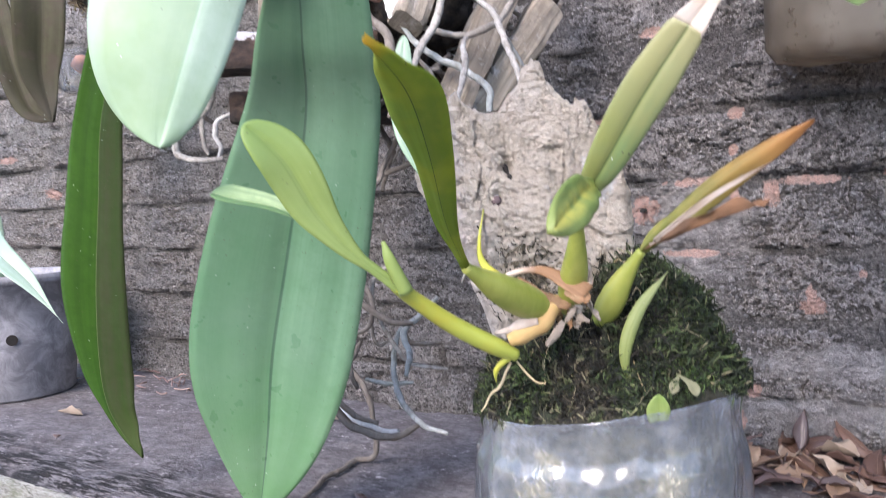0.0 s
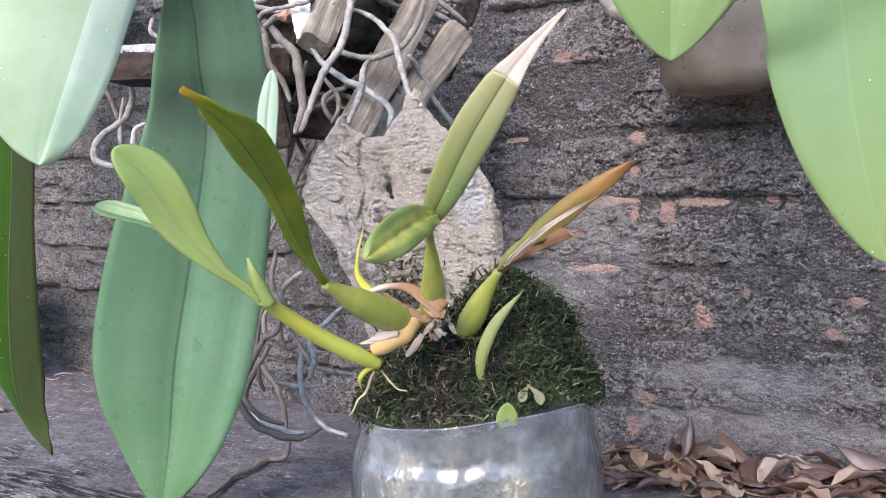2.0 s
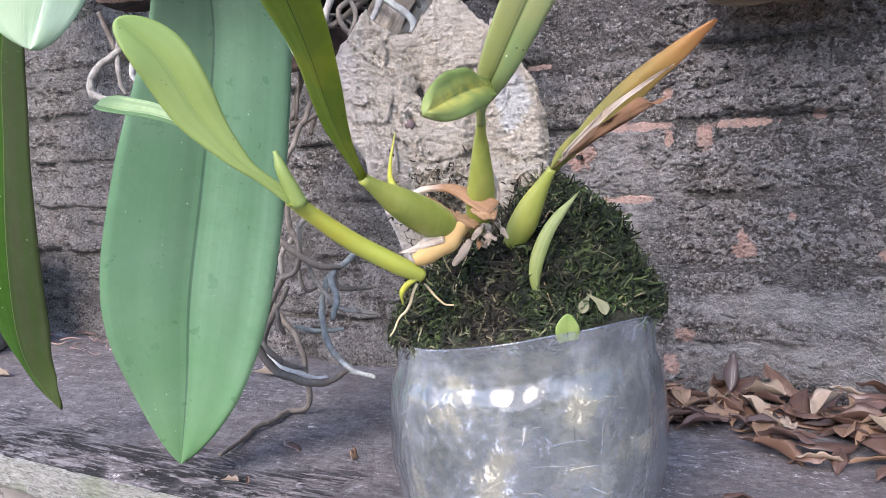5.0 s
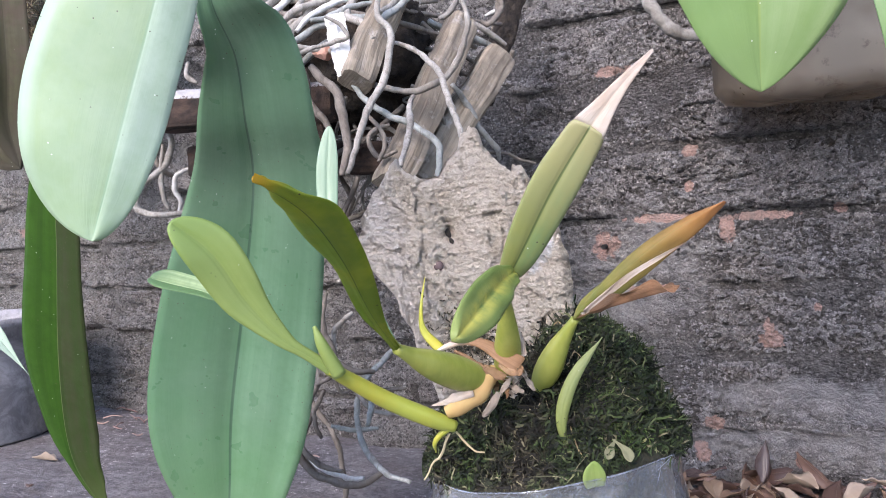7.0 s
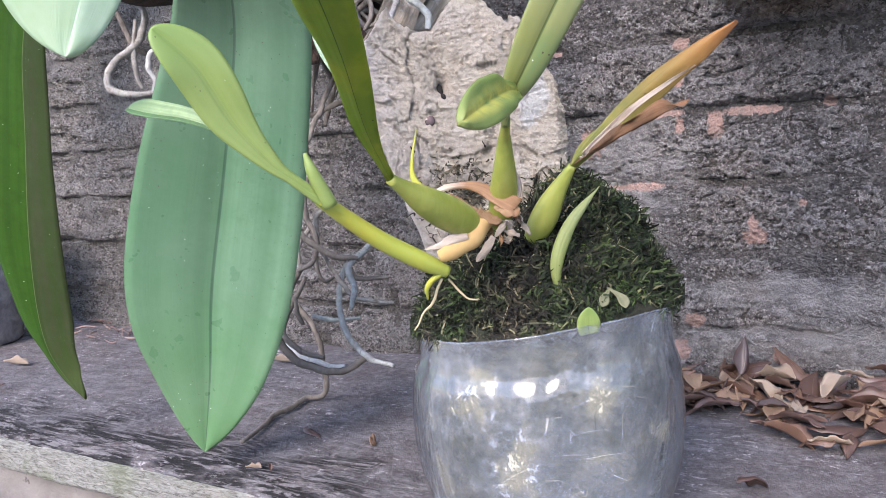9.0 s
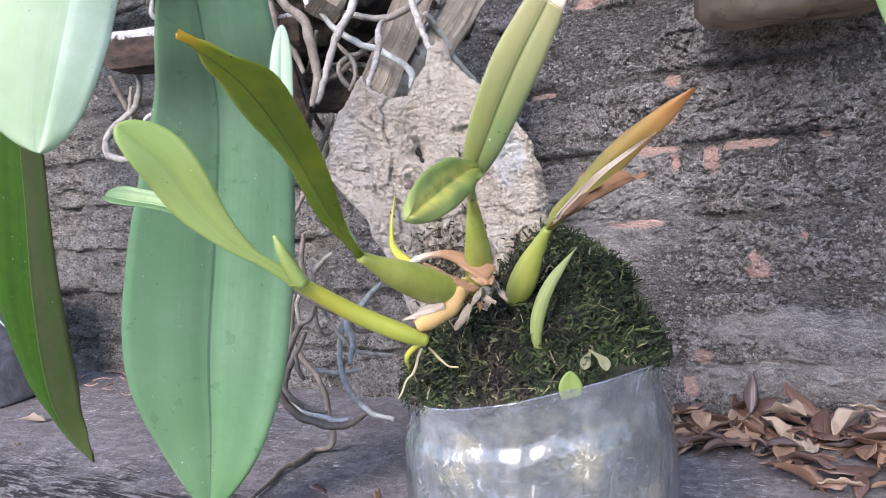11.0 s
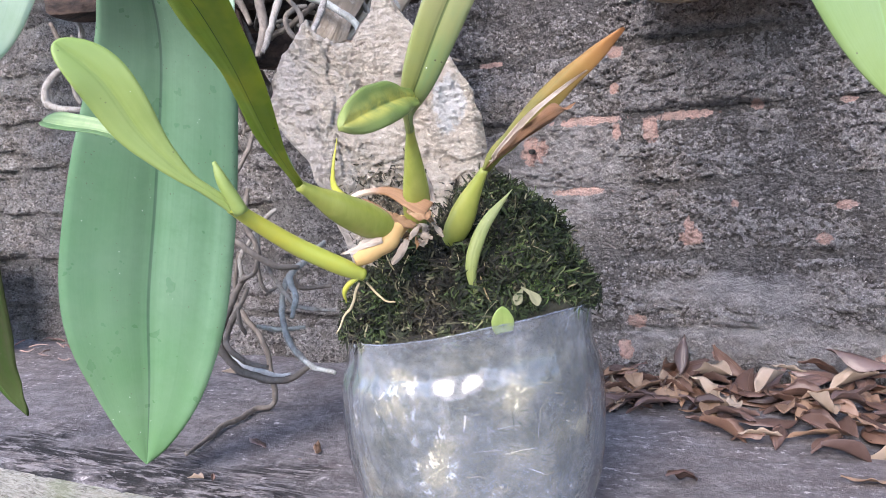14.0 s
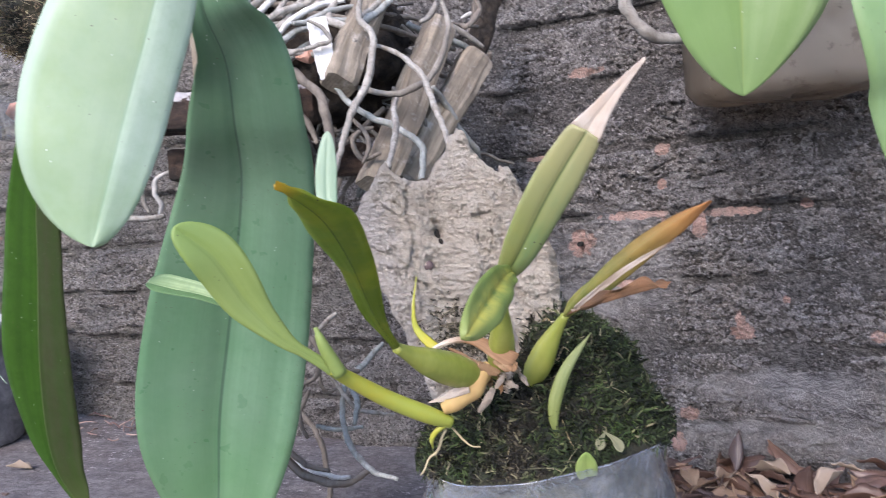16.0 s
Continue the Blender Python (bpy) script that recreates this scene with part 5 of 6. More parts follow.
tube(bm, [(0.1250, 0.2540, 0.1510), (0.1230, 0.2500, 0.1490), (0.1220, 0.2460, 0.1450), (0.1170, 0.2410, 0.1410), (0.1120, 0.2380, 0.1380)], [0.0030, 0.0037, 0.0038, 0.0035, 0.0026], 40, 16, 0.0006, 3.0)
opart("rhizome", bm, M_rhizome, "tan and orange papery rhizome")
for i, (p, wa, wb, mt) in enumerate([
    ([(0.1060, 0.2400, 0.1600), (0.1120, 0.2430, 0.1630), (0.1180, 0.2470, 0.1640), (0.1260, 0.2470, 0.1630), (0.1340, 0.2460, 0.1590), (0.1400, 0.2460, 0.1560)], [0.0036, 0.0034, 0.0026, 0.0015, 0.0012, 0.0004], [0.0034, 0.0031, 0.0022, 0.0013, 0.0011, 0.0004], M_arch),
    ([(0.1140, 0.2430, 0.1610), (0.1190, 0.2450, 0.1580), (0.1220, 0.2470, 0.1550), (0.1270, 0.2500, 0.1520)], [0.0004, 0.0010, 0.0013, 0.0012], [0.0004, 0.0009, 0.0013, 0.0012], M_sheath),
    ([(0.1240, 0.2470, 0.1540), (0.1270, 0.2490, 0.1520), (0.1310, 0.2520, 0.1500)], [0.0016, 0.0022, 0.0016], [0.0014, 0.0022, 0.0018], M_sheath),
    ([(0.1230, 0.2400, 0.1460), (0.1180, 0.2380, 0.1450), (0.1130, 0.2370, 0.1430), (0.1070, 0.2360, 0.1410)], [0.0012, 0.0017, 0.0014, 0.0004], [0.0012, 0.0018, 0.0012, 0.0004], M_white),
    ([(0.1340, 0.2500, 0.1500), (0.1330, 0.2470, 0.1480), (0.1310, 0.2460, 0.1450)], [0.0006, 0.0013, 0.0007], [0.0006, 0.0011, 0.0006], M_grey),
    ([(0.1300, 0.2470, 0.1450), (0.1280, 0.2450, 0.1410), (0.1240, 0.2440, 0.1360)], [0.0010, 0.0017, 0.0010], [0.0010, 0.0016, 0.0008], M_grey),
    ([(0.1330, 0.2510, 0.1470), (0.1360, 0.2500, 0.1460), (0.1390, 0.2500, 0.1450)], [0.0009, 0.0014, 0.0008], [0.0009, 0.0013, 0.0008], M_grey),
    ([(0.1380, 0.2540, 0.1500), (0.1400, 0.2530, 0.1480), (0.1420, 0.2530, 0.1450)], [0.0006, 0.0012, 0.0006], [0.0006, 0.0011, 0.0006], M_grey),
    ([(0.1380, 0.2500, 0.1690), (0.1390, 0.2510, 0.1640), (0.1390, 0.2520, 0.1580)], [0.0004, 0.0009, 0.0009], [0.0004, 0.0008, 0.0009], M_white),
    ([(0.1320, 0.2460, 0.1570), (0.1370, 0.2450, 0.1550), (0.1410, 0.2460, 0.1540)], [0.0022, 0.0030, 0.0020], [0.0020, 0.0028, 0.0020], M_sheath)]):
    p = p[::-1] if i == 0 else p
    opart("sheath", leaf(p, wa, wb, CAMF + Vector((0, 0, 0.25)), (-16, -12), n=24, m_=5, thick=0.0005, wave=0.0016, seed=i * 3.1, tip=(0.9, 0.5)), mt, "dry papery bulb sheath")
rc = random.Random(41)
for i in range(12):
    c = Vector((0.1290 + rc.gauss(0, 0.004), 0.2555 + rc.gauss(0, 0.003), 0.1455 + rc.gauss(0, 0.003)))
    d = Vector((rc.gauss(0, 1), rc.gauss(-0.6, 0.5), rc.gauss(0.1, 0.7))).normalized() * rc.uniform(0.0035, 0.0065)
    opart("shred", leaf([c, c + d * 0.5 + Vector((0, 0, rc.gauss(0, 0.001))), c + d], [0.0008, 0.0014, 0.0006], [0.0009, 0.0012, 0.0005], CAMF + Vector((rc.gauss(0, 0.4), 0, rc.gauss(0, 0.4))), (35, 30), n=10, m_=3, thick=0.0005, wave=0.004, seed=i * 1.3), (M_sheath, M_grey, M_white)[i % 3], "crumpled dry sheath scrap")
for i, p in enumerate([
    [(0.1125, 0.2385, 0.1330), (0.1075, 0.2370, 0.1270), (0.1060, 0.2390, 0.1220)],
    [(0.1120, 0.2400, 0.1300), (0.1060, 0.2420, 0.1200), (0.1010, 0.2440, 0.1160), (0.0960, 0.2440, 0.1080)],
    [(0.1120, 0.2440, 0.1290), (0.1180, 0.2460, 0.1220), (0.1220, 0.2480, 0.1210)]]):
    bm = bmesh.new()
    tube(bm, p, [(0.0013, 0.0006, 0.0005)[i], (0.0009, 0.0005, 0.0004)[i], 0.0003], 16, 7, 0.0010, i * 2.0)
    opart("root", bm, M_shoot if i == 0 else M_straw, "thin pale root tip")

# seedling and small shreds on the moss rim
sprout = thing("seedling", "tiny round-leaved green seedling at the planter rim", "seedling", at=(0.1592, 0.2640, 0.1103))
bm = leaf([(0.0, 0.001, -0.0035), (0.0, 0.0, 0.0005), (0.0005, -0.0005, 0.0068)], [0.0036, 0.0043, 0.0045, 0.0040], [0.0036, 0.0043, 0.0045, 0.0040], CAMF, (8, 8), n=16, m_=4, tip=(0.45, 0.6))
part("leaf", bm, M_leaf2, sprout)
for dx, lean in ((0.0045, -0.001), (0.0105, 0.005)):
    bm = leaf([(dx - lean * 1.2, 0.010, 0.0125), (dx, 0.007, 0.0095), (dx + lean * 0.5, 0.0045, 0.0062)], [0.0003, 0.0010, 0.0022, 0.0016], [0.0003, 0.0010, 0.0022, 0.0016], CAMF, (20, 20), n=14, m_=3, thick=0.0005, hang=True)
    part("husk", bm, M_husk, sprout, "pale grey-green bract")


# ---- basket orchid: wooden basket, roots and strap leaves ----
def slat(p0, p1, w, d, face, seed):
    """A sawn, weathered slat from p0 to p1; UV x round it, y along it in metres."""
    p0, p1, face = Vector(p0), Vector(p1), Vector(face)
    t = (p1 - p0).normalized()
    nn = (face - face.dot(t) * t).normalized()
    s = t.cross(nn)
    bm = bmesh.new()
    uvl = bm.loops.layers.uv.new("UVMap")
    rings, N = [], 40
    prof_ = [(-1, -1), (-0.5, -1), (0, -1), (0.5, -1), (1, -1), (1, -0.5), (1, 0), (1, 0.5), (1, 1), (0.5, 1), (0, 1), (-0.5, 1), (-1, 1), (-1, 0.5), (-1, 0), (-1, -0.5)]
    for i in range(N + 1):
        q = p0.lerp(p1, i / N)
        e = 0.9 if i in (0, N) else 1.0
        ring = []
        for j, (a, b) in enumerate(prof_):
            k = 0.88 if abs(a) == abs(b) == 1 else 1
            g = 0.0014 * noise.noise(Vector((j * 1.7, i * 0.09, seed))) - 0.0011 * abs(noise.noise(Vector((j * 5.3, i * 0.2, seed + 4))))
            ring.append(bm.verts.new(q + s * (a * (w * k * e + g)) + nn * (b * (d * k * e + g)) + 0.0020 * noise.noise_vector(q * 38 + Vector((seed, 0, 0)))))
        rings.append(ring)
    for i in range(N):
        for k in range(16):
            f = bm.faces.new((rings[i][k], rings[i][(k + 1) % 16], rings[i + 1][(k + 1) % 16], rings[i + 1][k]))
            for lp, (u_, v_) in zip(f.loops, ((k, i), (k + 1, i), (k + 1, i + 1), (k, i + 1))):
                lp[uvl].uv = (u_ * w / 2 + seed, v_ / N * (p1 - p0).length)
    for ring, flip in ((rings[0], True), (rings[-1], False)):
        f = bm.faces.new(ring[::-1] if flip else ring)
        for lp in f.loops:
            lp[uvl].uv = ((lp.vert.co - p0).dot(s) * 4, (lp.vert.co - p0).dot(nn) * 4)
    bm.normal_update()
    return bm


basket = thing("hanging_basket", "weathered grey wooden slat basket hung against the wall", "basket", at=(-0.06, 0.42, 0.30))
BINV = Matrix.Translation((0.06, -0.42, -0.30))


def bpart(name, bm, mat, label=""):
    bm.transform(BINV)
    return part(name, bm, mat, basket, label)


for i, (a, b, w, d, f) in enumerate([
    ((0.0010, 0.402, 0.370), (-0.0014, 0.346, 0.290), 0.0100, 0.0095, (0.85, -0.5, 0.15)),
    ((0.0200, 0.440, 0.338), (0.0116, 0.356, 0.2307), 0.0100, 0.0095, (0.85, -0.5, 0.15)),
    ((0.0345, 0.462, 0.316), (0.0122, 0.3858, 0.2323), 0.0110, 0.0095, (0.85, -0.5, 0.15)),
    ((0.0290, 0.510, 0.372), (0.0117, 0.4766, 0.290), 0.0075, 0.0070, (0.9, -0.4, 0.1)),
    ((-0.1530, 0.3255, 0.2903), (-0.0320, 0.3680, 0.2850), 0.0125, 0.0125, (0.0, 0.0, 1.0)),
    ((-0.1450, 0.352, 0.258), (-0.0300, 0.417, 0.254), 0.0110, 0.0110, (0.0, 0.0, 1.0)),
    ((-0.1500, 0.440, 0.290), (-0.0350, 0.487, 0.283), 0.0110, 0.0110, (0.0, 0.0, 1.0)),
    ((-0.1300, 0.345, 0.400), (-0.0100, 0.378, 0.400), 0.0110, 0.0110, (0.0, 0.0, 1.0)),
    ((-0.0500, 0.352, 0.300), (-0.0480, 0.372, 0.235), 0.0085, 0.0085, (0.6, -0.8, 0.1)),
    ((-0.1000, 0.350, 0.420), (-0.1050, 0.352, 0.285), 0.0090, 0.0090, (0.5, -0.8, 0.1))]):
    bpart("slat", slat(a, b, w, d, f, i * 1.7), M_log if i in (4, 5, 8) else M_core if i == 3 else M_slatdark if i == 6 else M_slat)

tag = solo("plant_tag", slat((-0.0105, 0.3425, 0.3300), (-0.0050, 0.3445, 0.2950), 0.0058, 0.0006, (0.55, -0.8, 0.2), 2.0), M_tag, "blank white plastic plant tag among the roots", "tag")
bm = bmesh.new()
bmesh.ops.create_icosphere(bm, subdivisions=2, radius=0.006)
for q in bm.verts:
    q.co += 0.003 * noise.noise_vector(q.co * 160)
    q.co.z *= 0.7
chip = solo("brick_chip", bm, M_brick, "small orange brick chip caught between roots", "brick chip")
chip.location = (-0.0205, 0.3445, 0.3100)

strap = thing("basket_orchid", "large strap-leaved orchid with masses of grey aerial roots", "orchid", at=(-0.04, 0.40, 0.33))
SINV = Matrix.Translation((0.04, -0.40, -0.33))


def spart(name, bm, mat, label=""):
    bm.transform(SINV)
    return part(name, bm, mat, strap, label)


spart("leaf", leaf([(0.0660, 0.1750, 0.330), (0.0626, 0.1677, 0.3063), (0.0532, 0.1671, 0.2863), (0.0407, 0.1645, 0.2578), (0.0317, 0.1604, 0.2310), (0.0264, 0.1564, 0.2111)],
    [0.020, 0.026, 0.032, 0.0355, 0.0345, 0.033], [0.008, 0.010, 0.0125, 0.0130, 0.0130, 0.012], (0.55, -0.82, 0.15), (10, -20), curl=0.10, wave=0.002, tip=(0.58, 0.55), hang=True), M_leafA, "broad pale green strap leaf, one half whitened with painted sky sheen")
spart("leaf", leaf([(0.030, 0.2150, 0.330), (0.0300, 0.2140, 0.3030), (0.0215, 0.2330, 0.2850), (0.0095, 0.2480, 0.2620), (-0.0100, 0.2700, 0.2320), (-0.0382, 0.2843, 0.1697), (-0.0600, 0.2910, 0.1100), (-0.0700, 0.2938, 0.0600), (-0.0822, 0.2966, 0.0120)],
    [0.003, 0.006, 0.013, 0.021, 0.030, 0.0425, 0.0460, 0.0445, 0.042], [0.005, 0.019, 0.0285, 0.0340, 0.0385, 0.0450, 0.0470, 0.0450, 0.042], [(0.55, -0.8, 0.1), (0.55, -0.82, 0.15), (0.45, -0.85, 0.25)], (16, 13), n=70, m_=9, curl=0.05, wave=0.003, pleat=0.010, tip=(0.70, 0.80), hang=True), M_leafB, "large blue-green strap leaf hanging to the shelf")
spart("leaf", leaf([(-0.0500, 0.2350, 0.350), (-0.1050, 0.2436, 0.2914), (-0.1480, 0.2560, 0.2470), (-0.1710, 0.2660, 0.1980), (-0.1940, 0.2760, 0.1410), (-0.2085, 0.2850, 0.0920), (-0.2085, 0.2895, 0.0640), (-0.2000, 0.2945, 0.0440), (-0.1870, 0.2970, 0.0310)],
    [0.012, 0.018, 0.017, 0.022, 0.024, 0.014, 0.004, 0.0025, 0.0005], [0.008, 0.013, 0.0165, 0.0185, 0.0250, 0.0265, 0.0215, 0.0140, 0.003], (0.60, -0.78, 0.1), (-14, 24), n=60, wave=0.003, tip=(0.97, 0.6), hang=True), M_leafC, "folded green strap leaf, its olive half darkened as if shaded")

RM = [M_root, M_rootgreen, M_rootbrown, M_rootwhite]
root_count = [0]


def root(p, r, k):
    """One aerial root along p."""
    root_count[0] += 1
    bm = bmesh.new()
    r *= 0.78
    tube(bm, p, [r * 0.75, r * 0.95, r, r * 1.05, r, r * 0.92, r * 0.7], 10 * (len(p) - 1), 9, 0.0013, root_count[0] * 1.9)
    spart("root", bm, RM[k])


# Dark lump added so the gaps between the roots look shaded.
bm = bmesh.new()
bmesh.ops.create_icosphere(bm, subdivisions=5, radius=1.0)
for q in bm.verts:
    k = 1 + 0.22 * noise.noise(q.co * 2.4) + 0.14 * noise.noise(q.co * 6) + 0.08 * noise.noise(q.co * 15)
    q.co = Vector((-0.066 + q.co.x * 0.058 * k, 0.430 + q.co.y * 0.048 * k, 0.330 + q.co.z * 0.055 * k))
spart("root_core", smooth(bm), M_core, "added dark filler for the shaded gaps between roots")
# roots over the basket
root([(0.009, 0.361, 0.344), (0.01, 0.357, 0.329), (0.018, 0.357, 0.317), (0.018, 0.353, 0.3), (0.016, 0.348, 0.287), (0.013, 0.341, 0.276), (0.011, 0.336, 0.266), (0.008, 0.33, 0.249), (0.006, 0.324, 0.238)], 0.0027, 0)
root([(0.049, 0.385, 0.339), (0.053, 0.386, 0.322), (0.049, 0.383, 0.306), (0.042, 0.378, 0.292), (0.028, 0.369, 0.285), (0.016, 0.362, 0.286), (0.0, 0.353, 0.291), (-0.008, 0.348, 0.296)], 0.0024, 0)
root([(0.016, 0.363, 0.313), (0.034, 0.36, 0.304), (0.048, 0.354, 0.292), (0.058, 0.346, 0.282), (0.067, 0.337, 0.267), (0.075, 0.328, 0.254), (0.083, 0.318, 0.240)], 0.0021, 0)
root([(0.036, 0.35, 0.279), (0.041, 0.336, 0.27), (0.05, 0.323, 0.26), (0.056, 0.309, 0.248), (0.061, 0.295, 0.237)], 0.0021, 0)
root([(-0.006, 0.349, 0.292), (0.004, 0.352, 0.28), (0.017, 0.357, 0.269), (0.027, 0.36, 0.264), (0.04, 0.365, 0.253), (0.041, 0.362, 0.237), (0.039, 0.362, 0.205)], 0.0025, 1)
root([(0.002, 0.427, 0.34), (0.01, 0.446, 0.334), (0.018, 0.466, 0.33), (0.031, 0.489, 0.319)], 0.003, 1)
root([(0.026, 0.51, 0.329), (0.016, 0.503, 0.312), (0.001, 0.493, 0.293), (-0.002, 0.49, 0.282)], 0.0022, 0)
root([(0.019, 0.494, 0.323), (0.01, 0.493, 0.304), (-0.001, 0.492, 0.291)], 0.0022, 0)
root([(0.029, 0.405, 0.292), (0.031, 0.417, 0.283), (0.033, 0.429, 0.268), (0.038, 0.443, 0.254), (0.035, 0.452, 0.246)], 0.0026, 1)
root([(-0.026, 0.338, 0.302), (-0.02, 0.339, 0.295), (-0.011, 0.341, 0.286), (-0.006, 0.341, 0.269), (-0.004, 0.339, 0.252), (-0.005, 0.335, 0.238)], 0.0034, 2)
root([(-0.043, 0.34, 0.316), (-0.036, 0.343, 0.3), (-0.033, 0.344, 0.284), (-0.026, 0.348, 0.272), (-0.022, 0.349, 0.26)], 0.0027, 2)
root([(0.005, 0.416, 0.336), (0.009, 0.426, 0.328), (0.013, 0.435, 0.317), (0.016, 0.445, 0.305)], 0.0026, 2)
root([(0.021, 0.498, 0.368), (0.018, 0.499, 0.355), (0.014, 0.5, 0.343), (0.018, 0.506, 0.334)], 0.0026, 2)
root([(0.009, 0.442, 0.34), (0.018, 0.456, 0.341), (0.025, 0.467, 0.335), (0.033, 0.479, 0.327)], 0.0026, 0)
root([(0.0, 0.514, 0.359), (0.008, 0.518, 0.362), (0.016, 0.523, 0.36), (0.023, 0.527, 0.357)], 0.0022, 3)
root([(0.015, 0.354, 0.265), (0.01, 0.35, 0.264), (0.006, 0.346, 0.258), (0.011, 0.347, 0.248), (0.022, 0.352, 0.25)], 0.0019, 2)
root([(0.005, 0.349, 0.272), (0.011, 0.35, 0.262), (0.014, 0.349, 0.254), (0.012, 0.346, 0.245)], 0.0017, 2)
root([(-0.043, 0.329, 0.32), (-0.032, 0.335, 0.314), (-0.02, 0.342, 0.311), (-0.003, 0.352, 0.308), (0.006, 0.358, 0.317)], 0.0022, 0)
root([(-0.011, 0.336, 0.328), (-0.005, 0.34, 0.324), (-0.0, 0.342, 0.315), (-0.008, 0.338, 0.313), (-0.019, 0.331, 0.311), (-0.025, 0.327, 0.306), (-0.024, 0.327, 0.297)], 0.0016, 0)
root([(-0.018, 0.363, 0.347), (-0.029, 0.352, 0.335), (-0.036, 0.345, 0.33), (-0.039, 0.34, 0.327), (-0.037, 0.338, 0.322)], 0.0023, 0)
root([(0.0, 0.372, 0.332), (-0.014, 0.361, 0.332), (-0.026, 0.35, 0.327), (-0.034, 0.343, 0.322), (-0.04, 0.336, 0.318)], 0.0026, 1)
root([(-0.029, 0.356, 0.348), (-0.035, 0.348, 0.335), (-0.039, 0.341, 0.327), (-0.042, 0.335, 0.32)], 0.0029, 0)
root([(-0.036, 0.352, 0.348), (-0.043, 0.341, 0.334), (-0.047, 0.332, 0.326)], 0.0023, 0)
root([(-0.043, 0.348, 0.349), (-0.049, 0.338, 0.339), (-0.052, 0.33, 0.331)], 0.0026, 3)
root([(-0.011, 0.366, 0.346), (-0.014, 0.362, 0.338), (-0.012, 0.359, 0.332), (-0.003, 0.361, 0.326), (0.006, 0.363, 0.32)], 0.0029, 0)
root([(-0.002, 0.372, 0.341), (-0.014, 0.36, 0.337), (-0.023, 0.351, 0.332), (-0.028, 0.344, 0.33)], 0.0023, 1)
root([(-0.021, 0.36, 0.347), (-0.031, 0.351, 0.342), (-0.036, 0.343, 0.338), (-0.043, 0.335, 0.33)], 0.0026, 0)
root([(-0.048, 0.344, 0.349), (-0.053, 0.336, 0.341), (-0.057, 0.327, 0.335)], 0.0029, 0)
root([(-0.007, 0.369, 0.344), (-0.019, 0.359, 0.342), (-0.026, 0.351, 0.337), (-0.032, 0.344, 0.331), (-0.036, 0.339, 0.325)], 0.0023, 3)
root([(0.011, 0.379, 0.342), (0.008, 0.372, 0.335), (0.006, 0.364, 0.331)], 0.0026, 0)
root([(0.017, 0.383, 0.343), (0.012, 0.376, 0.336), (0.008, 0.369, 0.331), (0.006, 0.364, 0.325)], 0.0029, 1)
root([(0.04, 0.397, 0.34), (0.04, 0.39, 0.331), (0.037, 0.382, 0.326)], 0.0023, 0)
root([(0.0300, 0.4440, 0.3640), (0.0380, 0.4500, 0.3580), (0.0420, 0.4560, 0.3470), (0.0380, 0.4440, 0.3350), (0.0300, 0.4500, 0.3380)], 0.0024, 2)
root([(0.0440, 0.4640, 0.3200), (0.0370, 0.4700, 0.3090), (0.0220, 0.4760, 0.3000), (0.0100, 0.4640, 0.2900)], 0.0024, 2)
root([(0.0240, 0.4740, 0.3120), (0.0140, 0.4800, 0.2970), (0.0020, 0.4860, 0.2840)], 0.002, 2)
root([(-0.0710, 0.4140, 0.2450), (-0.0650, 0.4200, 0.2280), (-0.0740, 0.4260, 0.2170), (-0.0700, 0.4140, 0.2000)], 0.0026, 2)
root([(-0.0950, 0.4140, 0.2050), (-0.0740, 0.4200, 0.2110), (-0.0490, 0.4260, 0.2200), (-0.0350, 0.4140, 0.2170)], 0.0024, 2)
# roots below the basket, down to the plank
root([(-0.066, 0.376, 0.111), (-0.073, 0.369, 0.094), (-0.079, 0.362, 0.076), (-0.078, 0.36, 0.065), (-0.068, 0.362, 0.052), (-0.051, 0.368, 0.044), (-0.036, 0.374, 0.044), (-0.023, 0.38, 0.052)], 0.0033, 2)
root([(-0.064, 0.374, 0.103), (-0.069, 0.368, 0.089), (-0.073, 0.363, 0.076), (-0.072, 0.36, 0.066), (-0.06, 0.363, 0.056), (-0.047, 0.368, 0.053)], 0.0024, 2)
root([(-0.110, 0.420, 0.120), (-0.120, 0.424, 0.098), (-0.1232, 0.4264, 0.0833), (-0.1143, 0.4264, 0.069), (-0.1029, 0.4264, 0.0549), (-0.0971, 0.4264, 0.0385), (-0.0934, 0.4264, 0.0179), (-0.0962, 0.4250, 0.005), (-0.1085, 0.4190, 0.0035), (-0.1059, 0.3993, 0.0025), (-0.1060, 0.3836, 0.0025), (-0.0985, 0.3616, 0.0025), (-0.0911, 0.3348, 0.0025)], 0.0027, 2)
root([(-0.057, 0.383, 0.12), (-0.045, 0.383, 0.102), (-0.035, 0.384, 0.091), (-0.024, 0.386, 0.087), (-0.008, 0.391, 0.086)], 0.0019, 0)
root([(-0.047, 0.397, 0.109), (-0.046, 0.387, 0.097), (-0.041, 0.379, 0.082), (-0.031, 0.373, 0.064), (-0.015, 0.37, 0.055), (0.003, 0.37, 0.051)], 0.0024, 1)
root([(-0.068, 0.368, 0.137), (-0.056, 0.372, 0.125), (-0.042, 0.378, 0.116), (-0.029, 0.384, 0.114)], 0.0026, 2)
root([(-0.026, 0.41, 0.128), (-0.031, 0.396, 0.119), (-0.034, 0.381, 0.11), (-0.025, 0.373, 0.097), (-0.021, 0.362, 0.086)], 0.0026, 1)
root([(-0.073, 0.391, 0.073), (-0.059, 0.398, 0.07), (-0.044, 0.405, 0.071)], 0.0021, 1)
root([(-0.104, 0.386, 0.072), (-0.102, 0.389, 0.084), (-0.097, 0.392, 0.089)], 0.0022, 3)
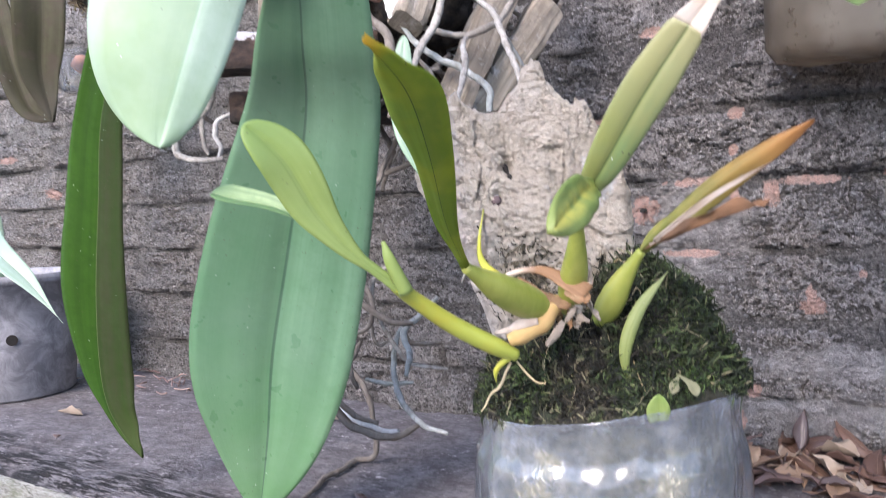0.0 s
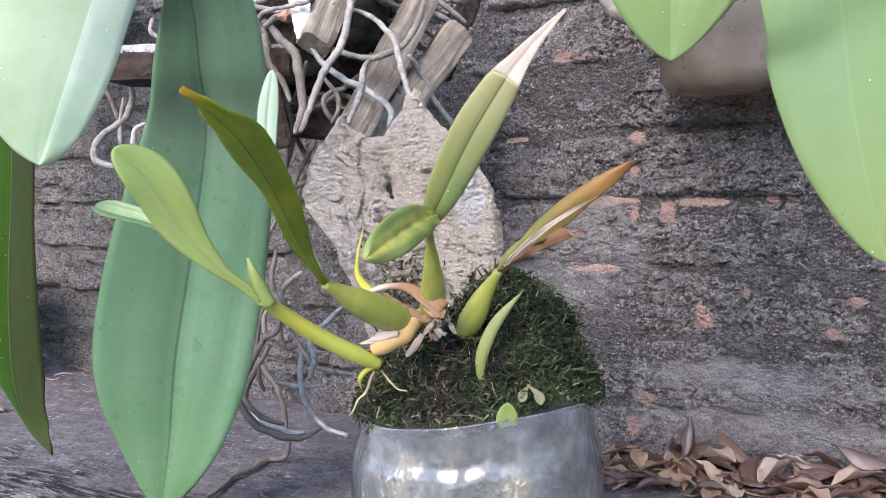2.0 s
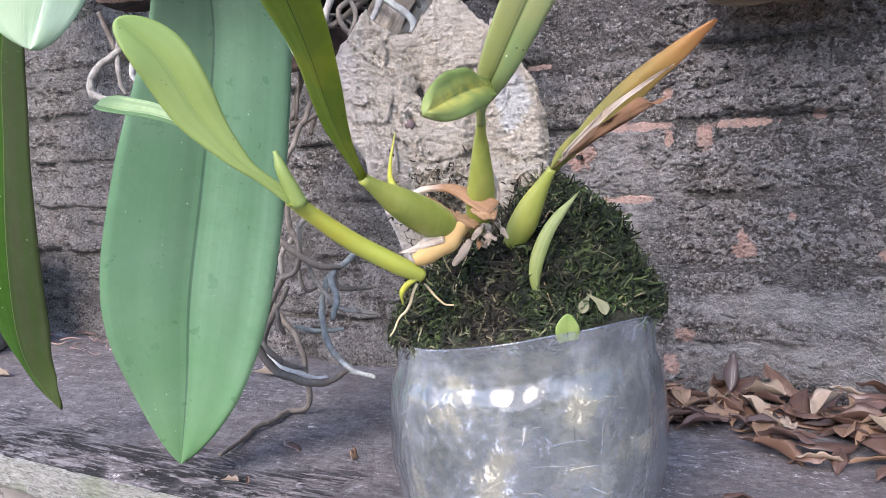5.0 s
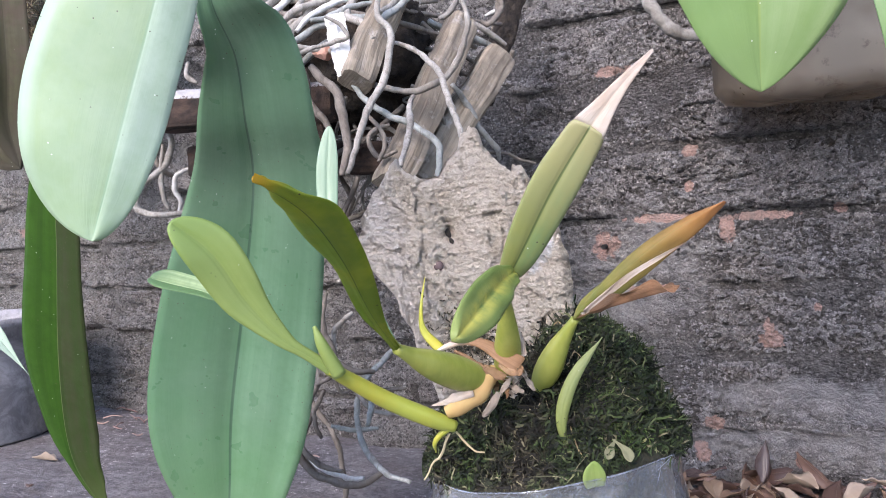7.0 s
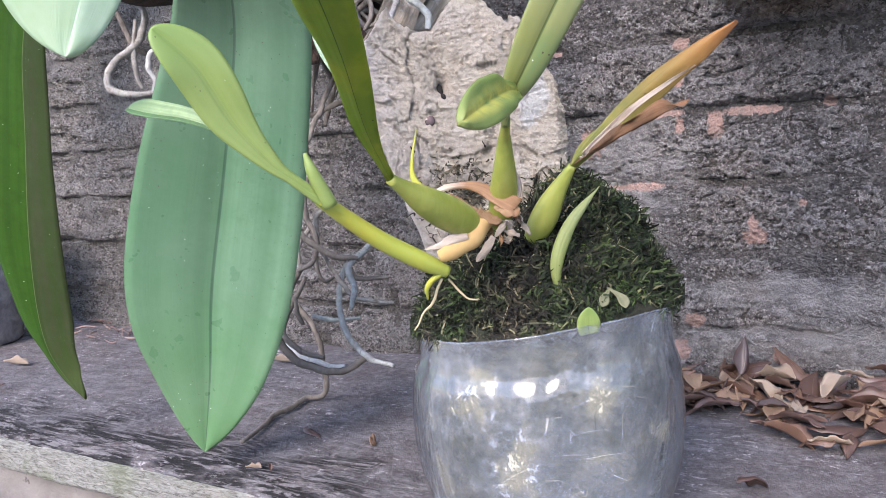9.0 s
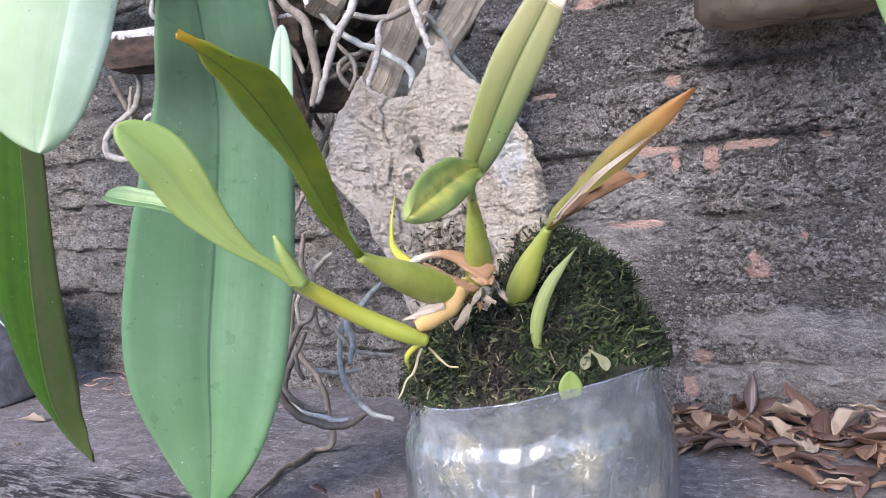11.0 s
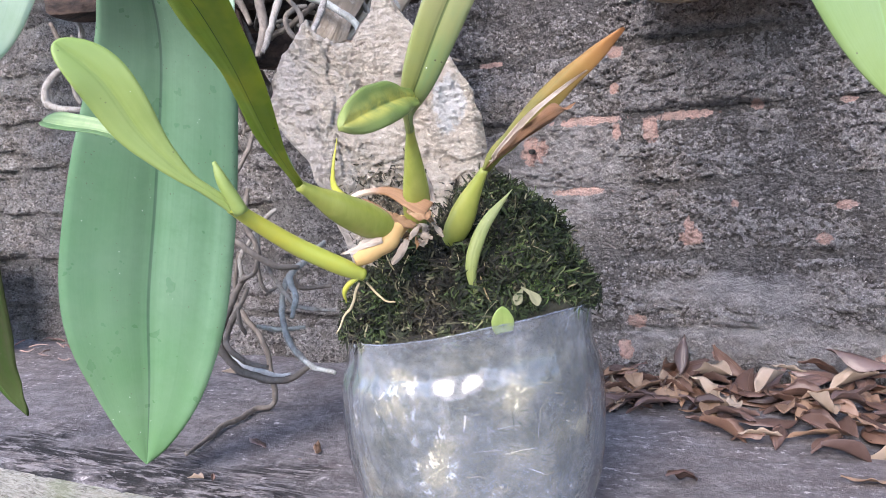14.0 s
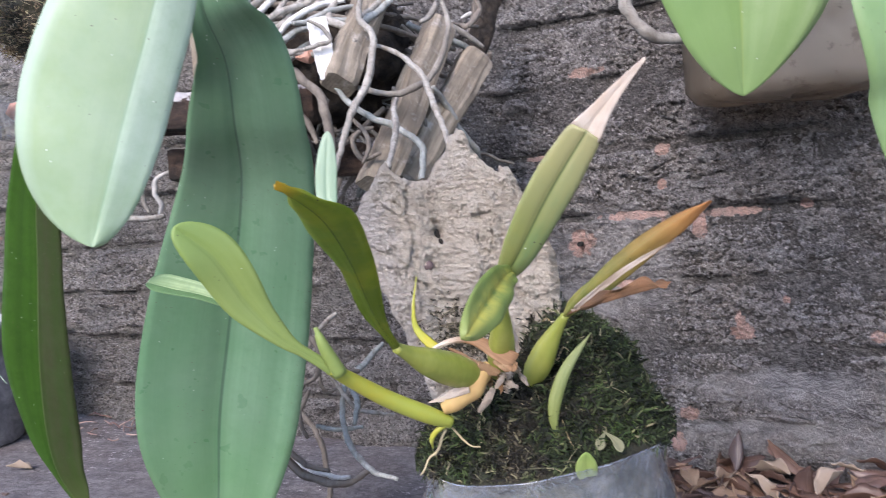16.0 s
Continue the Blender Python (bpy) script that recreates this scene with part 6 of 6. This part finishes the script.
root([(-0.089, 0.381, 0.056), (-0.075, 0.379, 0.048), (-0.054, 0.381, 0.043), (-0.041, 0.381, 0.044)], 0.0024, 3)
root([(-0.045, 0.398, 0.107), (-0.041, 0.399, 0.099), (-0.032, 0.403, 0.098), (-0.022, 0.408, 0.099)], 0.002, 2)
root([(-0.064, 0.364, 0.091), (-0.063, 0.363, 0.082), (-0.06, 0.364, 0.074)], 0.0018, 2)
root([(-0.063, 0.367, 0.108), (-0.054, 0.372, 0.114), (-0.053, 0.374, 0.129), (-0.058, 0.373, 0.14), (-0.06, 0.374, 0.154), (-0.058, 0.377, 0.167)], 0.0024, 2)
root([(-0.065, 0.392, 0.138), (-0.07, 0.385, 0.129), (-0.072, 0.378, 0.12), (-0.069, 0.375, 0.107)], 0.0021, 0)
root([(-0.049, 0.391, 0.152), (-0.055, 0.387, 0.147), (-0.06, 0.383, 0.139), (-0.059, 0.382, 0.128)], 0.0022, 0)
root([(-0.06, 0.381, 0.123), (-0.06, 0.383, 0.107), (-0.059, 0.386, 0.098), (-0.055, 0.392, 0.1)], 0.0015, 0)
# roots on the far side of the large leaf
root([(-0.155, 0.341, 0.281), (-0.152, 0.342, 0.271), (-0.158, 0.338, 0.255), (-0.17, 0.33, 0.244), (-0.175, 0.327, 0.235), (-0.171, 0.329, 0.226), (-0.159, 0.336, 0.224), (-0.147, 0.343, 0.225)], 0.003, 0)
root([(-0.158, 0.339, 0.271), (-0.159, 0.337, 0.248), (-0.158, 0.337, 0.234), (-0.156, 0.338, 0.227)], 0.0021, 0)
root([(-0.14, 0.349, 0.254), (-0.15, 0.342, 0.25), (-0.151, 0.341, 0.241), (-0.148, 0.342, 0.233), (-0.15, 0.341, 0.225)], 0.0021, 3)
root([(-0.169, 0.333, 0.279), (-0.164, 0.34, 0.257), (-0.161, 0.348, 0.25)], 0.0023, 2)
root([(-0.134, 0.345, 0.322), (-0.134, 0.344, 0.313), (-0.129, 0.347, 0.309)], 0.0022, 0)
# tangle wrapped round the basket
rr = random.Random(21)
for i in range(46):
    c = Vector((rr.uniform(-0.13, -0.05), 0, rr.uniform(0.300, 0.395)))
    c.y = 0.372 + 0.25 * (c.x + 0.04) ** 2 / 0.1 + rr.uniform(-0.012, 0.03) + 0.4 * max(0, 0.31 - c.z)
    d = Vector((rr.uniform(0.5, 1), rr.uniform(-0.1, 0.55), rr.uniform(-0.7, 1.0))).normalized()
    l, pts = rr.uniform(0.02, 0.045), []
    for s in (-2, -1, 0, 1, 2):
        pts.append(c + d * l * s + Vector((rr.gauss(0, 0.006), 0.10 * (s * l) ** 2 / 0.008 + rr.gauss(0, 0.003), rr.gauss(0, 0.006))))
    r = rr.uniform(0.0015, 0.0024)
    bm = bmesh.new()
    tube(bm, pts, [r * 0.8, r, r, r * 0.75], 30, 8, 0.0014, i * 0.77)
    spart("root", bm, RM[rr.choice([0, 0, 1, 2, 2])])
for i in range(30):
    a = Vector((rr.uniform(-0.10, 0.03), rr.uniform(0.37, 0.47), rr.uniform(0.235, 0.30)))
    pts = [a]
    for s in range(4):
        pts.append(pts[-1] + Vector((rr.gauss(0.0, 0.016), rr.gauss(0, 0.008), rr.gauss(-0.012, 0.012))))
    r = rr.uniform(0.0010, 0.0020)
    bm = bmesh.new()
    tube(bm, pts, [r, r, r * 0.8, r * 0.5], 24, 7, 0.002, i * 3.7)
    spart("root", bm, RM[rr.choice([0, 0, 2, 2, 1])])

# ---- wall-hung plant: film pot and leaves ----
hung = thing("wall_planter", "crumpled brown translucent plastic planter hanging on the wall", "planter", at=(0.225, 0.525, 0.27))
bm = bmesh.new()
lathe(bm, [(0.0, 0.0), (0.045, 0.0005), (0.058, 0.003), (0.064, 0.012), (0.066, 0.05), (0.068, 0.10), (0.070, 0.16)], 72,
      lambda r, z, a: (r * (1 + 0.05 * noise.noise(Vector((math.cos(a) * 2.2, math.sin(a) * 2.2, z * 22))) + 0.025 * noise.noise(Vector((math.cos(a) * 9, math.sin(a) * 9, z * 60)))) , z + 0.004 * noise.noise(Vector((math.cos(a) * 3, math.sin(a) * 3, 1)))))
for q in bm.verts:
    q.co.y *= 0.55
part("film", bm, M_film, hung)
bm = bmesh.new()
lathe(bm, [(0.0, 0.052), (0.045, 0.055), (0.054, 0.07), (0.056, 0.15), (0.0, 0.155)], 40, lambda r, z, a: (r * (1 + 0.05 * noise.noise(Vector((math.cos(a) * 3, math.sin(a) * 3, z * 40)))), z))
for q in bm.verts:
    q.co.y *= 0.5
part("fibre", bm, M_soil, hung)

hplant = thing("wall_orchid", "orchid with broad fresh green leaves in the wall planter", "orchid", at=(0.235, 0.43, 0.35))
HINV = Matrix.Translation((-0.235, -0.43, -0.35))


def hpart(name, bm, mat, label=""):
    bm.transform(HINV)
    return part(name, bm, mat, hplant, label)


hpart("leaf", leaf([(0.2300, 0.400, 0.390), (0.2280, 0.320, 0.372), (0.2270, 0.262, 0.335), (0.2261, 0.2420, 0.2990), (0.2258, 0.2450, 0.2680), (0.2243, 0.2530, 0.2445)],
    [0.006, 0.016, 0.026, 0.029, 0.026, 0.024], [0.006, 0.016, 0.028, 0.033, 0.031, 0.028], [(0.5, -0.6, 0.6), (0.5, -0.85, 0.1)], (-6, 14), n=40, tip=(0.60, 0.75), hang=True), M_leafR, "fresh green leaf with one half coloured as if lit")
hpart("leaf", leaf([(0.2450, 0.420, 0.385), (0.2600, 0.330, 0.370), (0.2690, 0.255, 0.325), (0.2737, 0.2202, 0.2700), (0.2765, 0.2262, 0.2397), (0.2811, 0.2324, 0.2107), (0.2887, 0.2401, 0.1791)],
    [0.006, 0.016, 0.0225, 0.0245, 0.0245, 0.0235, 0.0215], [0.006, 0.014, 0.019, 0.0205, 0.0205, 0.0205, 0.0205], [(0.5, -0.6, 0.6), (0.4, -0.9, 0.1)], (6, 6), n=46, tip=(0.60, 0.65), hang=True), M_leafS, "broad arching green leaf")
bm = bmesh.new()
tube(bm, [(0.1700, 0.470, 0.372), (0.1538, 0.4119, 0.3481), (0.1513, 0.4096, 0.3232), (0.1535, 0.4103, 0.3125), (0.1585, 0.4128, 0.3039), (0.1667, 0.4175, 0.3003), (0.1800, 0.430, 0.300)], [0.0035, 0.0035, 0.0035, 0.003], 50, 9, 0.002, 1.0)
hpart("root", bm, M_root, "thick grey aerial root")

# ---- grey pot with a pale leaf, and what stands behind ----
gpot = thing("grey_pot", "grey plastic flower pot with round drain holes, standing on the plank", "pot", at=(-0.600, 0.440, 0.0))
bm = bmesh.new()
lathe(bm, [(0.0, 0.0), (0.058, 0.0), (0.0615, 0.003), (0.066, 0.07), (0.069, 0.122), (0.0725, 0.123), (0.0725, 0.132), (0.068, 0.132), (0.065, 0.114), (0.058, 0.006), (0.0, 0.006)], 64)
part("body", bm, M_greypot, gpot)
for a, z in ((-75, 0.062), (-52, 0.035), (-28, 0.066), (-40, 0.100), (-95, 0.028)):
    bm = bmesh.new()
    bmesh.ops.create_cone(bm, cap_ends=True, segments=18, radius1=0.0055, radius2=0.0055, depth=0.002)
    r = 0.0615 + 0.0045 * z / 0.07 + 0.0002
    bm.transform(Matrix.Translation((r * math.cos(radians(a)), r * math.sin(radians(a)), z)) @ Matrix.Rotation(radians(a), 4, "Z") @ Matrix.Rotation(radians(90), 4, "Y"))
    part("drain_hole", bm, M_dark, gpot, "dark drain hole")
bm = bmesh.new()
lathe(bm, [(0.0, 0.116), (0.064, 0.114)], 40, lambda r, z, a: (r, z + 0.004 * noise.noise(Vector((r * 90, a * 3, 0)))))
part("soil", bm, M_soil, gpot)
side_leaf = thing("side_orchid", "orchid in the grey pot with one pale green pointed leaf", "orchid", at=(-0.585, 0.43, 0.128))
bm = leaf([(-0.585, 0.43, 0.114), (-0.560, 0.41, 0.200), (-0.500, 0.370, 0.215), (-0.440, 0.338, 0.200), (-0.3889, 0.3142, 0.1716), (-0.3419, 0.3174, 0.1405), (-0.2996, 0.3177, 0.1104)], [0.004, 0.010, 0.013, 0.010, 0.0], [0.004, 0.010, 0.013, 0.010, 0.0], (0.6, -0.6, 0.6), (15, 15))
bm.transform(Matrix.Translation((0.585, -0.43, -0.128)))
part("leaf", bm, M_leafside, side_leaf)

# ---- dry leaves on the plank ----
protos = []
for i in range(16):
    r = random.Random(100 + i)
    l = r.uniform(0.0120, 0.0190)
    w = l * r.uniform(0.30, 0.42)
    b = r.uniform(-0.5, 0.9)
    rib = [(0, -l, 0), (r.uniform(-.1, .1) * l, -l * 0.4, b * l * 0.16), (r.uniform(-.1, .1) * l, l * 0.3, b * l * 0.20), (r.uniform(-.2, .2) * l, l, b * r.uniform(-0.2, 0.2) * l)]
    bm = leaf(rib, [w * 0.10, w * 0.62, w, w * 0.92, w * 0.55, w * 0.12], [w * 0.10, w * 0.70, w, w * 0.85, w * 0.5, w * 0.12], (0, 0, 1), (r.uniform(0, 40), r.uniform(-10, 45)), n=16, m_=4, thick=0.0005, wave=0.0030, seed=i * 5.3, curl=(r.uniform(-0.6, 0.6), r.uniform(0.9, 1.3), r.uniform(-1.2, -0.8))[0 if i % 3 else (1 if i % 2 else 2)], tip=(0.85, 0.6))
    protos.append(mesh_of("dry_leaf", bm, M_lit[(0, 0, 1, 2, 0, 2, 3, 2, 0, 0, 1, 2, 0, 3, 2, 0)[i]]))
LIT_LABEL = {"dry_leaf_brown": "curled brown dry leaf lying in the leaf litter", "dry_leaf_tan": "tan dry leaf lying in the leaf litter", "dry_leaf_purple": "dark purplish dry leaf in the leaf litter", "dry_leaf_pale": "pale bleached dry leaf in the leaf litter"}


def drop_leaf(me, m, label="", group="leaf litter"):
    ob = new("dry_leaf", me)
    ob.matrix_world = m
    return tagged(ob, label or LIT_LABEL[me.materials[0].name], "leaf", group)


rl = random.Random(11)
for i in range(250):
    u = rl.random() ** 0.9
    x = 0.125 + 0.33 * u
    front = 0.505 - 0.055 * min(1, (x - 0.12) / 0.10) + 0.01 * math.sin(x * 40)
    y = front + (0.560 - front) * rl.random() ** 0.8
    back = (y - front) / (0.56 - front)
    z = 0.003 + (0.003 + 0.016 * back ** 1.2) * rl.random()
    drop_leaf(protos[rl.randrange(16)], pose(x, y, z, rl.gauss(0, 14), rl.gauss(0, 14), rl.gauss(80, 55)))

# single fallen leaves, seeds and crumbs on the plank
for me, x, y, z, k, rx, ry, rz, lab in [
    (protos[8], 0.2018, 0.3880, 0.0050, 1.15, 25, 20, 150, "curled rusty-brown dry leaf with holes"),
    (protos[2], 0.2880, 0.4141, 0.0035, 1.20, 5, 0, 100, "long tan dry leaf on the plank"),
    (protos[2], -0.0152, 0.3693, 0.0032, 0.70, 10, 15, 30, "small pinkish-brown dry leaflet on the plank"),
    (protos[5], -0.0602, 0.3649, 0.0026, 0.62, 12, 5, 80, "small orange-brown dry leaflet on the plank"),
    (protos[6], -0.0573, 0.3088, 0.0022, 0.40, 0, 0, 95, "small white seed husk on the plank"),
    (protos[0], -0.0480, 0.3125, 0.0020, 0.32, 20, 0, 40, "small brown leaf scrap on the plank"),
    (protos[0], -0.0158, 0.3518, 0.0012, 0.18, 0, 10, 70, "small brown leaf scrap on the plank"),
    (protos[6], -0.4400, 0.4050, 0.0040, 0.85, 12, 12, 120, "pale grey-green dry leaf on the plank"),
    (protos[1], -0.3793, 0.3532, 0.0035, 0.70, -10, 8, 60, "tan dry leaf on the plank"),
    (protos[6], -0.1992, 0.4966, 0.0040, 0.75, 10, 6, 110, "pale dry leaf beside the roots"),
    (protos[3], 0.1790, 0.5500, 0.0260, 1.00, 62, 20, 20, "dark purple dry leaf standing on edge"),
    (protos[7], 0.1600, 0.4990, 0.0070, 1.25, 8, 6, 75, "broad purplish dry leaf at the front of the litter"),
    (protos[6], 0.2680, 0.4930, 0.0160, 0.95, 15, 35, 40, "pale curled dry leaf on the litter"),
    (protos[3], 0.2900, 0.5480, 0.0300, 1.30, 14, 10, 85, "dark brown dry leaf leaning on the wall")]:
    drop_leaf(me, pose(x, y, z, rx, ry, rz) @ Matrix.Scale(0.82 * k, 4), lab, "fallen leaves")

# rotten, fibrous band along the worn front of the plank
vs, fs = [], []
NX, NY = 700, 140
for i in range(NX + 1):
    for j in range(NY + 1):
        x, y = -0.58 + 0.63 * i / NX, EDGE + 0.001 + 0.062 * j / NY
        warp_ = 0.004 * noise.noise(Vector((x * 30, y * 40, 2)))
        u, w = x * 0.95 + y * 0.30, -x * 0.30 + y * 0.95 + warp_
        d = (y - EDGE) / 0.062
        k = 1.1 - 1.3 * d + 0.5 * noise.noise(Vector((x * 18, y * 45, 1)))
        k = min(1.0, max(0.0, k)) * min(1.0, j / 8) * min(1.0, (NX - i) / 60)
        fib = 1 - 2.6 * abs(noise.noise(Vector((u * 34, w * 300, 0))))
        vs.append((x, y, -0.0020 + k * (0.0022 + 0.0016 * fib + 0.0008 * noise.noise(Vector((u * 90, w * 800, 3))) + 0.0010 * noise.noise(Vector((u * 25, w * 60, 9))))))
for i in range(NX):
    for j in range(NY):
        k = i * (NY + 1) + j
        fs.append((k, k + NY + 1, k + NY + 2, k + 1))
me = bpy.data.meshes.new("worn_band")
me.from_pydata(vs, [], fs)
for f in me.polygons:
    f.use_smooth = True
mesh_part("worn_band", me, M_plank, plank, "dark rotten wood fibres along the front")

# reddish twigs and scraps by the wall
rt = random.Random(8)
twigs = thing("twig_debris", "heap of reddish twigs and leaf scraps against the wall", "debris", at=(-0.43, 0.525, 0.0))
for i in range(46):
    x, y = rt.gauss(0, 0.075), rt.gauss(0, 0.016)
    a, l = rt.uniform(0, math.tau), rt.uniform(0.010, 0.026)
    z = rt.uniform(0.002, 0.008)
    bm = bmesh.new()
    tube(bm, [(x, y, z), (x + math.cos(a) * l * 0.5, y + math.sin(a) * l * 0.4, z + rt.uniform(-0.001, 0.004)), (x + math.cos(a) * l, y + math.sin(a) * l * 0.8, z + rt.uniform(0, 0.006))], [0.0009, 0.0008, 0.0005], 8, 5)
    part("twig", bm, M_twig, twigs)

# what hangs behind: dull leaves, fibre mat, small clear cup
back = thing("shaded_orchid", "dull brownish-green leaves hanging in shade by the wall", "orchid", at=(-0.45, 0.41, 0.42))
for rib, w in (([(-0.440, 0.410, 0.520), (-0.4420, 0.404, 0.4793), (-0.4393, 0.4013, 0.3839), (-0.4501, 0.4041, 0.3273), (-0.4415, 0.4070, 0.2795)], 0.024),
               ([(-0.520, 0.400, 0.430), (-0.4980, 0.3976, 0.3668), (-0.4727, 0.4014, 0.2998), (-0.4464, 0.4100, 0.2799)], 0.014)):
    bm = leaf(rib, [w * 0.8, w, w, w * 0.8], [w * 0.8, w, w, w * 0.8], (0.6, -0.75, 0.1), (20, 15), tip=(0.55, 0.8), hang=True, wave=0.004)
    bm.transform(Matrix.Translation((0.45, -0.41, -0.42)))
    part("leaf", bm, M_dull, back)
fib = thing("fibre_mat", "brown tangled coir fibre mat hanging on the wall", "fibre mat", at=(-0.43, 0.47, 0.43))
bm = bmesh.new()
bmesh.ops.create_icosphere(bm, subdivisions=4, radius=1.0)
for q in bm.verts:
    q.co = Vector((q.co.x * 0.065, q.co.y * 0.03, q.co.z * 0.036)) * (1 + 0.25 * noise.noise(q.co * 3))
part("core", smooth(bm), M_mossbed, fib)


def pick_fibre(r):
    d = Vector((r.gauss(0, 1), r.gauss(0, 1), r.gauss(0, 1))).normalized()
    return Vector((d.x * 0.068, d.y * 0.032, d.z * 0.038)), d


mesh_part("fibre_tangle", blades(2600, 12, pick_fibre, 0.012, 0.0005, 0.3), M_fibre, fib, "brown coir fibres", "stuff")
cup = thing("plastic_cup", "small clear plastic cup with an orange lump inside", "cup", at=(-0.4830, 0.4660, 0.318))
bm = bmesh.new()
lathe(bm, [(0.0, 0.0), (0.017, 0.0), (0.0195, 0.004), (0.0215, 0.04), (0.0225, 0.041)], 36)
ob = part("wall", bm, M_pet, cup)
bm = bmesh.new()
bmesh.ops.create_icosphere(bm, subdivisions=2, radius=0.009)
for q in bm.verts:
    q.co += 0.004 * noise.noise_vector(q.co * 120) + Vector((0, 0, 0.028))
part("lump", smooth(bm), M_brick, cup, "orange clay lump")
